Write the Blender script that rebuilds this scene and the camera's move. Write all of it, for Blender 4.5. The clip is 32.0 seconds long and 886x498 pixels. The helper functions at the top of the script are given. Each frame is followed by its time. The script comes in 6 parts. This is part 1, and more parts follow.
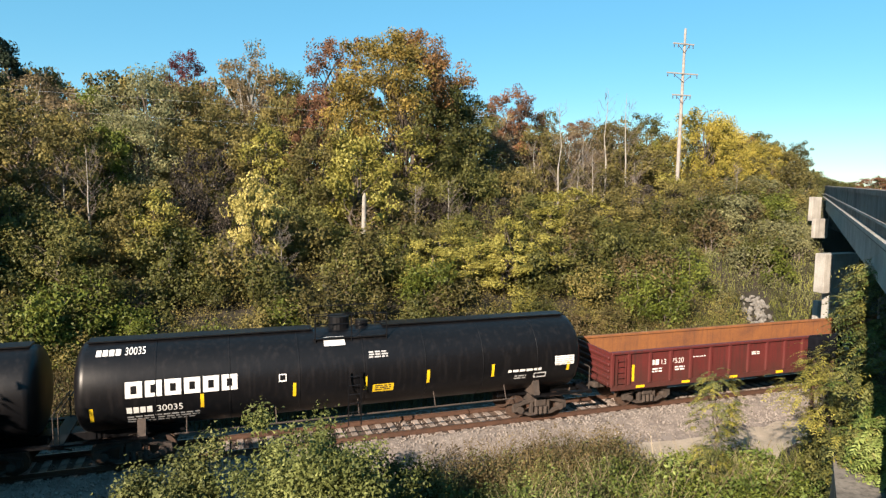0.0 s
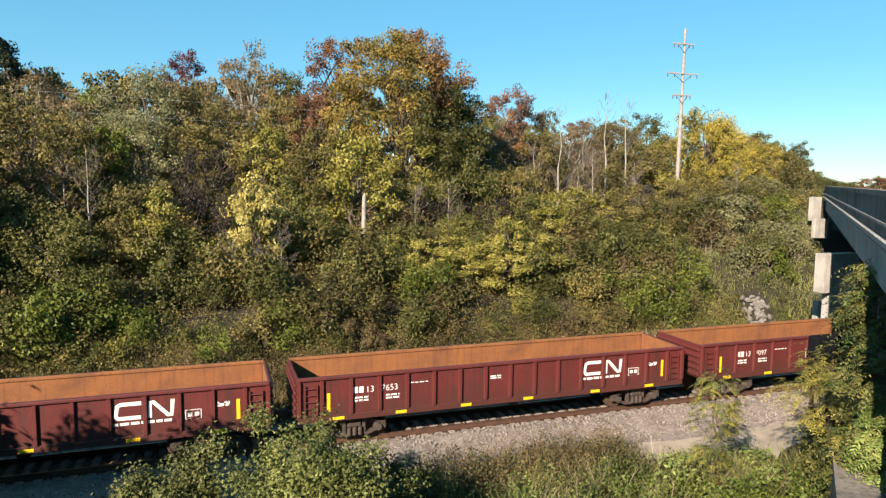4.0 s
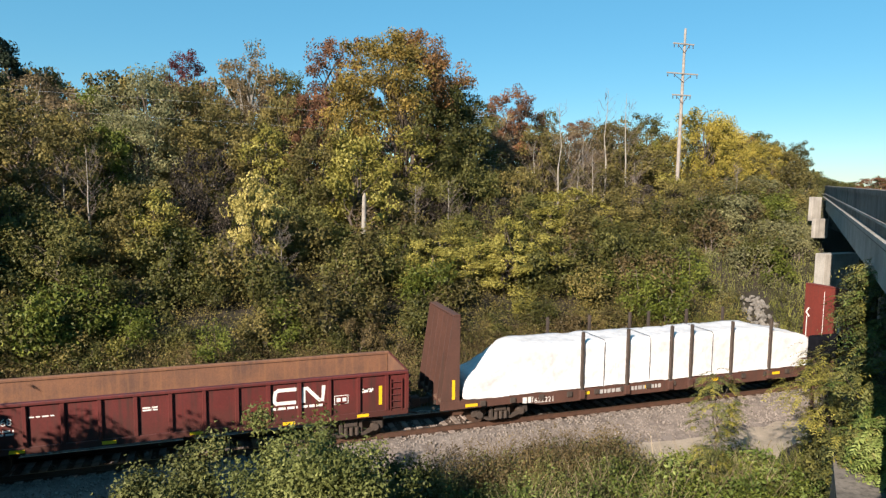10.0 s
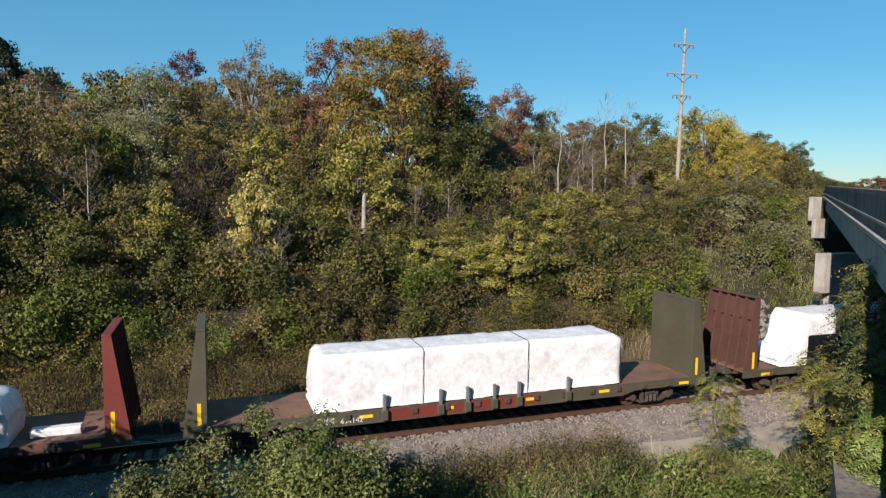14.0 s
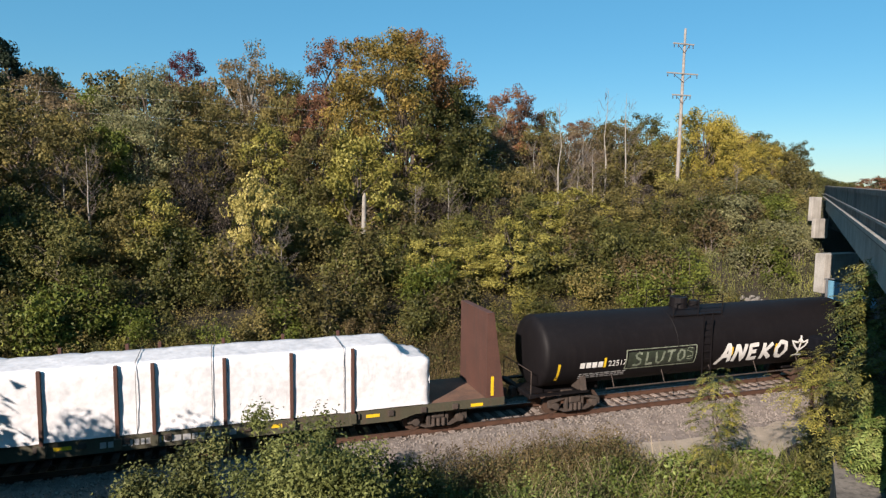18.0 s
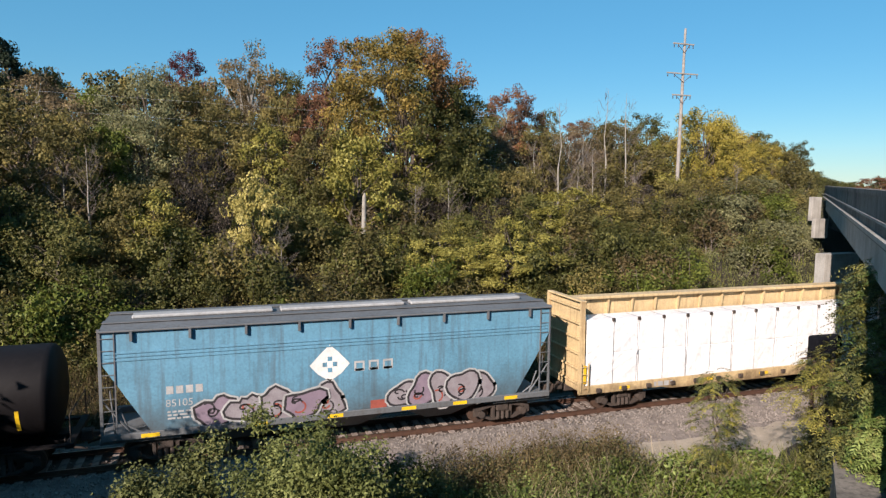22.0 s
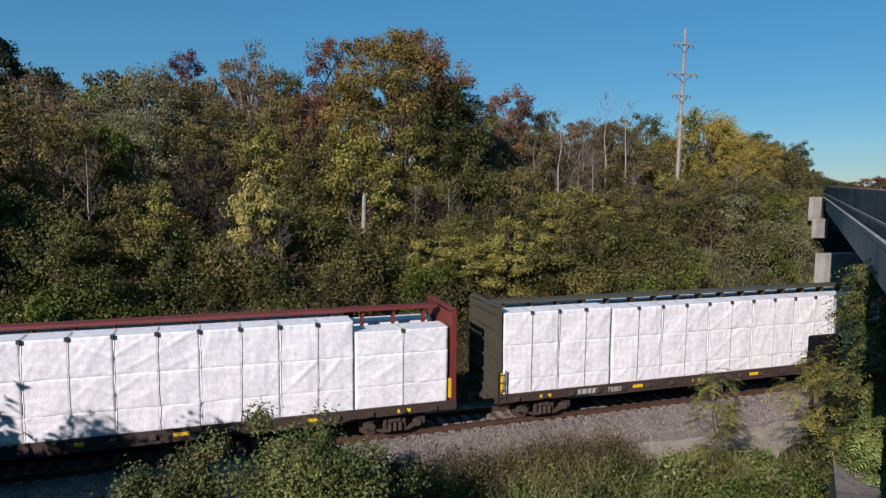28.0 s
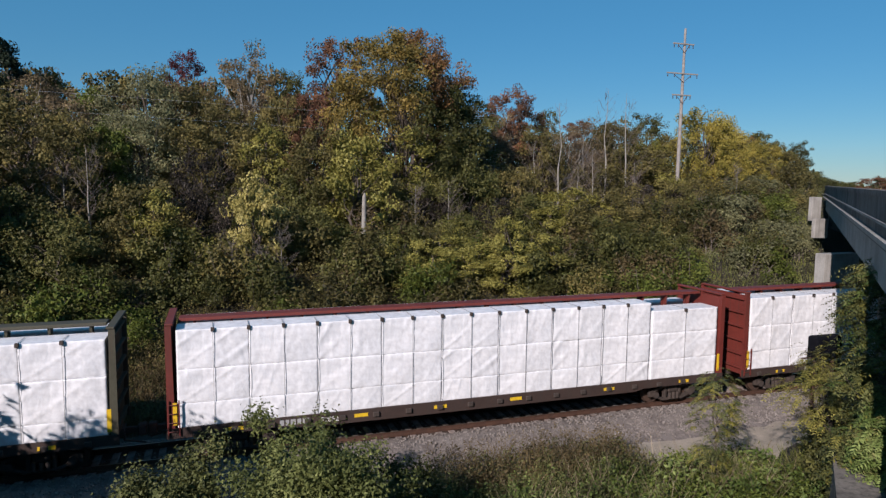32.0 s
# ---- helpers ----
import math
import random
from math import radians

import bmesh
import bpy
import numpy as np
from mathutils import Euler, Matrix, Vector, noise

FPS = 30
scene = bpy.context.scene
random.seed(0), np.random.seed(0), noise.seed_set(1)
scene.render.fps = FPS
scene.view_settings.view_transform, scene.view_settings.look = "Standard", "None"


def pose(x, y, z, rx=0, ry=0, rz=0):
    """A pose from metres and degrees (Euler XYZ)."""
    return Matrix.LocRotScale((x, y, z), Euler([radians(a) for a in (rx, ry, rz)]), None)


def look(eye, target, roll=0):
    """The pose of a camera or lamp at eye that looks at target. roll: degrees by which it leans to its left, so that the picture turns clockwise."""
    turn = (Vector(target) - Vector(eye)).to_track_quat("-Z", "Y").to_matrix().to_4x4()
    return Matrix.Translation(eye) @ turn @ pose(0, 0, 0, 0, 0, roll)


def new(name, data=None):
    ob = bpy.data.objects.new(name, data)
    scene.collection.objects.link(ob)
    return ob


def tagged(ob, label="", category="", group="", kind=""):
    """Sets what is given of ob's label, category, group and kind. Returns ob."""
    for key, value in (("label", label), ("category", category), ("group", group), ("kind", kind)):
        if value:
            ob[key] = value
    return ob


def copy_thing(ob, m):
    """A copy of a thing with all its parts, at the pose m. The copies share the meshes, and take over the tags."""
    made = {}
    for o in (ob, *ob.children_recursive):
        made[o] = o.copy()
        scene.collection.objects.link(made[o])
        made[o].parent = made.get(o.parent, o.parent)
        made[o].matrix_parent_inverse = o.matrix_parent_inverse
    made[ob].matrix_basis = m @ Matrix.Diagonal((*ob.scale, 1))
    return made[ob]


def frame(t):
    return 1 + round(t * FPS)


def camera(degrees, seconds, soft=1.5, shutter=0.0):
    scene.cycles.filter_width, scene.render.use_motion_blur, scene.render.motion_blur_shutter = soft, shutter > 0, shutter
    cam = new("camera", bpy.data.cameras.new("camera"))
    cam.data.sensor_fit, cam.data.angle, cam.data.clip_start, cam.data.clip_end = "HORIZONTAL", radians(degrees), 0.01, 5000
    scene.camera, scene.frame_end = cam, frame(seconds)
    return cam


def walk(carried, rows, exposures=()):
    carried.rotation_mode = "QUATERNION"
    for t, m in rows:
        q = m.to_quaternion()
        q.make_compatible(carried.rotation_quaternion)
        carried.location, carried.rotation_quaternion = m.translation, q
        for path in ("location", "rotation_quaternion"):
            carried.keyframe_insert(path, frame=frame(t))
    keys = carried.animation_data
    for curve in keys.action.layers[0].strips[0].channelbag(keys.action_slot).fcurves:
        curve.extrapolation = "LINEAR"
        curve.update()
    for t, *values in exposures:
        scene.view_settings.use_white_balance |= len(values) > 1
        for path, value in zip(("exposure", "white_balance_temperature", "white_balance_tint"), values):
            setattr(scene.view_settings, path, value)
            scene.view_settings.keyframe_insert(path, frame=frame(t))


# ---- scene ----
# ---- camera ----
cam = camera(68.0, 32.0, soft=1.35)
EYE = Vector((0.0, -24.03, 9.33))
YAW, TILT, LEAN = radians(19.043), radians(5.658), 0.616
AIM = EYE + Vector((math.sin(YAW) * math.cos(TILT), math.cos(YAW) * math.cos(TILT), -math.sin(TILT)))
walk(cam, [(0, look(EYE, AIM, LEAN)), (32, look(EYE, AIM, LEAN))],
     exposures=[(0, 1.49, 7510, 17), (6, 1.45, 7460, 17), (9, 1.35, 7360, 17), (12, 0.90, 6800, 17), (13, 0.87, 6650, 17), (17, 0.92, 6900, 20), (18, 0.99, 6950, 19), (20, 1.24, 7200, 20), (21, 1.22, 7150, 20), (22, 0.95, 6800, 20), (23, 0.67, 6450, 18), (25, 0.42, 6300, 20), (28, 0.34, 6250, 22), (32, 0.31, 6200, 22)])

# ---- light: low sun from behind and left of the camera, clear sky ----
SUN_EL = radians(27.5)
SUN_DIR = Vector((0.745, 0.667, 0)).normalized() * math.cos(SUN_EL) + Vector((0, 0, -math.sin(SUN_EL)))
world = bpy.data.worlds.new("sky")
scene.world = world
world.use_nodes = True
wn = world.node_tree.nodes
sky = wn.new("ShaderNodeTexSky")
sky.sky_type = "NISHITA"
sky.sun_disc = False
sky.sun_elevation = SUN_EL
sky.sun_rotation = math.atan2(-SUN_DIR.x, -SUN_DIR.y)
sky.altitude, sky.air_density, sky.dust_density, sky.ozone_density = 200, 1.0, 0.0, 4.0
wn["Background"].inputs["Strength"].default_value = 0.05
hue = wn.new("ShaderNodeHueSaturation")
hue.inputs["Hue"].default_value, hue.inputs["Saturation"].default_value = 0.494, 1.3
world.node_tree.links.new(sky.outputs["Color"], hue.inputs["Color"])
tint = wn.new("ShaderNodeMix")
tint.data_type, tint.blend_type = "RGBA", "MULTIPLY"
tint.inputs["Factor"].default_value = 1.0
tint.inputs["B"].default_value = (0.93, 1.09, 1.07, 1)
world.node_tree.links.new(hue.outputs["Color"], tint.inputs["A"])
haze = wn.new("ShaderNodeMix")
haze.data_type = "RGBA"
haze.inputs["Factor"].default_value = 0.38
haze.inputs["B"].default_value = (1.7, 6.3, 9.6, 1)
world.node_tree.links.new(tint.outputs["Result"], haze.inputs["A"])
world.node_tree.links.new(haze.outputs["Result"], wn["Background"].inputs["Color"])
sun = new("sun", bpy.data.lights.new("sun", "SUN"))
sun.data.energy, sun.data.angle, sun.data.color = 5.0, radians(0.55), (1.0, 0.93, 0.82)
sun.matrix_world = look((0, 0, 60), Vector((0, 0, 60)) + SUN_DIR)


# ---- materials ----
def ramp(nodes, stops, interpolation="LINEAR"):
    r = nodes.new("ShaderNodeValToRGB")
    r.color_ramp.interpolation = interpolation
    el = r.color_ramp.elements
    while len(el) < len(stops):
        el.new(0.5)
    for e, (pos, col) in zip(el, stops):
        e.position, e.color = pos, (*col, 1)
    return r


def material(name, base, other=None, scale=3.0, rough=0.7, metal=0.0, bump=0.0, bump_scale=40.0, low=0.4, high=0.65, streak=None, each=0.0, spec=0.5):
    """Noise between two colours at two scales, with fine relief. streak: (colour, amount) of vertical run marks. each: brightness change from object to object."""
    m = bpy.data.materials.new(name)
    m.use_nodes = True
    nt = m.node_tree
    n, l = nt.nodes, nt.links
    b = n["Principled BSDF"]
    b.inputs["Roughness"].default_value, b.inputs["Metallic"].default_value = rough, metal
    b.inputs["Specular IOR Level"].default_value = spec
    co = n.new("ShaderNodeTexCoord")
    noise_a = n.new("ShaderNodeTexNoise")
    noise_a.inputs["Scale"].default_value, noise_a.inputs["Detail"].default_value, noise_a.inputs["Roughness"].default_value = scale, 8, 0.65
    l.new(co.outputs["Object"], noise_a.inputs["Vector"])
    r = ramp(n, [(low, base), (high, other or tuple(c * 0.72 for c in base))])
    l.new(noise_a.outputs["Fac"], r.inputs["Fac"])
    col = r.outputs["Color"]
    fine = n.new("ShaderNodeTexNoise")
    fine.inputs["Scale"].default_value, fine.inputs["Detail"].default_value = bump_scale, 4
    l.new(co.outputs["Object"], fine.inputs["Vector"])
    mix = n.new("ShaderNodeMix")
    mix.data_type, mix.blend_type = "RGBA", "MULTIPLY"
    mix.inputs["Factor"].default_value = 0.5
    fr = ramp(n, [(0.25, (0.55, 0.55, 0.55)), (0.7, (1.1, 1.1, 1.1))])
    l.new(fine.outputs["Fac"], fr.inputs["Fac"])
    l.new(col, mix.inputs["A"])
    l.new(fr.outputs["Color"], mix.inputs["B"])
    col = mix.outputs["Result"]
    if streak:
        mp = n.new("ShaderNodeMapping")
        mp.inputs["Scale"].default_value = (5.0, 5.0, 0.35)
        l.new(co.outputs["Object"], mp.inputs["Vector"])
        st = n.new("ShaderNodeTexNoise")
        st.inputs["Scale"].default_value, st.inputs["Detail"].default_value = 1.3, 5
        l.new(mp.outputs["Vector"], st.inputs["Vector"])
        sr = ramp(n, [(0.5, (0, 0, 0)), (0.72, (streak[1],) * 3)])
        l.new(st.outputs["Fac"], sr.inputs["Fac"])
        sm = n.new("ShaderNodeMix")
        sm.data_type = "RGBA"
        l.new(sr.outputs["Color"], sm.inputs["Factor"])
        l.new(col, sm.inputs["A"])
        sm.inputs["B"].default_value = (*streak[0], 1)
        col = sm.outputs["Result"]
    if each:
        info = n.new("ShaderNodeObjectInfo")
        er = ramp(n, [(0, (1 - each,) * 3), (1, (1 + each,) * 3)])
        l.new(info.outputs["Random"], er.inputs["Fac"])
        em = n.new("ShaderNodeMix")
        em.data_type, em.blend_type = "RGBA", "MULTIPLY"
        em.inputs["Factor"].default_value = 1
        l.new(col, em.inputs["A"])
        l.new(er.outputs["Color"], em.inputs["B"])
        col = em.outputs["Result"]
    l.new(col, b.inputs["Base Color"])
    if bump:
        bp = n.new("ShaderNodeBump")
        bp.inputs["Strength"].default_value, bp.inputs["Distance"].default_value = bump, 0.02
        l.new(fine.outputs["Fac"], bp.inputs["Height"])
        l.new(bp.outputs["Normal"], b.inputs["Normal"])
    return m


def leaf_material(name, stops, patch=0.3, glow=0.08, patch_scale=0.6):
    """Leaves: each leaf takes its own colour from the stops, shifted by patches; light passes through."""
    m = bpy.data.materials.new(name)
    m.use_nodes = True
    n, l = m.node_tree.nodes, m.node_tree.links
    b, out = n["Principled BSDF"], n["Material Output"]
    b.inputs["Roughness"].default_value = 0.55
    b.inputs["Specular IOR Level"].default_value = 0.15
    geo = n.new("ShaderNodeNewGeometry")
    co = n.new("ShaderNodeTexCoord")
    ns = n.new("ShaderNodeTexNoise")
    ns.inputs["Scale"].default_value, ns.inputs["Detail"].default_value = patch_scale, 2
    l.new(co.outputs["Object"], ns.inputs["Vector"])
    info = n.new("ShaderNodeObjectInfo")
    a = n.new("ShaderNodeMath")
    a.operation = "MULTIPLY_ADD"
    l.new(ns.outputs["Fac"], a.inputs[0])
    a.inputs[1].default_value, a.inputs[2].default_value = 2.2, -0.6
    mixf = n.new("ShaderNodeMix")
    mixf.inputs["Factor"].default_value = 0.66
    l.new(geo.outputs["Random Per Island"], mixf.inputs["A"])
    l.new(a.outputs["Value"], mixf.inputs["B"])
    c = n.new("ShaderNodeMath")
    c.operation = "MULTIPLY_ADD"
    l.new(info.outputs["Random"], c.inputs[0])
    c.inputs[1].default_value = patch
    l.new(mixf.outputs["Result"], c.inputs[2])
    d = n.new("ShaderNodeMath")
    d.operation = "SUBTRACT"
    l.new(c.outputs["Value"], d.inputs[0])
    d.inputs[1].default_value = patch / 2
    spread = [(p, tuple(v * (0.6 + 0.62 * p) for v in c)) for p, c in stops]
    r = ramp(n, spread)
    l.new(d.outputs["Value"], r.inputs["Fac"])
    l.new(r.outputs["Color"], b.inputs["Base Color"])
    tr = n.new("ShaderNodeBsdfTranslucent")
    l.new(r.outputs["Color"], tr.inputs["Color"])
    mx = n.new("ShaderNodeMixShader")
    mx.inputs["Fac"].default_value = glow
    l.new(b.outputs["BSDF"], mx.inputs[1])
    l.new(tr.outputs["BSDF"], mx.inputs[2])
    l.new(mx.outputs["Shader"], out.inputs["Surface"])
    return m


M_SOIL = material("soil_and_litter", (0.0252, 0.0186, 0.012), (0.0156, 0.0156, 0.0078), 0.6, 0.95, bump=0.6, bump_scale=8)
M_BALLAST = material("ballast_stone", (0.173, 0.148, 0.133), (0.104, 0.0864, 0.0778), 2.0, 0.95, bump=0.8, bump_scale=22, each=0.25)
M_DUST = material("pale_gravel_path", (0.302, 0.259, 0.209), (0.216, 0.187, 0.144), 1.0, 0.95, bump=0.6, bump_scale=18)
M_TIE = material("weathered_tie_wood", (0.27, 0.222, 0.196), (0.15, 0.117, 0.1), 3.0, 0.9, bump=0.5, bump_scale=30, each=0.3)
M_RAIL = material("rusty_rail_steel", (0.103, 0.054, 0.036), (0.0713, 0.0396, 0.0288), 4.0, 0.6, 0.3, bump=0.2)
M_RAILTOP = material("polished_rail_head", (0.324, 0.31, 0.302), (0.259, 0.245, 0.238), 3.0, 0.3, 1.0)
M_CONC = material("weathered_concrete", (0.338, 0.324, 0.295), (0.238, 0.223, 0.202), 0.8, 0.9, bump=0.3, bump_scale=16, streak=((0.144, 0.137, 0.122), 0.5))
# dark from stains, and darkened further for the bridge's shaded face and underside
M_CONC_DARK = material("stained_shaded_concrete", (0.166, 0.151, 0.132), (0.0397, 0.0372, 0.0337), 0.55, 0.9, bump=0.3, bump_scale=16, streak=((0.0331, 0.031, 0.0281), 0.95))
M_ROCK = material("pale_limestone_rock", (0.17, 0.161, 0.147), (0.116, 0.107, 0.0966), 1.5, 0.9, bump=0.6, bump_scale=12, each=0.2)
M_BARK = material("grey_brown_bark", (0.101, 0.0792, 0.0612), (0.0576, 0.0446, 0.036), 4.0, 0.95, bump=0.7, bump_scale=25)
M_PALEBARK = material("pale_bare_bark", (0.288, 0.266, 0.23), (0.187, 0.169, 0.144), 4.0, 0.9, bump=0.4, bump_scale=25)
M_POLE = material("sun_bleached_pole_wood", (0.288, 0.263, 0.238), (0.202, 0.18, 0.162), 3.0, 0.9, bump=0.4, bump_scale=30)
M_TWIG = material("grey_twigs", (0.144, 0.119, 0.101), (0.0936, 0.0756, 0.0648), 3.0, 0.95)
M_WIRE = material("pale_aluminium_wire", (0.396, 0.396, 0.396), (0.324, 0.324, 0.324), 3.0, 0.5, 0.6)
M_ASPHALT = material("asphalt", (0.0432, 0.0432, 0.0432), (0.0324, 0.0324, 0.0324), 2.0, 0.95, bump=0.4, bump_scale=60)
M_CABINET = material("dark_navy_steel", (0.00432, 0.00504, 0.00792), (0.00288, 0.00324, 0.00504), 2.0, 0.9, spec=0.1)
M_SIGN = material("yellow_sign_sheet", (0.54, 0.36, 0.0216), (0.49, 0.324, 0.0216), 3.0, 0.5)

L_GREEN = leaf_material("green_leaves", [(0.0, (0.0261, 0.0296, 0.0103)), (0.5, (0.0667, 0.0692, 0.0196)), (1.0, (0.13, 0.12, 0.0356))])
L_BRIGHT = leaf_material("bright_green_leaves", [(0, (0.0427, 0.0587, 0.011)), (0.5, (0.0913, 0.114, 0.0197)), (1, (0.165, 0.173, 0.0394))])
L_WEED = leaf_material("fresh_green_weeds", [(0, (0.0389, 0.0648, 0.0146)), (0.5, (0.0907, 0.13, 0.0302)), (1, (0.181, 0.216, 0.0674))])
L_LEAFY = leaf_material("soft_olive_green_leaves", [(0, (0.0405, 0.0497, 0.0179)), (0.5, (0.0972, 0.107, 0.0359)), (1, (0.18, 0.178, 0.0618))])
L_OLIVE = leaf_material("olive_leaves", [(0, (0.0391, 0.0358, 0.0143)), (0.5, (0.1, 0.0874, 0.0287)), (1, (0.197, 0.154, 0.0506))])
L_YGREEN = leaf_material("yellow_green_leaves", [(0, (0.0686, 0.0696, 0.0161)), (0.5, (0.172, 0.158, 0.0337)), (1, (0.309, 0.273, 0.0754))])
L_PALEYEL = leaf_material("pale_yellow_leaves", [(0, (0.145, 0.123, 0.0319)), (0.5, (0.318, 0.269, 0.0774)), (1, (0.447, 0.385, 0.155))])
L_YGOLD = leaf_material("yellow_and_green_leaves", [(0, (0.0963, 0.0903, 0.0187)), (0.5, (0.245, 0.201, 0.0374)), (1, (0.384, 0.29, 0.0655))])
L_GOLD = leaf_material("gold_leaves", [(0, (0.0638, 0.0589, 0.0176)), (0.45, (0.154, 0.117, 0.0288)), (1, (0.268, 0.174, 0.044))], patch=0.1)
L_RUSSET = leaf_material("orange_russet_leaves", [(0, (0.0713, 0.0467, 0.0234)), (0.5, (0.156, 0.0816, 0.0337)), (1, (0.233, 0.129, 0.0468))])
L_RUST = leaf_material("russet_leaves", [(0, (0.07, 0.0374, 0.0253)), (0.5, (0.133, 0.0648, 0.0379)), (1, (0.21, 0.101, 0.0506))])
L_TAN = leaf_material("tan_leaves", [(0, (0.0838, 0.0634, 0.04)), (0.5, (0.167, 0.123, 0.0667)), (1, (0.259, 0.19, 0.0978))])
L_BROWN = leaf_material("dry_brown_leaves", [(0, (0.0419, 0.0318, 0.0172)), (0.5, (0.0949, 0.0704, 0.0324)), (1, (0.157, 0.116, 0.0512))])
# dark grey-brown, the darkest of the broad-leaved colours
L_DUSK = leaf_material("dark_brown_leaves", [(0, (0.0172, 0.0143, 0.0131)), (0.5, (0.0367, 0.0301, 0.0249)), (1, (0.0734, 0.0588, 0.0426))])
L_BUSH = leaf_material("grey_green_willow_leaves", [(0, (0.0375, 0.048, 0.0144)), (0.5, (0.0938, 0.11, 0.032)), (1, (0.213, 0.228, 0.08))])
L_DARK = leaf_material("dark_needles", [(0, (0.00864, 0.0158, 0.0112)), (0.5, (0.018, 0.0288, 0.0169)), (1, (0.0324, 0.0432, 0.0234))], glow=0.1)
L_WILLOW = leaf_material("grey_green_leaves", [(0, (0.0729, 0.0778, 0.0388)), (0.5, (0.146, 0.146, 0.0711)), (1, (0.243, 0.228, 0.108))])
L_STRAW = leaf_material("straw_grass", [(0, (0.0864, 0.0684, 0.0421)), (0.5, (0.173, 0.137, 0.0842)), (1, (0.274, 0.223, 0.15))])
L_GRASS = leaf_material("grass_blades", [(0, (0.054, 0.072, 0.0194)), (0.5, (0.121, 0.135, 0.0323)), (1, (0.216, 0.211, 0.0646))])
L_MAROON = leaf_material("dark_red_leaves", [(0, (0.0562, 0.0174, 0.0206)), (0.5, (0.0936, 0.0277, 0.0309)), (1, (0.15, 0.0475, 0.0463))])


# ---- mesh helpers ----
def part(name, bm, mat, parent=None, label=""):
    """Links a bmesh, or a mesh that is shared, as one mesh object under a thing or a part."""
    if isinstance(bm, bmesh.types.BMesh):
        me = bpy.data.meshes.new(name)
        bm.to_mesh(me)
        bm.free()
        me.materials.append(mat)
    else:
        me = bm
    ob = new(name, me)
    if parent is not None:
        ob.parent = parent
    if label:
        ob["label"] = label
    return ob


def thing(name, label, category, group="", kind="", at=None):
    ob = new(name)
    ob.empty_display_size = 0.3
    if at is not None:
        ob.matrix_world = at
    return tagged(ob, label, category, group, kind)


def box(bm, x0, x1, y0, y1, z0, z1, bevel=0.0):
    v = [bm.verts.new((x, y, z)) for x in (x0, x1) for y in (y0, y1) for z in (z0, z1)]
    fs = [bm.faces.new([v[i] for i in f]) for f in ((0, 1, 3, 2), (4, 6, 7, 5), (0, 4, 5, 1), (2, 3, 7, 6), (0, 2, 6, 4), (1, 5, 7, 3))]
    if bevel:
        es = list({e for f in fs for e in f.edges})
        bmesh.ops.bevel(bm, geom=es, offset=bevel, segments=1, affect="EDGES")
    return v


def tube(bm, a, b, r0, r1=None, seg=8, caps=True):
    a, b = Vector(a), Vector(b)
    r1 = r0 if r1 is None else r1
    d = (b - a).normalized()
    u = d.orthogonal().normalized()
    w = d.cross(u)
    rings = []
    for p, r in ((a, r0), (b, r1)):
        rings.append([bm.verts.new(p + (u * math.cos(k * math.tau / seg) + w * math.sin(k * math.tau / seg)) * r) for k in range(seg)])
    for k in range(seg):
        bm.faces.new((rings[0][k], rings[0][(k + 1) % seg], rings[1][(k + 1) % seg], rings[1][k]))
    if caps:
        bm.faces.new(rings[0][::-1])
        bm.faces.new(rings[1])


def prism(bm, outline, y0, y1, axis="y"):
    """A flat outline (two coordinates a point) drawn out along an axis."""
    def at(p, q):
        return {"y": (p[0], q, p[1]), "x": (q, p[0], p[1]), "z": (p[0], p[1], q)}[axis]
    a = [bm.verts.new(at(p, y0)) for p in outline]
    b = [bm.verts.new(at(p, y1)) for p in outline]
    n = len(outline)
    for i in range(n):
        bm.faces.new((a[i], a[(i + 1) % n], b[(i + 1) % n], b[i]))
    bm.faces.new(a[::-1])
    bm.faces.new(b)
    bmesh.ops.recalc_face_normals(bm, faces=bm.faces)


def quads_mesh(name, corners, mat):
    """A mesh of loose faces from an array (n, corners, 3)."""
    n, k = corners.shape[:2]
    me = bpy.data.meshes.new(name)
    me.vertices.add(n * k)
    me.vertices.foreach_set("co", np.ascontiguousarray(corners, dtype=np.float32).ravel())
    me.loops.add(n * k)
    me.loops.foreach_set("vertex_index", np.arange(n * k, dtype=np.int32))
    me.polygons.add(n)
    me.polygons.foreach_set("loop_start", np.arange(0, n * k, k, dtype=np.int32))
    me.update(calc_edges=True)
    me.materials.append(mat)
    return me


# ---- ground ----
def smooth(a, b, x):
    t = np.clip((x - a) / (b - a), 0, 1)
    return t * t * (3 - 2 * t)


def bridge_x(y):
    """The bridge's face towards the camera's side, at y."""
    return 27.3 + (y + 1.5) * 1.1054


def height(x, y):
    x, y = np.asarray(x, float), np.asarray(y, float)
    z = -0.75 + 0 * x
    z = z - 0.35 * smooth(3, 5, y) * (1 - smooth(6, 9, y))
    z = z + 5.0 * smooth(6.5, 24, y) + 2.2 * smooth(22, 60, y)
    z = z + 8.4 * smooth(-11, -24.5, y)
    d = x - bridge_x(y)
    z = z + np.maximum(0, 8.0 - z) * smooth(-16, -3, d) * smooth(14, 28, y)
    z = z + np.maximum(0, 8.0 - z) * smooth(-3, 1, d) * smooth(-15, -22, y)
    far = smooth(60, 160, np.hypot(x, y))
    z = z * (1 - far) + far * 4.0
    rough = (np.sin(x * 0.9 + y * 0.31) * np.cos(y * 0.77 - x * 0.2) + 0.5 * np.sin(x * 2.3 - y * 1.9)) * 0.12
    return z + rough * smooth(3.2, 7, np.abs(y)) * (1 - far)


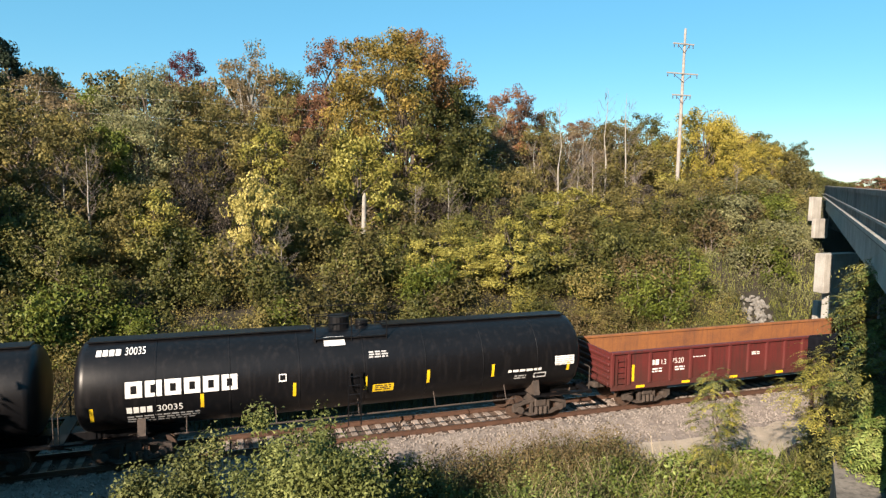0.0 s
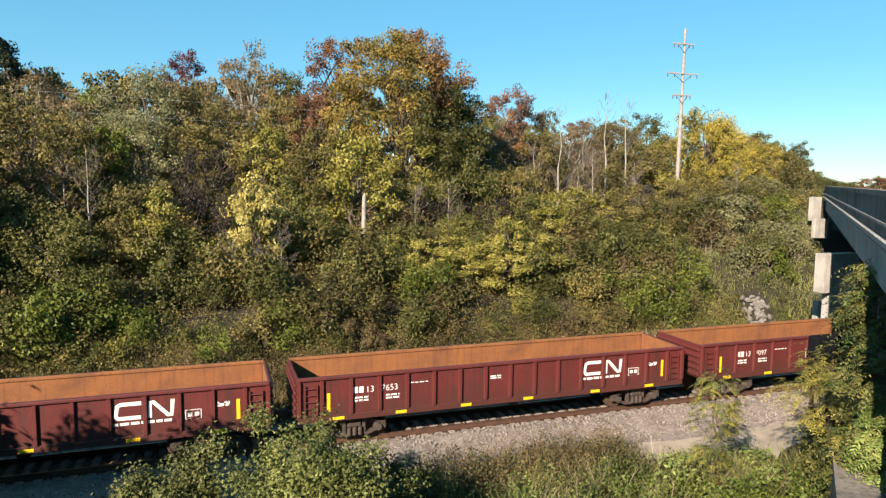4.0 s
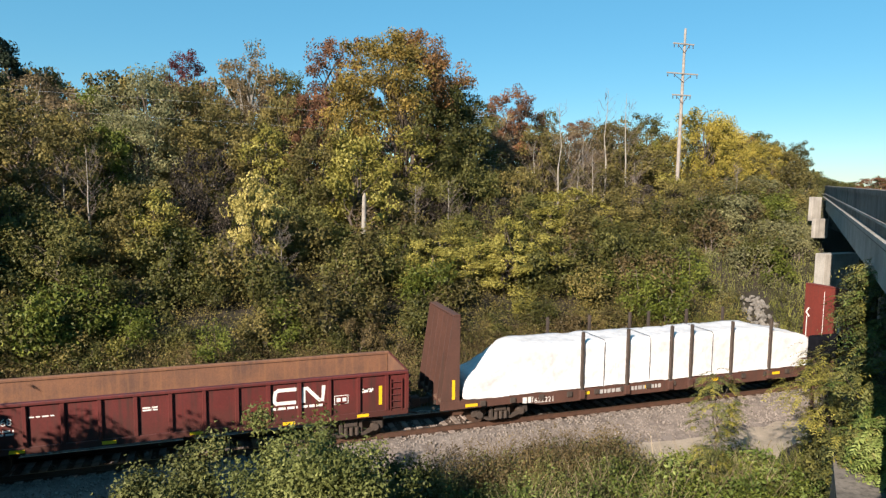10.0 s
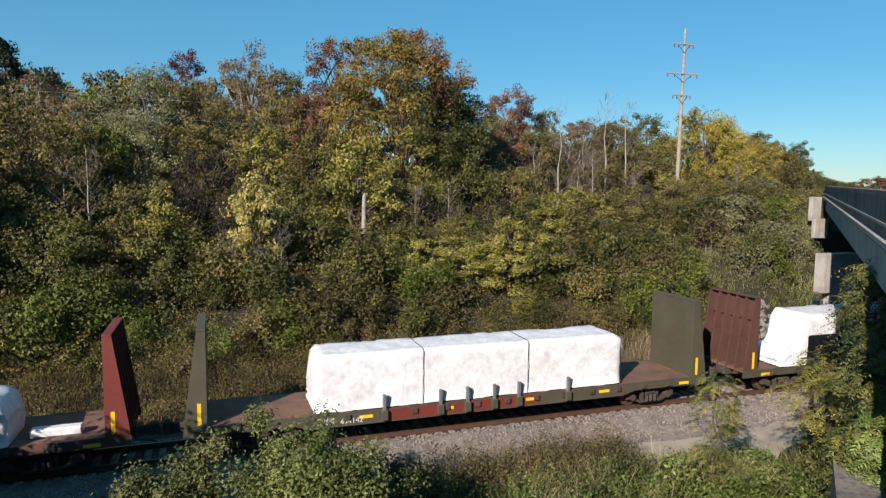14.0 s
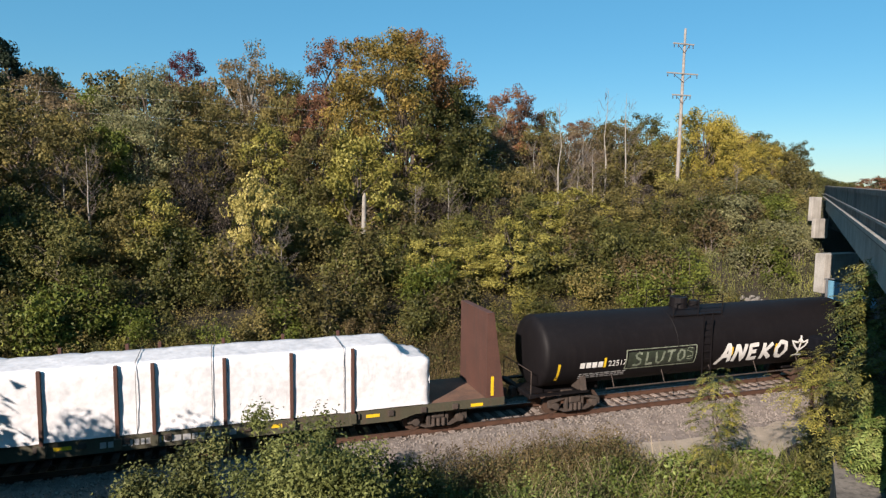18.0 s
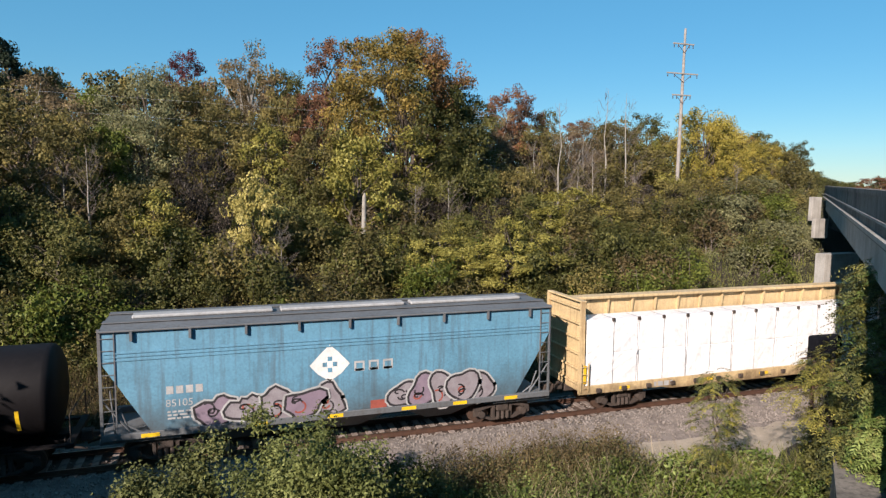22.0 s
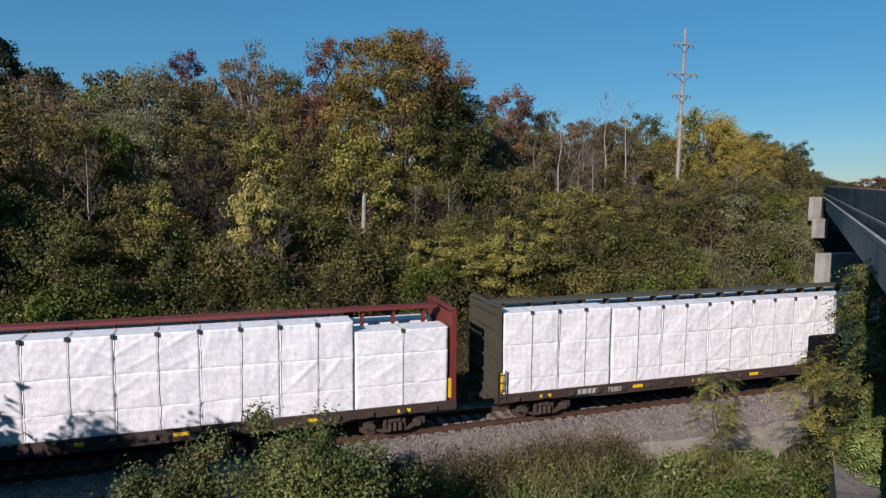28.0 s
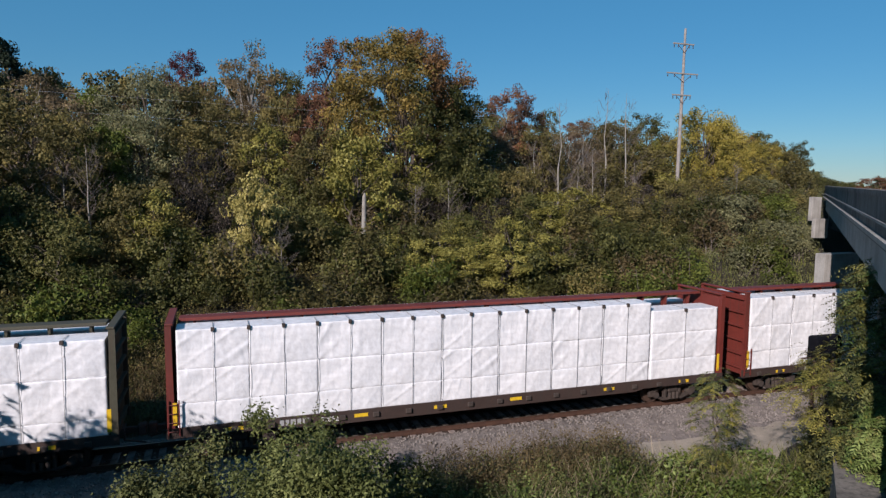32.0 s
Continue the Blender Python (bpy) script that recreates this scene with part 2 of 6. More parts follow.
def build_ground():
    n, m = 200, 200
    g = np.linspace(-1, 1, n)
    xs = 15 + 60 * g + 1900 * g ** 7
    h = np.linspace(-1, 1, m)
    ys = 12 + 48 * h + 1900 * h ** 7
    X, Y = np.meshgrid(xs, ys)
    Z = height(X, Y)
    verts = np.stack([X, Y, Z], -1).reshape(-1, 3)
    i = np.arange(n * m).reshape(m, n)
    faces = np.stack([i[:-1, :-1], i[:-1, 1:], i[1:, 1:], i[1:, :-1]], -1).reshape(-1, 4)
    me = bpy.data.meshes.new("ground")
    me.from_pydata(verts.tolist(), [], faces.tolist())
    me.materials.append(M_SOIL)
    for p in me.polygons:
        p.use_smooth = True
    tagged(new("ground", me), "uneven soil bank with leaf litter and low plants", "ground", kind="structure")


build_ground()


def build_track():
    track = thing("railway_track", "single railway track on pale crushed stone with weathered wooden ties", "track", kind="structure")
    bm = bmesh.new()
    rng = np.random.default_rng(3)
    prof = [(-4.4, -0.80), (-3.3, -0.70), (-2.5, -0.56), (-1.75, -0.24), (-1.35, -0.165), (-1.02, -0.175), (-0.9, -0.23), (0.9, -0.23), (1.02, -0.175), (1.4, -0.17), (1.9, -0.3), (3.2, -0.85), (3.6, -1.1)]
    xs = np.linspace(-70, 110, 361)
    rows = []
    for x in xs:
        rows.append([bm.verts.new((x, y + rng.normal(0, 0.04), z + rng.normal(0, 0.018))) for y, z in prof])
    for a, b in zip(rows, rows[1:]):
        for k in range(len(prof) - 1):
            bm.faces.new((a[k], b[k], b[k + 1], a[k + 1]))
    bed = part("ballast_bed", bm, M_BALLAST, track)
    bed.data.materials.append(M_BED)
    for p in bed.data.polygons:
        if abs(p.center.y) < 1.0:
            p.material_index = 1
    # loose stones over the bed
    st = bmesh.new()
    bmesh.ops.create_icosphere(st, subdivisions=1, radius=1)
    base = np.array([v.co for v in st.verts])
    tri = np.array([[v.index for v in f.verts] for f in st.faces])
    st.free()
    n = 19000
    px = rng.uniform(-8, 34, n)
    py = np.where(rng.uniform(0, 1, n) < 0.93, rng.uniform(-2.9, 1.7, n), rng.uniform(-4.4, -2.9, n))
    pz = np.interp(py, [p[0] for p in prof], [p[1] for p in prof])
    keep = (np.abs(np.abs(py) - 0.757) > 0.12) & ((np.abs(py) > 1.0) | (rng.uniform(0, 1, n) < 0.25))
    px, py, pz = px[keep], py[keep], pz[keep]
    n = len(px)
    size = rng.uniform(0.02, 0.05, (n, 1, 1)) * rng.uniform(0.6, 1.3, (n, 1, 3))
    co = base[None] * size * rng.uniform(0.8, 1.2, (n, len(base), 1)) + np.stack([px, py, pz + 0.01], -1)[:, None]
    me = bpy.data.meshes.new("ballast_stones")
    me.from_pydata(co.reshape(-1, 3).tolist(), [], (tri[None] + (np.arange(n) * len(base))[:, None, None]).reshape(-1, 3).tolist())
    me.materials.append(M_STONE)
    ob = part("ballast_stones", me, None, track)
    ob["kind"] = "stuff"
    bm = bmesh.new()
    box(bm, -0.115, 0.115, -1.3, 1.3, -0.36, -0.19, 0.012)
    tie = bpy.data.meshes.new("tie")
    bm.to_mesh(tie)
    bm.free()
    tie.materials.append(M_TIE)
    random.seed(6)
    for k in range(236):
        t = part("tie", tie, None, track)
        t.location = (-42 + k * 0.52 + random.uniform(-0.03, 0.03), random.uniform(-0.05, 0.05), random.uniform(-0.008, 0.008))
        t.rotation_euler = (0, 0, random.uniform(-0.02, 0.02))
    for y in (-0.7575, 0.7575):
        bm = bmesh.new()
        out = [(-0.07, -0.185), (0.07, -0.185), (0.07, -0.17), (0.012, -0.15), (0.01, -0.045), (0.036, -0.03), (0.036, -0.002), (0.03, 0), (-0.03, 0), (-0.036, -0.002), (-0.036, -0.03), (-0.01, -0.045), (-0.012, -0.15), (-0.07, -0.17)]
        prism(bm, [(y + a, b) for a, b in out], -120, 160, "x")
        r = part("rail", bm, M_RAIL, track)
        bm = bmesh.new()
        box(bm, -120, 160, y - 0.025, y + 0.025, 0.0, 0.003)
        part("rail_head", bm, M_RAILTOP, r, "bright worn running surface")
    bm = bmesh.new()
    xs = np.linspace(-30, 45, 151)
    rows = [[bm.verts.new((x, y + 0.25 * math.sin(x * 0.8 + y), z + rng.normal(0, 0.01))) for y, z in ((-5.6, -0.76), (-4.9, -0.71), (-4.0, -0.69), (-3.1, -0.655))] for x in xs]
    for a, b in zip(rows, rows[1:]):
        for k in range(3):
            bm.faces.new((a[k], b[k], b[k + 1], a[k + 1]))
    tagged(part("gravel_path", bm, M_DUST), "pale dusty gravel strip beside the ballast", "path", kind="structure")


M_BED = material("rust_stained_ballast", (0.085, 0.055, 0.04), (0.045, 0.03, 0.024), 2.0, 0.95, bump=0.8, bump_scale=22)
M_STONE = material("crushed_stone", (0.242, 0.213, 0.191), (0.104, 0.0872, 0.0788), 5.0, 0.95)
build_track()
# ---- bridge and posts ----
def build_bridge():
    br = thing("road_bridge", "skewed concrete road bridge with stained parapet over the track", "bridge", kind="structure")
    u = Vector((0.7416, 0.6709, 0)).normalized()
    w = Vector((u.y, -u.x, 0))
    o = Vector((bridge_x(-1.5), -1.5, 0))

    def beam(bm, s0, s1, w0, w1, z0, z1):
        vs = box(bm, s0, s1, w0, w1, z0, z1)
        for v in vs:
            p = o + u * v.co.x + w * v.co.y
            v.co = (p.x, p.y, v.co.z + 0.0045 * v.co.x)

    def piece(name, mat, *dims, label=""):
        bm = bmesh.new()
        for d in dims:
            beam(bm, *d)
        bmesh.ops.recalc_face_normals(bm, faces=bm.faces)
        return part(name, bm, mat, br, label)
    piece("deck", M_ASPHALT, (-23, 75, 0.35, 10.4, 8.06, 8.22), label="asphalt road surface")
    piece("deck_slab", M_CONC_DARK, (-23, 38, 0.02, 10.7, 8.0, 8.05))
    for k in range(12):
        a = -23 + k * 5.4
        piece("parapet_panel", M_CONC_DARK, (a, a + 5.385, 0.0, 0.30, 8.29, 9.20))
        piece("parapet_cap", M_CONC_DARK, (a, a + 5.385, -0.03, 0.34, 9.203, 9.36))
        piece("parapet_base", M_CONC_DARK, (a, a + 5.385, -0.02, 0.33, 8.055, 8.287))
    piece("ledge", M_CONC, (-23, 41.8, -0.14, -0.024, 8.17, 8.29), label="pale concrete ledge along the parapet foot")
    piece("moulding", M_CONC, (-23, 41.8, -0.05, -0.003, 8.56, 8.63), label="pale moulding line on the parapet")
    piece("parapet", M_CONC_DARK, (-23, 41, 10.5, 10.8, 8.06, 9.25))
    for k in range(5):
        # only the front girder is pale; the inner ones take the shade-darkened concrete
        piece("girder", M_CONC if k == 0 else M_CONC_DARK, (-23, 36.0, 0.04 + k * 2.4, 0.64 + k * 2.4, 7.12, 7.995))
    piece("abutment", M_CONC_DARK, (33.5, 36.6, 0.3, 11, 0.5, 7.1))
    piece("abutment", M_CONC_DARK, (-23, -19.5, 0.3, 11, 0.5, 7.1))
    for name, dims, label in (("end_block", (48.15, 49.25, 18.9, 19.25, 6.5, 8.55), "pale concrete end block of the far abutment"), ("bearing_block", (46.5, 47.95, 17.0, 17.35, 5.2, 6.8), "pale concrete bearing block"),
                              ("abutment_step", (33.85, 36.6, 5.0, 5.7, 3.1, 5.45), "pale concrete step of the far abutment"), ("abutment_pier", (34.6, 36.5, 5.1, 5.7, -1.2, 3.098), "concrete pier under the abutment step"), ("guard_post", (36.85, 37.25, 7.9, 8.3, -1.0, 2.0), "short pale concrete post beside the track")):
        bm = bmesh.new()
        box(bm, *dims, 0.03)
        part(name, bm, M_CONC, br, label)
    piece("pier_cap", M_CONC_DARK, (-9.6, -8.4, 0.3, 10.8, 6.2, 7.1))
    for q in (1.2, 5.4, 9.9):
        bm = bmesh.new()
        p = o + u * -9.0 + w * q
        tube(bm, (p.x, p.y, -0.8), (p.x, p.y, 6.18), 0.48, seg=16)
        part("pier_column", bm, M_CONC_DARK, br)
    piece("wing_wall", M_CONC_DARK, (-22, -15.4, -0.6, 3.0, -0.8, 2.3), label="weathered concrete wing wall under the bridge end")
    # rubble chute at the far abutment
    rng = random.Random(4)
    chute = thing("rubble_chute", "chute of pale broken limestone down the far bank", "rocks", kind="structure")
    rocks = []
    for k in range(4):
        bm = bmesh.new()
        bmesh.ops.create_icosphere(bm, subdivisions=1, radius=1)
        for v in bm.verts:
            v.co *= rng.uniform(0.7, 1.15)
            v.co.z *= 0.7
        me = bpy.data.meshes.new("rock")
        bm.to_mesh(me)
        bm.free()
        me.materials.append(M_ROCK)
        rocks.append(me)
    for k in range(100):
        s = rng.random() * 0.75
        x, y = 33.2 + s * 5.2 + rng.uniform(-0.9, 0.9) * (1.1 - 0.3 * s), 8.0 + s * 7.5 + rng.uniform(-0.5, 0.5)
        r = part("rock", rng.choice(rocks), None, chute)
        r.location = (x, y, float(height(x, y)) + 0.16)
        r.rotation_euler = (rng.uniform(0, 6), rng.uniform(0, 6), rng.uniform(0, 6))
        r.scale = (rng.uniform(0.12, 0.27),) * 3


build_bridge()


def build_cabinet():
    cab = thing("trackside_cabinet", "dark steel equipment box on two legs beside the track", "cabinet", at=pose(24.15, -3.2, -0.78))
    bm = bmesh.new()
    box(bm, 0, 1.5, 0, 0.5, 2.72, 3.74, 0.07)
    body = part("body", bm, M_CABINET, cab)
    bm = bmesh.new()
    box(bm, 0.06, 1.44, -0.02, -0.003, 2.8, 3.66, 0.005)
    door = part("door", bm, M_CABINET, body)
    bm = bmesh.new()
    box(bm, 0.12, 0.16, -0.05, -0.022, 3.1, 3.3, 0.005)
    part("handle", bm, M_CABINET, door)
    for x in (0.25, 1.25):
        bm = bmesh.new()
        box(bm, x - 0.05, x + 0.05, 0.2, 0.3, -0.3, 2.718)
        part("leg", bm, M_RAIL, cab)
    bm = bmesh.new()
    tube(bm, (-0.55, 0.25, 2.82), (-0.002, 0.25, 2.80), 0.035, seg=8)
    part("conduit", bm, M_RAIL, cab)


build_cabinet()


def build_poles():
    x, y = 46.1, 34.0
    g = float(height(x, y))
    pole = thing("utility_pole", "tall sun-bleached wooden transmission pole with three crossarms", "pole", at=pose(x, y, g))
    bm = bmesh.new()
    tube(bm, (0, 0, -0.5), (0.25, 0, 20.9), 0.23, 0.12, 12)
    part("shaft", bm, M_POLE, pole)
    for z, half in ((16.3, 1.95), (14.1, 1.2), (19.3, 1.3)):
        bm = bmesh.new()
        box(bm, -half, half, -0.22, -0.1, z - 0.07, z + 0.07, 0.015)
        arm = part("crossarm", bm, M_POLE, pole)
        for k in (-1, -0.55, 0.55, 1):
            bm = bmesh.new()
            for j in range(2):
                tube(bm, (k * (half - 0.12), -0.16, z - 0.15 - j * 0.14), (k * (half - 0.12), -0.16, z - 0.24 - j * 0.14), 0.07, 0.05, 8)
            part("insulator", bm, M_RAIL, arm)
        for k in (-1, 1):
            bm = bmesh.new()
            tube(bm, (k * half * 0.55, -0.16, z - 0.1), (0.18, -0.16, z - 0.9), 0.03, seg=6)
            part("brace", bm, M_RAIL, arm)
    x, y = 9.5, 20.0
    g = float(height(x, y))
    stub = thing("old_post", "weathered pale broken-off wooden post among shrubs", "post", at=pose(x, y, g))
    bm = bmesh.new()
    tube(bm, (-0.1, 0, -0.3), (0.0, 0, 4.7), 0.17, 0.14, 12)
    tube(bm, (0.0, 0, 4.7), (0.03, 0, 5.0), 0.14, 0.05, 12)
    part("shaft", bm, M_PALEBARK, stub)
    # line wires across the wood
    for k, (z0, z1, yy) in enumerate(((13.6, 12.2, 33), (15.3, 13.9, 33), (16.6, 15.4, 33))):
        bm = bmesh.new()
        tube(bm, (-40, yy, z0), (12, yy + 1, z1), 0.008, seg=5)
        tagged(part("overhead_wire", bm, M_WIRE), "thin pale overhead wire above the trees", "wire", group="overhead wires")


build_poles()


# ---- plants ----
def leaf_quads(rng, centre, length, width, up=0.5, hang=0.0, out=None, three=False):
    """Leaves of random turn round the given centres (n, 3), leaning to face outwards."""
    n = len(centre)
    nor = rng.normal(size=(n, 3))
    if out is not None:
        nor = nor * 0.85 + out * 0.75
    nor[:, 2] = (np.abs(nor[:, 2]) if out is None else nor[:, 2]) + up
    nor /= np.linalg.norm(nor, axis=1, keepdims=True)
    d = rng.normal(size=(n, 3))
    d[:, 2] -= hang
    d -= (d * nor).sum(1, keepdims=True) * nor
    d /= np.linalg.norm(d, axis=1, keepdims=True) + 1e-9
    s = np.cross(nor, d)
    L = length * rng.uniform(0.6, 1.35, (n, 1))
    Wd = width * rng.uniform(0.6, 1.35, (n, 1))
    fold = nor * L * rng.uniform(-0.15, 0.15, (n, 1))
    if three:
        return np.stack([centre - d * L / 2 - s * Wd / 2, centre - d * L / 2 + s * Wd / 2 + fold, centre + d * L / 2], 1)
    return np.stack([centre - d * L / 2, centre + s * Wd / 2 + fold, centre + d * L / 2, centre - s * Wd / 2 + fold], 1)


def limb(bm, a, b, r0, r1, rng, bends=3, seg=6, bend=0.05):
    a, b = Vector(a), Vector(b)
    p, span = a, (b - a).length
    for k in range(bends):
        q = a.lerp(b, (k + 1) / bends)
        if k < bends - 1:
            q = q + Vector(rng.normal(0, bend * span, 3))
        tube(bm, p, q, r0 + (r1 - r0) * k / bends, r0 + (r1 - r0) * (k + 1) / bends, seg, caps=k == bends - 1)
        p = q


def clumps_in(rng, n, centre, radii, inner=0.35):
    d = rng.normal(size=(n, 3))
    d /= np.linalg.norm(d, axis=1, keepdims=True)
    r = rng.uniform(inner, 1, (n, 1)) ** 0.6
    return np.array(centre) + d * r * np.array(radii)


def tree(name, label, mat, seed, high=10.0, wide=3.0, low=0.22, clumps=70, each=110, leaf=0.2, bark=None, spread=0.62, up=0.4, hang=0.0, second=None, group=""):
    """A tree of the given height at the origin, with a trunk, limbs and a crown of clumps of leaves."""
    rng = np.random.default_rng(seed)
    t = thing(name, label, "tree", group)
    bm = bmesh.new()
    r = 0.014 * high + 0.03
    top = (rng.normal(0, 0.2), rng.normal(0, 0.2), high * 0.8)
    limb(bm, (0, 0, -0.4), top, r, r * 0.25, rng, 5, 8)
    # boughs round the stem, each a bunch of leaf clumps, with open gaps between them
    boughs = max(8, clumps // 6)
    f = (np.arange(boughs) + rng.uniform(0, 1, boughs)) / boughs
    turn = np.arange(boughs) * 2.4 + rng.uniform(-0.6, 0.6, boughs)
    rad = wide * np.sqrt(np.maximum(0.06, 1 - np.abs(2 * f - 0.8) ** 2.6 / 1.75)) * rng.uniform(0.55, 0.86, boughs)
    hub = np.stack([rad * np.cos(turn), rad * np.sin(turn), high * (low + (0.9 - low) * f)], -1)
    pick = np.arange(clumps) % boughs
    away = rng.normal(size=(clumps, 3))
    away /= np.linalg.norm(away, axis=1, keepdims=True)
    away[:, 2] = away[:, 2] * 0.75 + 0.15
    cl = hub[pick] + away * (wide * 0.34 * rng.uniform(0.4, 1.2, (clumps, 1)))
    cl[:, 2] = np.clip(cl[:, 2], 0.15, high * 0.985)
    for c in cl[::3]:
        z = min(c[2] * 0.75, high * 0.75)
        limb(bm, (top[0] * z / high, top[1] * z / high, z * rng.uniform(0.55, 0.95)), c, r * 0.3, 0.012, rng, 3, 5)
    part("trunk", bm, bark or M_BARK, t)
    mats = [mat] if second is None else [mat, second]
    which = rng.integers(0, len(mats), clumps) if len(mats) > 1 else np.zeros(clumps, int)
    if len(mats) > 1:
        which = (cl[:, 0] + cl[:, 2] * 0.3 + rng.normal(0, 0.8, clumps) > high * 0.18 + 0.3).astype(int)
    for k, mt in enumerate(mats):
        pts, face = [], []
        for c in cl[which == k]:
            n = int(each * rng.uniform(0.6, 1.4))
            s = spread * rng.uniform(0.7, 1.3)
            ball = rng.normal(size=(n, 3))
            ball *= np.minimum(1, 1.8 / np.linalg.norm(ball, axis=1, keepdims=True))
            ball[:, 2] = np.where(ball[:, 2] < 0, ball[:, 2] * 0.6, ball[:, 2] * 0.9)
            pts.append(c + ball * s)
            face.append(ball)
        if pts:
            part("crown", quads_mesh("crown", leaf_quads(rng, np.concatenate(pts), leaf, leaf * 0.8, up, hang, np.concatenate(face), True), mt), None, t)
    return t


def shrub(name, label, mat, seed, high=2.0, wide=1.3, clumps=26, each=80, leaf=0.11, spread=0.3, stems=9, category="shrub", hang=0.0):
    rng = np.random.default_rng(seed)
    t = thing(name, label, category)
    bm = bmesh.new()
    lobes = max(4, clumps // 4)
    hub = clumps_in(rng, lobes, (0, 0, high * 0.45), (wide * 0.8, wide * 0.8, high * 0.38), 0.3)
    cl = hub[np.arange(clumps) % lobes] + rng.normal(0, 1, (clumps, 3)) * (wide * 0.17, wide * 0.17, high * 0.13)
    cl[:, 2] = np.maximum(cl[:, 2], 0.12)
    for c in cl[:stems]:
        limb(bm, (rng.normal(0, 0.12), rng.normal(0, 0.12), -0.2), c + (0, 0, 0.15), 0.025, 0.006, rng, 3, 4)
    part("woody_base", bm, M_TWIG, t)
    ball = [rng.normal(size=(int(each * rng.uniform(0.5, 1.5)), 3)) for c in cl]
    pts = [c + b * spread * rng.uniform(0.7, 1.3) for c, b in zip(cl, ball)]
    part("foliage", quads_mesh("foliage", leaf_quads(rng, np.concatenate(pts), leaf, leaf * 0.75, 0.4, hang, np.concatenate(ball) * 0.6, True), mat), None, t)
    return t


def bare_tree(name, label, seed, high=6.0, mat=None, twigs=26):
    rng = np.random.default_rng(seed)
    t = thing(name, label, "tree")
    bm = bmesh.new()
    limb(bm, (0, 0, -0.3), (rng.normal(0, 0.25), 0, high), 0.009 * high + 0.015, 0.01, rng, 6, 7, 0.008)
    part("trunk", bm, mat or M_PALEBARK, t)
    bm = bmesh.new()
    for k in range(twigs):
        z = high * rng.uniform(0.25, 0.95)
        a = rng.uniform(0, math.tau)
        ln = (high - z) * 0.45 + 0.4
        e = Vector((math.cos(a) * ln * 0.75, math.sin(a) * ln * 0.75, z + ln * rng.uniform(0.5, 1.0)))
        limb(bm, (0, 0, z), e, 0.02, 0.006, rng, 3, 4)
        for j in range(4):
            s = rng.uniform(0.3, 0.95)
            q = Vector((0, 0, z)).lerp(e, s)
            limb(bm, q, q + Vector(rng.normal(0, 0.3, 3)) + Vector((0, 0, 0.3)), 0.008, 0.004, rng, 2, 3)
    part("branch_spray", bm, M_TWIG if mat is None else mat, t)
    return t


def frond_tree(name, label, mats, seed, high, wide, low, count, span=0.5, leaf=0.13, trunk=0.06, bulge=1.0):
    """A small tree of drooping feather leaves: each is a stalk with pairs of leaflets."""
    rng = np.random.default_rng(seed)
    t = thing(name, label, "tree")
    bm = bmesh.new()
    limb(bm, (0, 0, -0.4), (0.1, 0.05, high * 0.9), trunk, 0.02, rng, 6, 7, 0.015)
    m = max(8, count // 16)
    f = rng.uniform(0, 1, m)
    a = rng.uniform(0, math.tau, m)
    r = wide * np.sqrt(1 - np.abs(2 * f - bulge) ** 2.5 * 0.75) * rng.uniform(0.35, 1, m)
    tips = np.stack([r * np.cos(a), r * np.sin(a), high * (low + (1 - low) * f)], -1)
    for p in tips:
        limb(bm, (0.02, 0, max(0.1, p[2] - 0.35 - 0.5 * math.hypot(p[0], p[1]))), p, 0.016, 0.006, rng, 3, 4)
    part("trunk", bm, M_BARK, t)
    pick = rng.integers(0, m, count)
    o = tips[pick] * np.array([1, 1, 1]) + rng.normal(0, 0.16, (count, 3))
    ang = np.arctan2(o[:, 1], o[:, 0]) + rng.normal(0, 0.8, count)
    d = np.stack([np.cos(ang), np.sin(ang), rng.uniform(-0.1, 0.5, count)], -1)
    d /= np.linalg.norm(d, axis=1, keepdims=True)
    L = span * rng.uniform(0.6, 1.3, (count, 1))
    quads = []
    for k in range(7):
        u = (k + 1) / 7
        p = o + d * L * u - np.array([0, 0, 1]) * L * 0.55 * u * u
        tan = d - np.array([0, 0, 1]) * 1.1 * u
        tan /= np.linalg.norm(tan, axis=1, keepdims=True)
        side = np.cross(tan, np.array([0, 0, 1.0])) + rng.normal(0, 0.12, (count, 3))
        side /= np.linalg.norm(side, axis=1, keepdims=True)
        for s in (-1, 1):
            ld = side * s * 0.85 + tan * 0.45 - np.array([0, 0, 0.25])
            w = np.cross(ld, np.cross(tan, side)) * 0.17
            ln = leaf * rng.uniform(0.7, 1.25, (count, 1)) * (1 - 0.35 * u)
            quads.append(np.stack([p, p + ld * ln * 0.45 + w * ln, p + ld * ln, p + ld * ln * 0.45 - w * ln], 1))
    quads = np.stack(quads, 1)
    which = (rng.uniform(0, 1, count) * len(mats)).astype(int)
    for k, mt in enumerate(mats):
        part("crown", quads_mesh("crown", quads[which == k].reshape(-1, 4, 3), mt), None, t)
    return t


def put(proto, x, y, s=1.0, sz=None, turn=0.0, z=None):
    g = float(height(x, y)) if z is None else z
    return copy_thing(proto, pose(x, y, g, 0, 0, turn) @ Matrix.Diagonal((s, s, sz or s, 1)))


def drop(proto):
    for o in (*proto.children_recursive, proto):
        bpy.data.objects.remove(o)


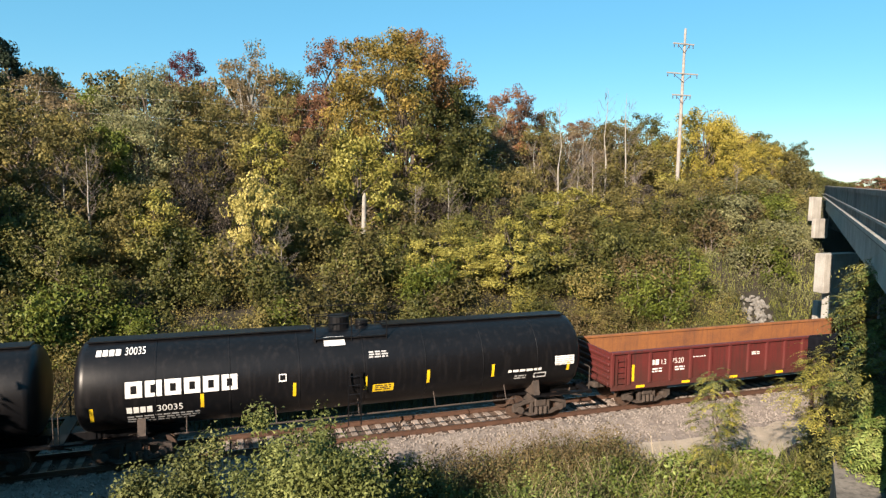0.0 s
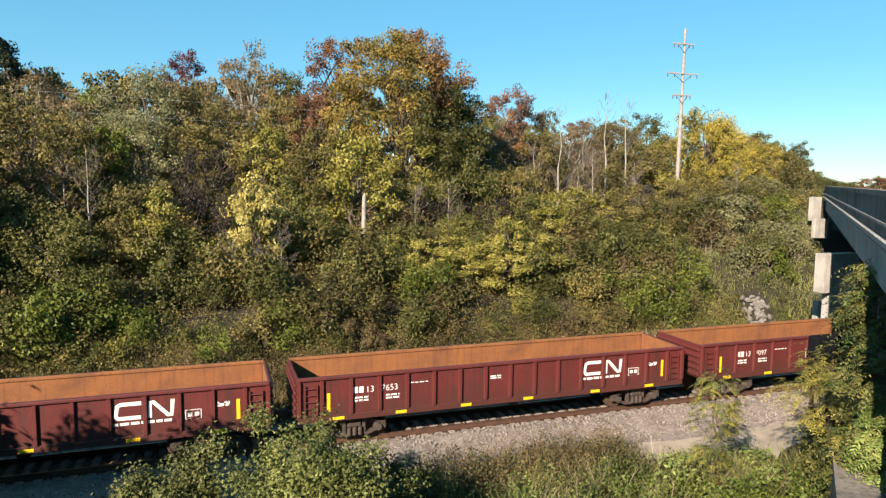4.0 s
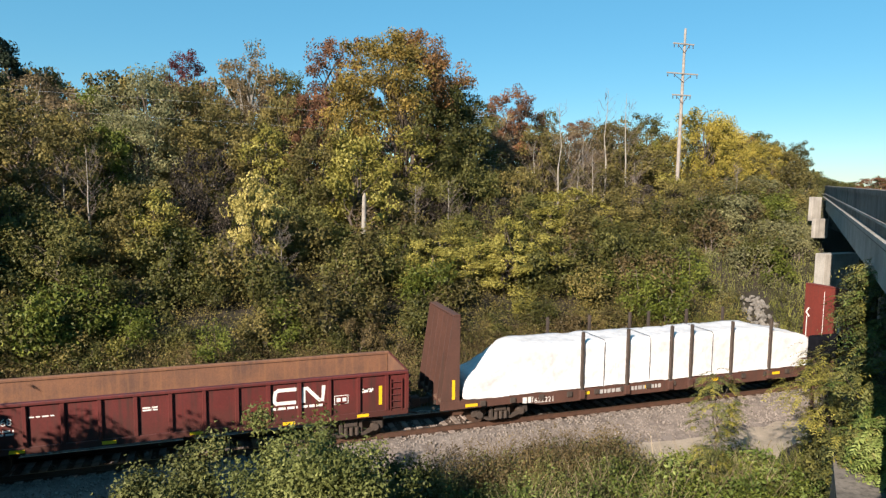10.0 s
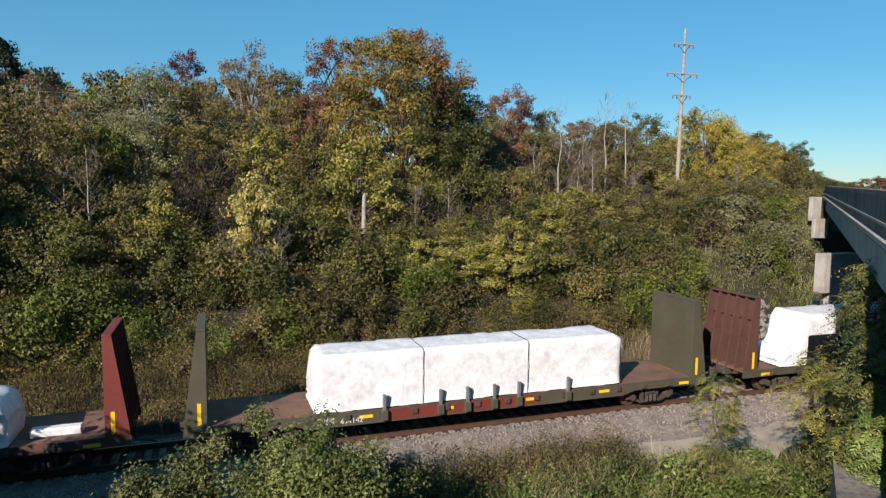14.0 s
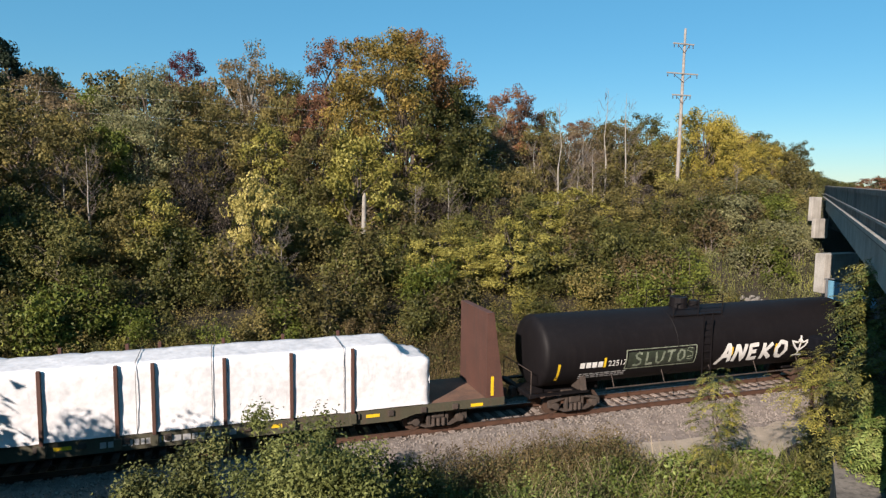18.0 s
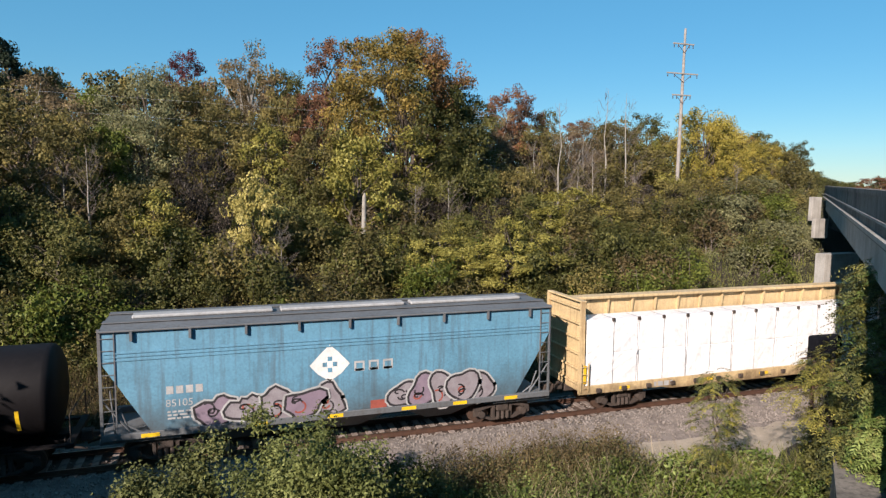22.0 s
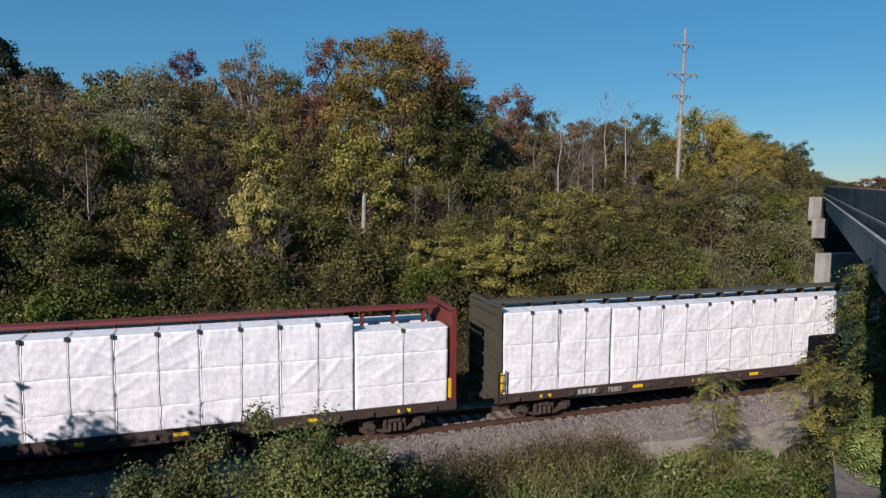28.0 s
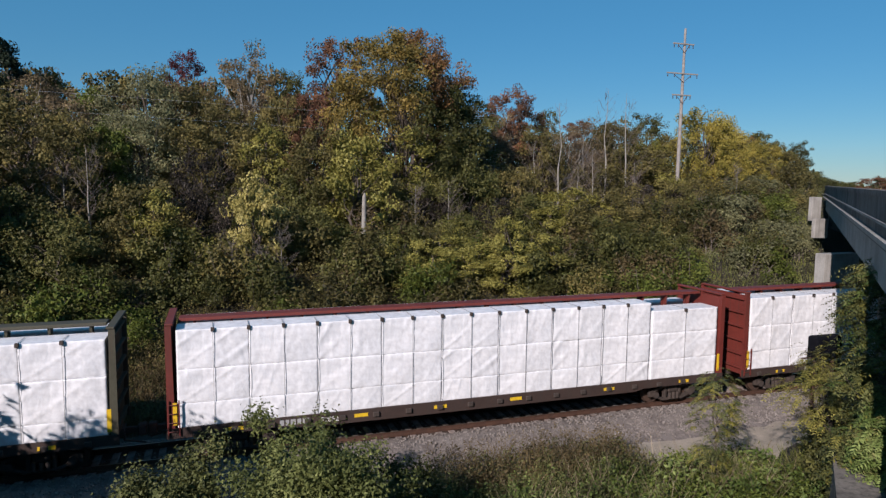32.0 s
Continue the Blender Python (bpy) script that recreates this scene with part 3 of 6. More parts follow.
def plant_trees():
    def pair(label, mat, seed, high, wide, n=2, **kw):
        name = kw.pop("name", "deciduous_tree")
        return [tree(name, label, mat, seed + k, high=high, wide=wide, **kw) for k in range(n)]
    full = dict(clumps=150, each=95, leaf=0.175, spread=0.34, up=0.15, low=0.08)
    kinds = {
        "brown": pair("half-bare deciduous tree with tan and brown leaves", L_TAN, 11, 14, 3.4, bark=M_PALEBARK, **{**full, "each": 80, "leaf": 0.16}),
        "rust": pair("deciduous tree in russet autumn colour", L_RUST, 21, 15, 3.4, **full),
        "olive": pair("olive-green deciduous tree turning brown", L_OLIVE, 31, 10, 3.2, **full),
        "low_olive": pair("low olive-green tree among shrubs", L_OLIVE, 35, 5.5, 3.2, **{**full, "clumps": 80, "leaf": 0.165, "low": 0.0}),
        "green": pair("deciduous tree still in green leaf", L_GREEN, 41, 13, 3.0, **full),
        "bright": pair("yellow-green deciduous tree in full leaf", L_BRIGHT, 51, 10.5, 2.5, n=1, **full),
        "yelol": pair("deciduous tree turning from olive to yellow", L_YGREEN, 61, 9.5, 3.2, second=L_OLIVE, **{**full, "low": 0.05}),
        "yellow": pair("deciduous tree in yellow and green leaf", L_YGOLD, 71, 12, 4.2, n=1, **{**full, "clumps": 240, "low": 0.0, "spread": 0.4}),
        "low_yellow": pair("small tree in pale yellow leaf", L_PALEYEL, 75, 5.5, 2.0, n=2, **{**full, "clumps": 80, "each": 85, "leaf": 0.16, "spread": 0.26, "low": 0.25}),
        "low_ygreen": pair("low tree turning from green to pale yellow", L_YGREEN, 78, 5.5, 2.0, n=3, **{**full, "clumps": 64, "each": 85, "leaf": 0.155, "spread": 0.27, "low": 0.05}),
        "willow": pair("grey-green feathery willow tree", L_WILLOW, 81, 12, 3.4, name="willow_tree", hang=0.8, **{**full, "each": 120, "leaf": 0.15, "spread": 0.42}),
        "dusk": pair("bare-twigged thicket with dark brown leaves", L_DUSK, 88, 5.5, 2.7, name="thicket", **{**full, "clumps": 70, "each": 80, "leaf": 0.14, "low": 0.0}),
        "dark": pair("dark green thicket tree in half shade", L_GREEN, 91, 5.5, 2.7, **{**full, "clumps": 76, "leaf": 0.16, "low": 0.0}),
        "maroon": pair("distant tree in dark red leaf", L_MAROON, 95, 18, 2.6, n=1, **full),
        "far": pair("deciduous tree at the back of the wood", L_BROWN, 97, 10, 3.6, n=2, **{**full, "clumps": 90, "each": 70, "leaf": 0.26, "second": L_OLIVE}),
    }
    size = {"brown": (14, 3.4), "rust": (15, 3.4), "olive": (10, 3.2), "low_olive": (5.5, 3.2), "green": (13, 3), "bright": (10.5, 2.5), "yelol": (9.5, 3.2), "yellow": (12, 4.2), "low_yellow": (5.5, 2), "low_ygreen": (5.5, 2), "willow": (12, 3.4), "dark": (5.5, 2.7), "dusk": (5.5, 2.7), "maroon": (18, 2.6), "far": (10, 3.6)}
    rows = {
        "brown": [(2.2, 42, 13.2, 3.2), (27.5, 43, 13.0, 3.4), (41.5, 46, 11.8, 3.6), (-15.3, 46, 14.1, 3.4), (3.0, 46, 17.4, 3.8), (50.7, 52, 12.0, 3.9), (37.1, 42, 9.9, 4.0), (27.5, 40, 10.5, 3.2), (-20, 40, 13, 3.4), (-11, 36, 12, 3)],
        "rust": [(122, 70, 7.8, 4.2), (70.5, 52, 11.8, 3.0), (34.5, 47, 13.4, 3.2), (12.3, 47, 20.7, 3.5), (31.3, 44, 15.3, 3.5), (52.7, 64, 14.2, 4.5), (20.3, 37, 15.5, 2.8), (8.5, 40, 14.0, 2.6)],
        "olive": [(6.2, 41, 12.8, 3.0), (-1.8, 42, 13.0, 3.2), (46.5, 47, 12.0, 3.8), (33, 40, 10.5, 3.4), (-25, 44, 13.5, 3.6), (45.4, 40, 8.8, 4.8), (-12.7, 30, 10.9, 3.6), (-9.4, 27, 9.5, 2.9), (-2.1, 31, 9.6, 3.3), (-17, 36, 12, 3.7), (0.5, 38, 11.5, 3.2), (-21, 31, 11, 3.5), (62, 46, 8.5, 4)],
        "low_olive": [(24.2, 30, 6.0, 2.9), (36, 33, 6.6, 4.1), (43.1, 30, 5.4, 4.0), (-4.7, 21, 5.4, 2.7), (12.6, 26, 5.2, 2.6), (31.5, 24, 4.6, 3.2), (39, 25, 4.2, 3.2), (-14.5, 25, 6.5, 2.8), (48, 27, 4.2, 3.6), (27.5, 33, 6.5, 3.2), (52, 33, 5, 3.5), (-19, 24, 6.5, 3)],
        "green": [(8.5, 52, 16.4, 2.2), (39, 50, 13.3, 1.9), (54.1, 50, 13.7, 3.4), (85.6, 64, 14, 4.3), (84.3, 56, 9.4, 2.5), (21.6, 34.5, 13.8, 3.9), (150, 110, 10.2, 3.9), (127.4, 90, 9.5, 3.8), (137, 95, 8.2, 3.6), (143.6, 100, 8.3, 4), (174, 120, 7.6, 5), (196, 125, 8.0, 5.5), (88, 58, 11.0, 2.6), (57.2, 45, 13.0, 1.1), (61.3, 46, 13.2, 1.3), (82.6, 57, 11.2, 2.0)],
        "bright": [(-10.7, 42, 12.7, 2.6), (-7.4, 29, 9.3, 2.3)],
        "yelol": [(67.5, 49, 11.5, 3.8), (50.5, 42, 10.5, 3.6), (75.4, 50, 9.2, 3.8), (3.5, 29, 10.1, 2.8), (8.1, 28, 9.5, 3.2), (64.6, 45, 8.2, 3.8), (46, 34, 6.5, 3.4)],
        "yellow": [(53.6, 39, 13.6, 4.4), (60.0, 44, 12.6, 4.0), (74.5, 51, 9.6, 3.6), (66.5, 46, 9.8, 3.4)],
        "low_yellow": [(2.3, 18.2, 6.4, 1.75)],
        "low_ygreen": [(18.4, 16, 5.4, 1.6), (29.5, 27, 4.7, 2.4), (14.5, 18.5, 3.0, 2.2), (16.5, 17, 3.2, 2.2), (-3.6, 20, 5.2, 1.7), (15.4, 16.2, 3.1, 1.7), (13.2, 16.5, 3.0, 1.6), (18.0, 15.5, 3.4, 1.7), (20.6, 17, 3.9, 1.5), (22.2, 16.4, 3.0, 1.6), (12.0, 15.8, 2.6, 1.4), (31.0, 25, 4.6, 2.0), (26.8, 25, 4.6, 1.9), (9.8, 24, 8.2, 2.6), (11.6, 17.5, 3.4, 1.6), (24.8, 22, 3.8, 1.8)],
        "willow": [(-6, 38, 14.4, 3.9), (-5.8, 31, 10.6, 3.2), (59, 37, 5, 4.2)],
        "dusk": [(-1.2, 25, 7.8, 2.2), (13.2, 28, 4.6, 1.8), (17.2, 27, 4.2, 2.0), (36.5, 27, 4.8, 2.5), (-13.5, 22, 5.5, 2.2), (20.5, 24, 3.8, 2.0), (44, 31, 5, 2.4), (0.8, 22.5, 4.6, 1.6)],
        "dark": [(-8.2, 16.5, 4.6, 2.3), (-6.0, 14.5, 3.6, 2.0), (22.5, 17, 3.4, 2.4), (28.5, 19, 3.8, 2.6), (33.0, 17.5, 3.2, 2.2), (20.7, 28, 6.4, 3.1), (-11.4, 21, 5, 2.2), (6.4, 21, 3.8, 2.5), (-9, 19, 4.2, 2.4), (16.5, 27.5, 6, 3), (-16, 20, 4.5, 2.4), (2, 24, 4.6, 2.4), (24, 24, 4.4, 2.6), (6, 26, 5.5, 2.6)],
        "maroon": [(-3.4, 64, 19.9, 2.9)],
    }
    rng = random.Random(5)
    for kind, list_ in rows.items():
        for k, (x, y, h, w) in enumerate(list_):
            put(kinds[kind][k % len(kinds[kind])], x, y, w / size[kind][1], h / size[kind][0], rng.uniform(0, 360))
    # the wood that closes the view behind
    for k in range(46):
        x = -62 + k * 3.4 + rng.uniform(-1, 1)
        y = rng.uniform(52, 66) if x < 60 else rng.uniform(80, 100)
        h = rng.uniform(14, 16.5) if -30 < x < 22 else rng.uniform(10.5, 13) - 0.05 * max(0, x)
        put(kinds["far"][k % 2], x, y, rng.uniform(1.0, 1.3), h / 10, rng.uniform(0, 360))
    for list_ in kinds.values():
        for p in list_:
            drop(p)
    # pine at the wood's edge
    x, y = -20.9, 58.0
    t = tree("pine_tree", "tall dark pine above the wood", L_DARK, 303, high=19.6, wide=2.6, low=0.35, clumps=80, each=120, leaf=0.3, spread=0.45, up=0.3)
    t.matrix_world = pose(x, y, float(height(x, y)))
    # bare saplings standing out of the thicket
    for k, (x, y, h) in enumerate(((-7.7, 24, 7.2), (33.5, 30, 8.0), (31.2, 29, 6.5), (38.5, 31, 7.2), (-9.5, 25, 5.5), (47.5, 27, 6.0), (29.0, 34, 8.8), (0.8, 17, 3.4), (3.8, 17.5, 3.6), (2.4, 16.5, 3.0), (14.4, 24, 5.0), (17.5, 25, 5.2), (32.1, 34.0, 12.5), (37.1, 34.0, 14.1), (39.9, 34.0, 13.8), (34.7, 34.0, 9.6), (40.8, 24.0, 4.1))):
        b = bare_tree("bare_sapling", "bare pale sapling standing out of the thicket", 400 + k, h)
        b.matrix_world = pose(x, y, float(height(x, y)))


plant_trees()


def big_tree():
    """The maple: gold in the middle, russet on the sunny top, dark olive on the shaded side, where shade is put into
    the leaf colour; each colour a crown of its own.
    """
    x, y = 15.9, 33.0
    rng = np.random.default_rng(7)
    t = thing("maple_tree", "large spreading maple in gold, russet and olive leaf", "tree", at=pose(x, y, float(height(x, y))))
    bm = bmesh.new()
    boughs, n = 72, 590
    f = (np.arange(boughs) + rng.uniform(0, 1, boughs)) / boughs
    turn = np.arange(boughs) * 2.4 + rng.uniform(-0.5, 0.5, boughs)
    rad = 7.3 * np.sqrt(np.maximum(0.05, 1 - np.abs(2 * f - 0.75) ** 2.8 / 1.85)) * rng.uniform(0.55, 0.9, boughs)
    hub = np.stack([rad * np.cos(turn), rad * np.sin(turn), 1.2 + 15.3 * f], -1)
    away = rng.normal(size=(n, 3))
    away /= np.linalg.norm(away, axis=1, keepdims=True)
    away[:, 2] = away[:, 2] * 0.7 + 0.15
    cl = hub[np.arange(n) % boughs] + away * 1.75 * rng.uniform(0.5, 1.25, (n, 1))
    cl[:, 2] = np.maximum(cl[:, 2], 0.6)
    # open gaps at the foot, where the bare limbs show
    cl = cl[~((cl[:, 2] < 4.5) & (np.abs(cl[:, 0] - 1.2) < 1.8) & (cl[:, 1] < 1.5))]
    for base, tip in (((0, 0, -0.4), (0.3, 0, 12)), ((0.1, 0, 1.0), (-2.4, -0.8, 12)), ((0, 0, 1.5), (2.8, -0.6, 11)), ((0.2, 0, 3), (1.0, -2.4, 9.5))):
        limb(bm, base, tip, 0.3, 0.07, rng, 5, 8, 0.02)
    for c in cl[::4]:
        z = c[2] * 0.6
        limb(bm, (c[0] * 0.2, c[1] * 0.2, z), c, 0.07, 0.015, rng, 3, 5)
    part("trunk", bm, M_BARK, t)
    side = cl[:, 0] * 0.945 - cl[:, 1] * 0.326 + rng.normal(0, 0.9, len(cl))
    top = cl[:, 2] + rng.normal(0, 1.2, len(cl))
    kind = np.where(top < 8.5, 3, 0)
    kind = np.where(side > 2.4, 2, kind)
    kind = np.where((top > 12.6) & (cl[:, 0] > 0.2), 1, kind)
    for k, mat, label in ((0, L_GOLD, "gold leaves"), (1, L_RUSSET, "orange-russet leaves"), (2, L_GREEN, "olive-green leaves, darkened for the shaded side"), (3, L_YGREEN, "yellow-green leaves")):
        pts, face = [], []
        for c in cl[kind == k]:
            ball = rng.normal(size=(150, 3))
            ball *= np.minimum(1, 1.8 / np.linalg.norm(ball, axis=1, keepdims=True))
            ball[:, 2] *= 0.75
            pts.append(c + ball * 0.5 * rng.uniform(0.7, 1.25))
            face.append(ball)
        part("crown", quads_mesh("crown", leaf_quads(rng, np.concatenate(pts), 0.19, 0.15, 0.15, 0, np.concatenate(face), True), mat), None, t, label)


big_tree()


def plant_shrubs():
    rng = random.Random(8)
    kw = dict(high=2.5, wide=1.4, clumps=28, each=80, leaf=0.12, spread=0.2)
    P = {
        "green": [shrub("shrub", "dense green leafy shrub on the bank", L_GREEN, 101 + k, **kw) for k in range(3)],
        "bright": [shrub("shrub", "bright green leafy shrub on the bank", L_BRIGHT, 111 + k, **kw) for k in range(2)],
        "olive": [shrub("shrub", "olive-brown autumn shrub on the bank", L_OLIVE, 121 + k, **kw) for k in range(3)],
        "yellow": [shrub("shrub", "yellowing leafy shrub on the bank", L_YGREEN, 131 + k, **kw) for k in range(2)],
        "willow": [shrub("shrub", "pale grey-green shrub on the slope by the bridge", L_WILLOW, 151 + k, **kw) for k in range(2)],
        "brown": [shrub("shrub", "dry brown shrub with bare twigs", L_BROWN, 141 + k, **{**kw, "each": 62, "leaf": 0.13}) for k in range(2)],
    }
    mix = ["green"] * 10 + ["bright"] * 2 + ["olive"] * 8 + ["yellow"] * 1 + ["brown"] * 5
    for k in range(320):
        y = 9.4 + 18 * (k % 107) / 107 + rng.uniform(-0.7, 0.7)
        x = -17 - y * 0.25 + rng.random() * (62 + y * 1.2)
        if (abs(x - 35.6 - (y - 11.5) * 0.7) < 3.3 and y < 16) or (27.5 < x < 41 and y < 12.3):
            continue
        if x > bridge_x(y) - 1.5 or (y < 11 and 26 < x < 42):
            continue
        if x < 9 and rng.random() < 0.2:
            continue
        kd = rng.choice(mix)
        if x < 7 and rng.random() < 0.6:
            kd = rng.choice(("green", "green", "green", "bright", "yellow"))
        if x > 38 and rng.random() < 0.6:
            kd = rng.choice(("willow", "willow", "bright"))
        if y < 10 and rng.random() < 0.5:
            kd = "brown"
        s = rng.uniform(0.6, 1.0) if y < 11.5 else rng.uniform(0.85, 1.75)
        put(P[kd][k % len(P[kd])], x, y, s, s * rng.uniform(0.75, 1.15), rng.uniform(0, 360))
    for x, y, s in ((27.5, 11.2, 1.5), (26.2, 12.4, 1.3), (-0.2, 10.2, 1.0), (3.2, 11.8, 1.1), (-6.2, 13.5, 1.4), (40.5, 15.5, 1.3)):
        put(P["bright"][0], x, y, s, s, x * 40)
    for list_ in P.values():
        for p in list_:
            drop(p)


plant_shrubs()


def far_woods():
    """Low woods along the horizon, past the bridge and round the place."""
    rng = np.random.default_rng(77)
    n = 30000
    a = rng.uniform(0, math.tau, n)
    a[: n * 3 // 4] = rng.uniform(radians(-25), radians(75), n * 3 // 4)
    r = rng.uniform(230, 320, n)
    bump_ = 0.55 + 0.45 * np.sin(a * 37) * np.sin(a * 91 + 1) + 0.25 * np.sin(a * 211)
    z = 4 + rng.uniform(0, 1, n) ** 0.6 * 10.5 * np.clip(bump_, 0.35, 1.2)
    c = np.stack([r * np.sin(a), r * np.cos(a), z], -1)
    me = quads_mesh("far_woods", leaf_quads(rng, c, 1.9, 1.5, 0.2), L_GREEN)
    tagged(new("far_woods", me), "low autumn woods along the horizon", "woods", kind="stuff")
    sign = thing("road_sign", "yellow diamond warning sign on a post", "sign", at=pose(79.5, 36.9, float(height(79.5, 36.9))))
    top = 8.75 - float(height(79.5, 36.9))
    bm = bmesh.new()
    tube(bm, (0, 0, -0.3), (0, 0, top), 0.05, seg=8)
    part("post", bm, M_RAIL, sign)
    bm = bmesh.new()
    prism(bm, [(-0.6, top), (0, top - 0.6), (0.6, top), (0, top + 0.6)], -0.09, -0.06)
    part("sign_plate", bm, M_SIGN, sign, "yellow diamond plate")


far_woods()


def blades(name, label, mat, area, count, tall, seed, lean=0.25, wide=0.012, where=None):
    """Grass or weeds as one object of blades over a stretch of ground."""
    rng = np.random.default_rng(seed)
    x = rng.uniform(area[0], area[1], count)
    y = rng.uniform(area[2], area[3], count)
    if where is not None:
        k = where(x, y, rng)
        x, y = x[k], y[k]
    n = len(x)
    z = height(x, y) - 0.03
    h = tall * rng.uniform(0.35, 1.2, n)
    a = rng.uniform(0, math.tau, n)
    dx, dy = np.cos(a), np.sin(a)
    b = rng.uniform(0, math.tau, n)
    ox, oy = np.cos(b) * lean * h, np.sin(b) * lean * h
    p = np.stack([x, y, z], -1)
    s = np.stack([dx, dy, 0 * dx], -1) * (wide * rng.uniform(0.6, 1.5, n))[:, None]
    top = p + np.stack([ox, oy, h], -1)
    me = quads_mesh(name, np.stack([p - s, p + s, top + s * 0.35, top - s * 0.35], 1), mat)
    return tagged(new(name, me), label, "grass", kind="stuff")


def leafy_weeds(name, label, mat, area, plants, tall, seed, leaves=60, leaf=0.07, where=None, spread=0.14):
    rng = np.random.default_rng(seed)
    x = rng.uniform(area[0], area[1], plants)
    y = rng.uniform(area[2], area[3], plants)
    if where is not None:
        k = where(x, y, rng)
        x, y = x[k], y[k]
    n = len(x)
    h = tall * rng.uniform(0.5, 1.2, n)
    f = rng.uniform(0.1, 1, (n, leaves)) ** 0.7
    c = np.stack([x[:, None] + rng.normal(0, spread, (n, leaves)), y[:, None] + rng.normal(0, spread, (n, leaves)), height(x, y)[:, None] + f * h[:, None]], -1).reshape(-1, 3)
    me = quads_mesh(name, leaf_quads(rng, c, leaf, leaf * 0.5, 0.4), mat)
    return tagged(new(name, me), label, "weeds", kind="stuff")


def plant_ground():
    ok = lambda x, y, rng: (x < bridge_x(y) - 0.5) & ((np.abs(x - 33.2 - (y - 8.0) * 0.69) > 1.3) | (y > 14.5) | (y < 8))
    blades("dry_weeds", "dry brown weeds and grass along the foot of the bank", L_BROWN, (-26, 24, 4.0, 11), 30000, 0.8, 1, 0.35, 0.014, ok)
    leafy_weeds("dry_weed_leaves", "withered brown weed leaves at the bank's foot", L_BROWN, (-26, 27, 4.8, 12), 2600, 1.0, 2, 46, 0.085, ok, 0.22)
    leafy_weeds("low_green_weeds", "low green weeds among the dry ones", L_GREEN, (-26, 40, 5.2, 13.5), 2000, 0.9, 22, 46, 0.1, ok, 0.25)
    leafy_weeds("bank_undergrowth", "olive undergrowth between the shrubs of the bank", L_OLIVE, (-24, 36, 9.5, 22), 3200, 1.1, 23, 40, 0.11, ok, 0.3)
    blades("bank_grass", "green and straw grass over the far bank", L_GRASS, (23, 62, 4.5, 40), 34000, 0.55, 3, 0.4, 0.022, ok)
    leafy_weeds("bank_weeds", "low green weeds over the slope by the bridge", L_WILLOW, (33, 66, 12, 42), 1900, 1.2, 9, 40, 0.13, ok, 0.35)
    blades("straw_grass", "pale straw grass clump beside the track", L_STRAW, (20, 30, 4.8, 8.5), 6000, 1.3, 4, 0.3, 0.016, ok)
    # camera's side
    blades("foreground_grass", "grass and weeds on the near bank", L_GRASS, (2, 22, -12, -5.9), 9000, 0.75, 5, 0.6, 0.014, ok)
    leafy_weeds("foreground_weeds", "leafy green weeds on the near bank", L_WEED, (11, 17.6, -10.5, -6.5), 260, 1.1, 6, 60, 0.18, ok, 0.25)
    leafy_weeds("pale_weeds", "yellowing leafy weeds on the near bank", L_BRIGHT, (11, 17.6, -10.5, -6.4), 300, 1.15, 26, 70, 0.12, ok, 0.2)
    leafy_weeds("dark_weeds", "dark green broad-leaved weeds on the near bank", L_GREEN, (10.0, 17.6, -10.5, -6.5), 420, 0.8, 16, 60, 0.15, ok, 0.26)
    leafy_weeds("yellow_weeds", "yellow-green goldenrod on the near bank", L_LEAFY, (5.0, 13.0, -9.5, -5.9), 260, 1.15, 10, 130, 0.075, ok, 0.15)
    leafy_weeds("green_weeds", "green leafy weeds among goldenrod", L_WEED, (5.0, 12.5, -9.5, -6.2), 300, 1.0, 17, 80, 0.13, ok, 0.2)
    leafy_weeds("brown_weeds", "tall withered goldenrod beside the gravel", L_BROWN, (6.2, 13.5, -6.6, -4.2), 250, 1.6, 7, 75, 0.085, ok, 0.16)
    leafy_weeds("mixed_weeds", "green shoots among the withered goldenrod", L_LEAFY, (5.4, 13.5, -7.0, -4.4), 300, 1.25, 27, 60, 0.09, ok, 0.15)
    blades("brown_stalks", "dry stalks beside the gravel", L_BROWN, (5.8, 13.6, -6.6, -4.0), 1900, 1.3, 8, 0.45, 0.011, ok)
    blades("tall_grass", "long pale grass blades among the weeds", L_STRAW, (8, 17.6, -9.5, -6.2), 1500, 1.4, 12, 0.6, 0.011, ok)


plant_ground()


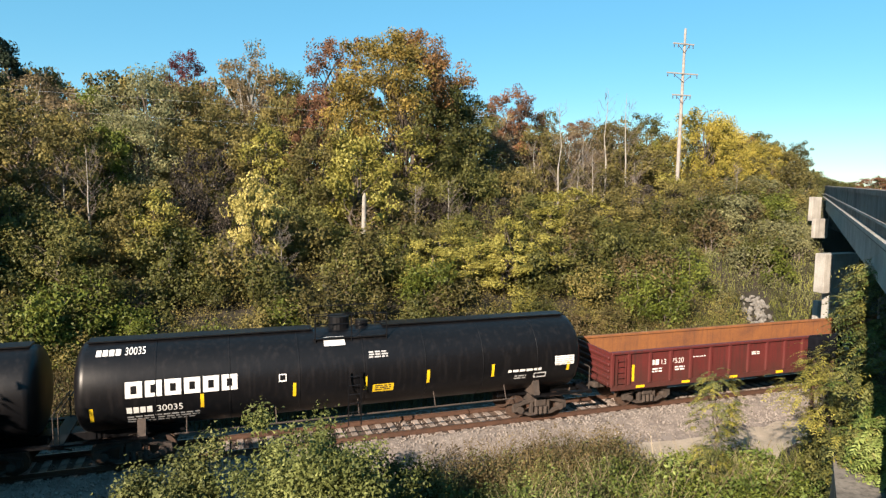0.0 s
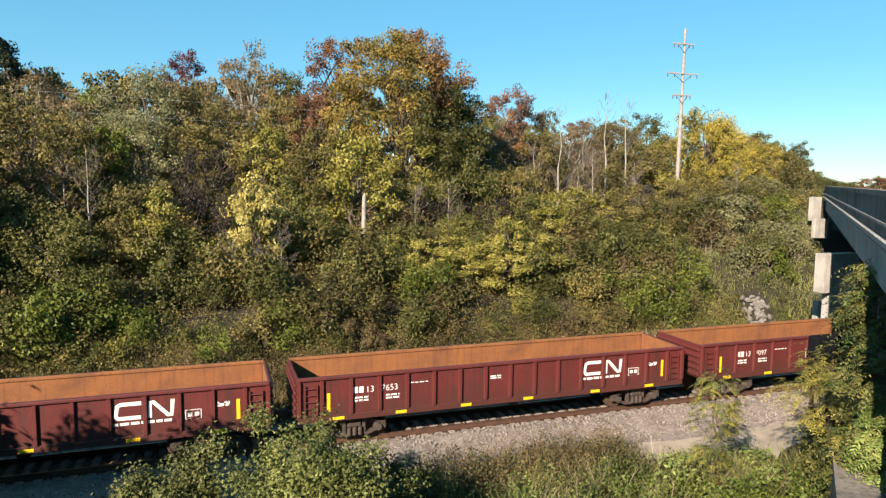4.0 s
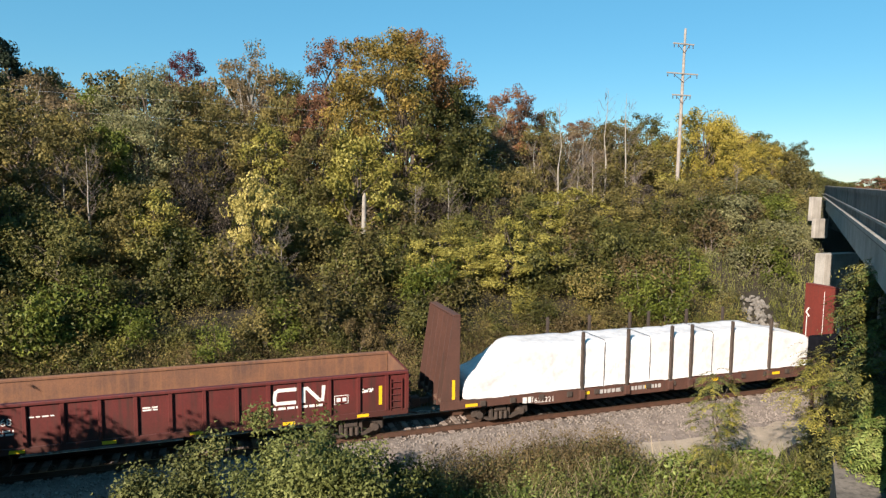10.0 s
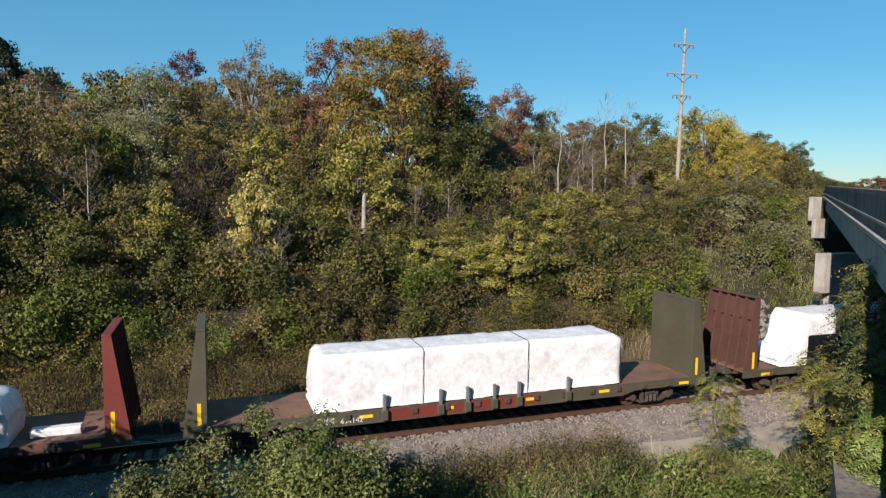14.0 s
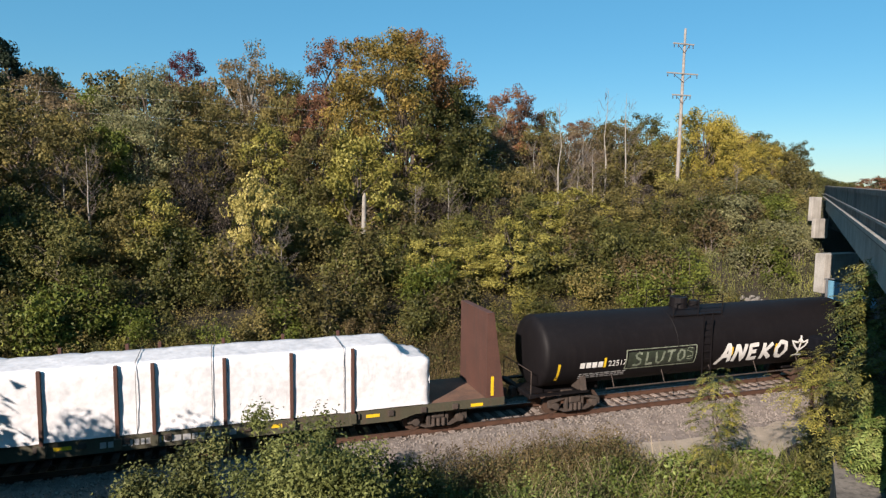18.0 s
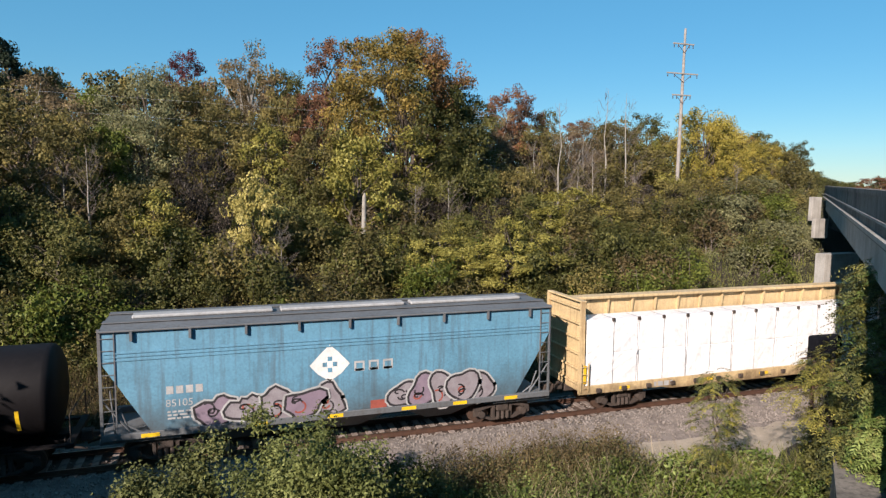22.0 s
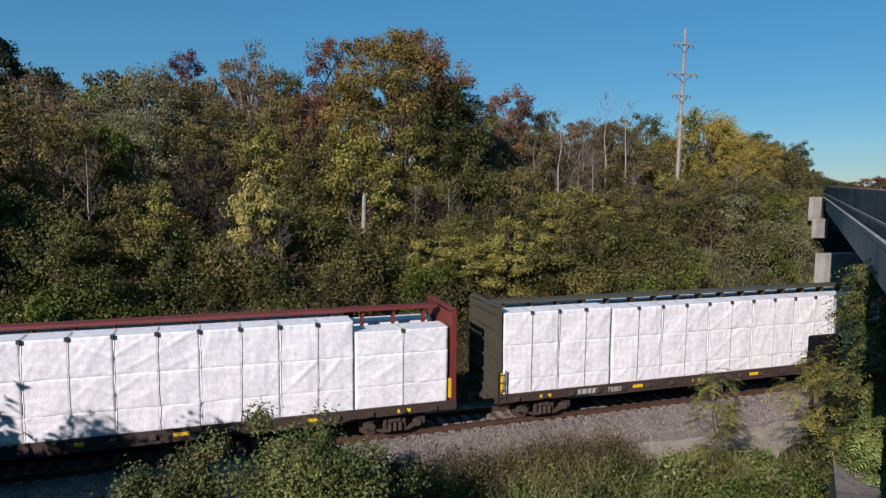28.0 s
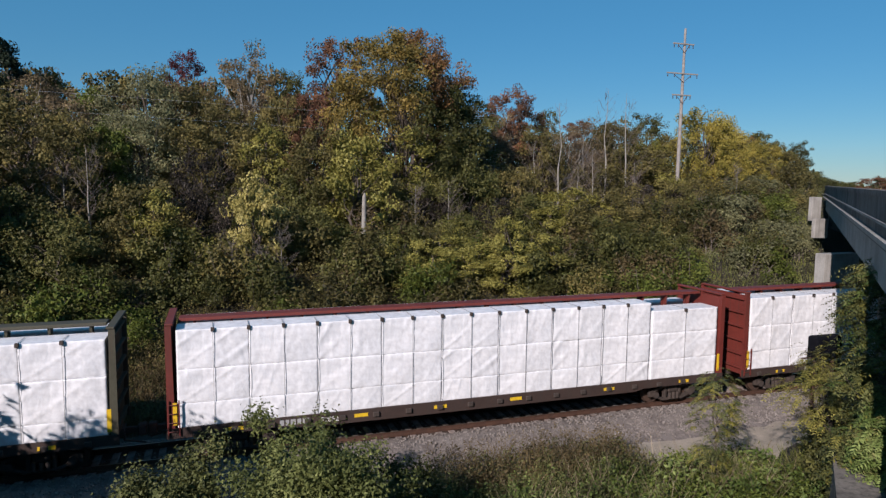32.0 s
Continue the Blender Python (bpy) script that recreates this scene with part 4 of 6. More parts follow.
def plant_near():
    kw = dict(high=4.2, wide=1.55, clumps=110, each=420, leaf=0.085, spread=0.2, stems=20)
    a = shrub("bush", "yellow-green leafy bush on the near bank", L_LEAFY, 201, **{**kw, "high": 3.75, "wide": 1.5, "clumps": 110})
    a.matrix_world = pose(-1.3, -8.0, float(height(-1.3, -8.0)))
    b = shrub("bush", "large grey-green willow bush on the near bank", L_BUSH, 202, **{**kw, "high": 4.3, "wide": 2.3, "clumps": 190, "hang": -0.8})
    b.matrix_world = pose(2.3, -8.6, float(height(2.3, -8.6)))
    for x, y, s in ((0.4, -10.0, 0.62), (3.6, -10.0, 0.6)):
        copy_thing(a, pose(x, y, float(height(x, y)) - 0.2, 0, 0, x * 50) @ Matrix.Scale(s, 4))
    d = shrub("bush", "low dark bush beside the willow bush", L_GREEN, 207, high=2.3, wide=1.5, clumps=70, each=130, leaf=0.09, spread=0.2)
    d.matrix_world = pose(4.9, -7.0, float(height(4.9, -7.0)))
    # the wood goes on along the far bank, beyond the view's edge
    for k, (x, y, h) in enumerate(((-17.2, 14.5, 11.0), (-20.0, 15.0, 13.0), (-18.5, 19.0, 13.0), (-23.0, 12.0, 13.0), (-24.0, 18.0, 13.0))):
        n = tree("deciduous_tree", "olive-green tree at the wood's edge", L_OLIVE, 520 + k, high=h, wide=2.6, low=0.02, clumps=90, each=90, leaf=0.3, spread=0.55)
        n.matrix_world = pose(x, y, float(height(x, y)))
    # bushes added just beyond the view, to keep sky and sun off the ballast
    e = shrub("bush", "dense dark green bush added out of view to block light", L_GREEN, 211, high=3.0, wide=0.9, clumps=46, each=90, leaf=0.16, spread=0.25)
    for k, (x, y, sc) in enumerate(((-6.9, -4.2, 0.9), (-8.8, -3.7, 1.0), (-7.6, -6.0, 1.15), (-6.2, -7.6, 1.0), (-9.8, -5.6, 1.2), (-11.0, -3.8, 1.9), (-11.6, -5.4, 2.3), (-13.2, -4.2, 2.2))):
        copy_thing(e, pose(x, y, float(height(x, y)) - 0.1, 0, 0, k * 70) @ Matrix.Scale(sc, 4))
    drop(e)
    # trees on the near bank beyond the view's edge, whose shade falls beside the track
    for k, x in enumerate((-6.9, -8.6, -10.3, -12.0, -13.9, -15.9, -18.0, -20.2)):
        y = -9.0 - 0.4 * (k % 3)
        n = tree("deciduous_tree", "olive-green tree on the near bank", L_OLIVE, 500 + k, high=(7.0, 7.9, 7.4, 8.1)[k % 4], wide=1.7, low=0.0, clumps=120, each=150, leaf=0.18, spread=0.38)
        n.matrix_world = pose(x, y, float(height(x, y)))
    s = frond_tree("sapling", "slender sapling with sparse yellow-green feather leaves", [L_LEAFY, L_YGREEN, L_LEAFY], 203, 4.1, 0.6, 0.25, 420, 0.32, 0.12, 0.02)
    s.matrix_world = pose(14.6, -8.0, float(height(14.6, -8.0)))
    r = frond_tree("walnut_tree", "leafy tree with drooping feather leaves beside the bridge", [L_LEAFY, L_GREEN, L_YGREEN, L_WEED, L_LEAFY], 204, 8.3, 1.5, 0.15, 3600, 0.5, 0.15)
    r.matrix_world = pose(16.5, -12.3, float(height(16.5, -12.3)) - 0.3, 0, 0, 200)
    for x, y, hh, mt, sd in ((15.6, -13.0, 4.6, L_WEED, 208), (16.6, -11.6, 3.9, L_GREEN, 209)):
        q = frond_tree("bush", "dense leafy bush at the foot of the bridge", [mt], sd, hh, 0.65, 0.1, 1200, 0.42, 0.17, 0.03)
        q.matrix_world = pose(x, y, float(height(x, y)) - 0.1)
    l = frond_tree("walnut_tree", "low spreading branches with yellowing feather leaves beside the track", [L_YGREEN, L_OLIVE, L_YGREEN], 205, 4.9, 1.5, 0.6, 760, 0.48, 0.13)
    l.matrix_world = pose(17.8, -9.3, float(height(17.8, -9.3)))
    # dark bushes added where the hollow under the tree is only black shade
    m = shrub("bush", "dark green bush added to fill the shaded hollow", L_GREEN, 206, high=2.6, wide=1.0, clumps=50, each=110, leaf=0.13, spread=0.28)
    m.matrix_world = pose(17.9, -10.0, float(height(17.9, -10.0)))
    for x, y, q in ((19.4, -8.4, 1.0), (20.9, -7.2, 0.95), (18.6, -9.6, 1.1)):
        copy_thing(m, pose(x, y, float(height(x, y)), 0, 0, x * 60) @ Matrix.Scale(q, 4))


plant_near()
# ---- train: where its zero mark stands along the track, time by time ----
TIMES = [0, 0.5, 1, 1.5, 2, 2.5, 3, 3.5, 4.5, 5.5, 6, 6.5, 7, 7.5, 8, 8.5, 9, 10, 11, 11.5, 12, 12.5, 13, 13.5, 14, 14.5, 15.5, 16.5, 17, 17.5, 18, 18.5, 19, 19.5, 20, 20.5, 21, 21.5, 22, 22.5, 23, 23.5, 24, 24.5, 25, 26.2, 27.5, 28, 28.5, 29, 29.5, 30, 30.5, 31, 31.5, 32]
WAY = [-76.26, -72.62, -69.05, -65.33, -61.57, -57.78, -53.92, -50.28, -42.75, -35.13, -31.35, -27.3, -23.67, -19.86, -16.09, -12.2, -8.35, -0.4, 7.65, 11.65, 15.64, 19.63, 23.86, 27.83, 31.61, 35.61, 43.75, 51.96, 56.26, 60.27, 64.47, 68.67, 72.86, 77.32, 81.55, 85.45, 89.61, 93.78, 97.96, 102.13, 106.61, 110.88, 114.89, 118.89, 122.96, 133.3, 144.53, 148.91, 153.24, 157.6, 162.33, 166.84, 171.29, 175.4, 179.82, 184.3]

def enamel(name, base, dirt, rough=0.55, scale=0.8, amount=0.5, bump=0.15, spec=0.5):
    return material(name, base, tuple(c * 0.7 for c in base), scale, rough, bump=bump, bump_scale=14, streak=(dirt, amount), low=0.35, high=0.75, spec=spec)


M_MAROON = enamel("maroon_car_paint", (0.108, 0.0202, 0.0187), (0.036, 0.0187, 0.0158), 0.5, 0.9, 0.85)
M_OXIDE = enamel("oxide_red_paint", (0.151, 0.0252, 0.0173), (0.0648, 0.0252, 0.018), 0.6, 0.9, 0.5)
M_BROWNCAR = enamel("rusted_brown_paint", (0.0828, 0.0346, 0.0245), (0.0432, 0.0252, 0.0194), 0.75, 1.2, 0.7)
M_RUST = material("orange_rust", (0.212, 0.0778, 0.0227), (0.118, 0.0432, 0.0194), 1.1, 0.9, bump=0.4, bump_scale=20, streak=((0.0768, 0.0317, 0.0194), 0.6), low=0.38, high=0.7)
M_RUST_DULL = material("dull_brown_rust", (0.158, 0.072, 0.0396), (0.0936, 0.0468, 0.0324), 1.0, 0.9, bump=0.4, bump_scale=20, streak=((0.216, 0.101, 0.0432), 0.5))
M_BLACK = enamel("black_tank_paint", (0.00436, 0.00432, 0.00525), (0.0178, 0.0155, 0.0157), 0.4, 0.5, 0.35, 0.05, spec=0.28)
M_MATTE = enamel("dull_black_tank_paint", (0.00732, 0.00633, 0.00732), (0.0138, 0.0119, 0.0125), 0.6, 0.5, 0.3, 0.05, spec=0.15)
M_BLUE = enamel("faded_light_blue_paint", (0.104, 0.267, 0.379), (0.0622, 0.0788, 0.0912), 0.6, 0.7, 0.55)
M_GREYROOF = enamel("weathered_grey_steel", (0.118, 0.127, 0.135), (0.0648, 0.054, 0.0486), 0.6, 0.8, 0.5)
M_PALEROOF = enamel("pale_weathered_steel", (0.331, 0.338, 0.338), (0.144, 0.13, 0.115), 0.6, 0.8, 0.4)
M_CREAM = enamel("cream_yellow_paint", (0.572, 0.43, 0.236), (0.19, 0.101, 0.0517), 0.6, 0.8, 0.55)
M_OLIVECAR = enamel("olive_green_paint", (0.0612, 0.0576, 0.036), (0.0648, 0.0432, 0.0288), 0.65, 0.8, 0.6)
# dark brown for side sills, darker than the cars' body paint
M_SILL = enamel("dark_brown_sill_paint", (0.045, 0.026, 0.02), (0.03, 0.024, 0.02), 0.75, 1.2, 0.6)
M_IRON = material("dark_brown_running_gear", (0.0612, 0.0446, 0.036), (0.0324, 0.0252, 0.0216), 3.0, 0.8, 0.1, bump=0.4, bump_scale=25)
M_WHEEL = material("worn_wheel_steel", (0.101, 0.0612, 0.0432), (0.0648, 0.0432, 0.036), 4.0, 0.6, 0.4)
M_DECK = material("worn_timber_deck", (0.151, 0.0792, 0.0504), (0.0864, 0.0504, 0.036), 1.5, 0.9, bump=0.5, bump_scale=18)
M_WHITE = material("white_marking_paint", (0.663, 0.663, 0.646), (0.561, 0.561, 0.544), 3.0, 0.6)
M_GREYMARK = material("grey_marking_paint", (0.383, 0.383, 0.383), (0.281, 0.281, 0.281), 3.0, 0.6)
M_REFLECT = material("yellow_reflective_tape", (0.722, 0.468, 0.017), (0.595, 0.383, 0.0255), 6.0, 0.4)
M_SILVER = material("silver_spray_paint", (0.248, 0.228, 0.243), (0.184, 0.156, 0.173), 2.0, 0.6)
M_LILAC = material("lilac_spray_paint", (0.216, 0.165, 0.208), (0.16, 0.12, 0.16), 2.0, 0.6)
M_INK = material("black_spray_paint", (0.0216, 0.018, 0.0216), (0.0144, 0.013, 0.0144), 2.0, 0.7)
M_PINK = material("red_spray_paint", (0.302, 0.072, 0.0504), (0.216, 0.0504, 0.036), 2.0, 0.7)
M_MOSS = material("dark_green_spray_paint", (0.019, 0.029, 0.015), (0.009, 0.011, 0.008), 5.0, 0.75)
M_LIME = material("pale_green_spray_paint", (0.19, 0.215, 0.165), (0.07, 0.09, 0.06), 5.0, 0.7)
M_STRAP = material("dark_strap", (0.072, 0.072, 0.072), (0.0504, 0.0504, 0.0504), 4.0, 0.6)


def wrap_material(name, base, other):
    m = material(name, base, other, 0.8, 0.45, spec=0.3, bump_scale=5)
    n, l = m.node_tree.nodes, m.node_tree.links
    co = n.new("ShaderNodeTexCoord")
    mp = n.new("ShaderNodeMapping")
    mp.inputs["Rotation"].default_value = (0.0, 0.5, 0.0)
    mp.inputs["Scale"].default_value = (1.6, 1.2, 1.0)
    l.new(co.outputs["Object"], mp.inputs["Vector"])
    a = n.new("ShaderNodeTexNoise")
    a.inputs["Scale"].default_value, a.inputs["Detail"].default_value, a.inputs["Distortion"].default_value = 1.6, 6, 1.4
    l.new(mp.outputs["Vector"], a.inputs["Vector"])
    b = n.new("ShaderNodeBump")
    b.inputs["Strength"].default_value, b.inputs["Distance"].default_value = 0.3, 0.06
    l.new(a.outputs["Fac"], b.inputs["Height"])
    l.new(b.outputs["Normal"], n["Principled BSDF"].inputs["Normal"])
    return m


M_WRAP = wrap_material("white_plastic_wrap", (0.75, 0.75, 0.76), (0.66, 0.67, 0.69))
M_SHEET = wrap_material("dusty_white_plastic_sheet", (0.64, 0.645, 0.66), (0.53, 0.54, 0.56))
moving = []


def grime(m, low, high, colour):
    """Road dirt splashed over the foot of a painted side, in ragged patches between two heights."""
    n, l = m.node_tree.nodes, m.node_tree.links
    base = n["Principled BSDF"].inputs["Base Color"]
    was = base.links[0].from_socket
    co = n.new("ShaderNodeTexCoord")
    split = n.new("ShaderNodeSeparateXYZ")
    l.new(co.outputs["Object"], split.inputs["Vector"])
    patch = n.new("ShaderNodeTexNoise")
    patch.inputs["Scale"].default_value, patch.inputs["Detail"].default_value, patch.inputs["Roughness"].default_value = 1.1, 9, 0.72
    l.new(co.outputs["Object"], patch.inputs["Vector"])
    lift = n.new("ShaderNodeMath")
    lift.operation = "MULTIPLY_ADD"
    l.new(patch.outputs["Fac"], lift.inputs[0])
    lift.inputs[1].default_value = -2.2
    l.new(split.outputs["Z"], lift.inputs[2])
    fade = n.new("ShaderNodeMapRange")
    l.new(lift.outputs["Value"], fade.inputs["Value"])
    fade.inputs["From Min"].default_value, fade.inputs["From Max"].default_value = low - 1.1, high - 1.1
    fade.inputs["To Min"].default_value, fade.inputs["To Max"].default_value = 0.85, 0.0
    mix = n.new("ShaderNodeMix")
    mix.data_type = "RGBA"
    l.new(fade.outputs["Result"], mix.inputs["Factor"])
    l.new(was, mix.inputs["A"])
    mix.inputs["B"].default_value = (*colour, 1)
    l.new(mix.outputs["Result"], base)


grime(M_BLUE, 1.0, 2.6, (0.045, 0.04, 0.036))
grime(M_MAROON, 0.8, 1.9, (0.05, 0.02, 0.016))
grime(M_CREAM, 0.7, 1.3, (0.10, 0.065, 0.035))


# ---- marks painted on the cars ----
def flat_side(y):
    return lambda u, v: (u, y, v)


def tank_side(r, zc):
    """Marks follow the tank's curve: v is the height on the side."""
    def at(u, v):
        a = math.asin(max(-1, min(1, (v - zc) / r)))
        return (u, -(r + 0.006) * math.cos(a), zc + (r + 0.006) * math.sin(a))
    return at


def quad_mark(bm, at, u0, u1, v0, v1, nu=1, nv=3):
    g = [[bm.verts.new(at(u0 + (u1 - u0) * i / nu, v0 + (v1 - v0) * j / nv)) for i in range(nu + 1)] for j in range(nv + 1)]
    for j in range(nv):
        for i in range(nu):
            bm.faces.new((g[j][i], g[j][i + 1], g[j + 1][i + 1], g[j + 1][i]))


def ribbon(bm, at, pts, w, closed=False):
    """A painted stroke of width w along points (u, v)."""
    p = [Vector(q) for q in pts]
    if closed:
        p = p + [p[0], p[1]]
    left, right = [], []
    for i, q in enumerate(p):
        d = ((p[min(i + 1, len(p) - 1)] - q).normalized() + (q - p[max(i - 1, 0)]).normalized())
        if d.length < 1e-6:
            d = Vector((1, 0))
        d.normalize()
        s = Vector((-d.y, d.x)) * w / 2
        left.append(bm.verts.new(at(*(q + s))))
        right.append(bm.verts.new(at(*(q - s))))
    for i in range(len(p) - 1):
        bm.faces.new((left[i], right[i], right[i + 1], left[i + 1]))


def dense(pts, step=0.1):
    """More points along a line, so that a stroke follows a round side."""
    out = []
    for (a, b), (c, d) in zip(pts, pts[1:]):
        n = max(1, int(math.hypot(c - a, d - b) / step))
        out += [(a + (c - a) * k / n, b + (d - b) * k / n) for k in range(n)]
    return out + [pts[-1]]


def mark(name, car, mat, at, draw, label=""):
    bm = bmesh.new()
    draw(bm, at)
    bmesh.ops.recalc_face_normals(bm, faces=bm.faces)
    ob = part(name, bm, mat, car, label)
    if name == "stencil_mark":
        ob["kind"] = "stuff"
    return ob


def digits(car, string, at, u, v, size, mat=None, label="white painted car number"):
    cu = bpy.data.curves.new("digits", "FONT")
    cu.body, cu.size = string, size
    ob = bpy.data.objects.new("digits", cu)
    me = bpy.data.meshes.new_from_object(ob)
    bpy.data.objects.remove(ob)
    for p in me.vertices:
        p.co = at(u + p.co.x, v + p.co.y)
    me.materials.append(mat or M_WHITE)
    return part("car_number", me, None, car, label)


def bars(car, at, u, v, rows, w, h=0.06, gap=0.05, mat=None, seed=0):
    """Small writing that cannot be read: rows of plain bars."""
    rng = random.Random(seed)
    def draw(bm, at):
        for k in range(rows):
            x = u
            while x < u + w * 0.95:
                s = rng.uniform(0.1, 0.3)
                quad_mark(bm, at, x, min(x + s, u + w), v - k * (h + gap) - h, v - k * (h + gap), 1, 1)
                x += s + 0.05
    return mark("stencil_mark", car, mat or M_WHITE, at, draw)


def reflectors(car, at, us, v, w=0.5, h=0.13):
    for u in us:
        mark("reflector_strip", car, M_REFLECT, at, lambda bm, at: quad_mark(bm, at, u, u + w, v, v + h, 1, 2), "yellow reflective strip")


def ring_logo(bm, at, u, v, w, h, band):
    ribbon(bm, at, [(u, v), (u + w, v), (u + w, v + h), (u, v + h)], band, closed=True)


# ---- running gear shared by all the cars ----
def shared(name, build, mat):
    bm = bmesh.new()
    build(bm)
    me = bpy.data.meshes.new(name)
    bm.to_mesh(me)
    bm.free()
    me.materials.append(mat)
    return me


def _side_frame(bm):
    prism(bm, [(-1.16, 0.52), (-1.16, 0.62), (-0.34, 0.84), (0.34, 0.84), (1.16, 0.62), (1.16, 0.52), (0.34, 0.71), (-0.34, 0.71)], -0.09, 0.09)
    prism(bm, [(-1.02, 0.36), (-0.5, 0.15), (0.5, 0.15), (1.02, 0.36), (1.02, 0.46), (0.46, 0.25), (-0.46, 0.25), (-1.02, 0.46)], -0.085, 0.085)
    for s in (-1, 1):
        box(bm, *sorted((s * 0.3, s * 0.42)), -0.085, 0.085, 0.24, 0.73, 0.01)
        box(bm, *sorted((s * 0.98, s * 1.18)), -0.08, 0.08, 0.34, 0.56, 0.01)
        tube(bm, (s * 0.88, -0.16, 0.42), (s * 0.88, 0.1, 0.42), 0.14, 0.14, 10)
    for k in (-0.2, 0, 0.2):
        tube(bm, (k, -0.14, 0.22), (k, -0.14, 0.5), 0.075, 0.075, 8)


def _wheelset(bm):
    for s in (-1, 1):
        tube(bm, (0, s * 0.66, 0.42), (0, s * 0.80, 0.42), 0.42, 0.42, 22)
        tube(bm, (0, s * 0.63, 0.42), (0, s * 0.66, 0.42), 0.45, 0.45, 22)
    tube(bm, (0, -0.98, 0.42), (0, 0.98, 0.42), 0.075, 0.075, 8)


def _bolster(bm):
    box(bm, -0.25, 0.25, -1.15, 1.15, 0.5, 0.82, 0.03)


def _coupler(bm):
    box(bm, -0.1, 0.62, -0.09, 0.09, 0.75, 0.95, 0.02)
    box(bm, 0.5, 0.78, -0.17, 0.17, 0.66, 1.04, 0.04)
    tube(bm, (0.1, -0.35, 0.62), (0.75, -0.25, 0.45), 0.035, seg=6)
    tube(bm, (0.1, -0.35, 0.95), (0.1, -0.35, 0.62), 0.035, seg=6)


G_FRAME = shared("side_frame", _side_frame, M_IRON)
G_WHEELS = shared("wheelset", _wheelset, M_WHEEL)
G_BOLSTER = shared("bogie", _bolster, M_IRON)
G_COUPLER = shared("coupler", _coupler, M_IRON)


def running_gear(car, length, inset, sill=True, z=0.95):
    for x in (inset, length - inset):
        b = part("bogie", G_BOLSTER, None, car)
        b.location = (x, 0, 0)
        for s in (-1, 1):
            f = part("side_frame", G_FRAME, None, b)
            f.location = (0, s * 1.02, 0)
            f.rotation_euler = (0, 0, 0 if s < 0 else math.pi)
            w = part("wheelset", G_WHEELS, None, b)
            w.location = (s * 0.88, 0, 0)
    for x, turn in ((0.1, math.pi), (length - 0.1, 0)):
        c = part("coupler", G_COUPLER, None, car)
        c.location, c.rotation_euler = (x, 0, 0), (0, 0, turn)
    if sill:
        bm = bmesh.new()
        box(bm, 0.0, length, -0.3, 0.3, 0.72, z, 0.02)
        part("centre_sill", bm, M_IRON, car)
        bm = bmesh.new()
        tube(bm, (length * 0.42, 0.3, 0.72), (length * 0.42 + 0.9, 0.3, 0.72), 0.17, seg=10)
        box(bm, length * 0.52, length * 0.52 + 0.4, -0.75, -0.35, 0.55, 0.9, 0.02)
        part("brake_gear", bm, M_IRON, car)


def ladder(car, x0, x1, y, z0, z1, rungs, mat):
    bm = bmesh.new()
    for x in (x0, x1):
        box(bm, x - 0.02, x + 0.02, y - 0.03, y + 0.01, z0, z1)
    for k in range(rungs):
        z = z0 + (z1 - z0) * (k + 0.5) / rungs
        tube(bm, (x0, y - 0.02, z), (x1, y - 0.02, z), 0.014, seg=5)
    return part("ladder", bm, mat, car)


# ---- gondolas ----
def gondola_logo(bm, at, u, v, h=0.46):
    w = 0.13
    ribbon(bm, at, [(u + 0.76, v + h), (u + 0.15, v + h), (u + 0.05, v + h - 0.06), (u, v + 0.08), (u + 0.08, v), (u + 0.74, v)], w)
    ribbon(bm, at, [(u + 1.0, v - 0.05), (u + 1.02, v + h), (u + 1.12, v + h), (u + 1.55, v), (u + 1.66, v), (u + 1.7, v + h + 0.05)], w)


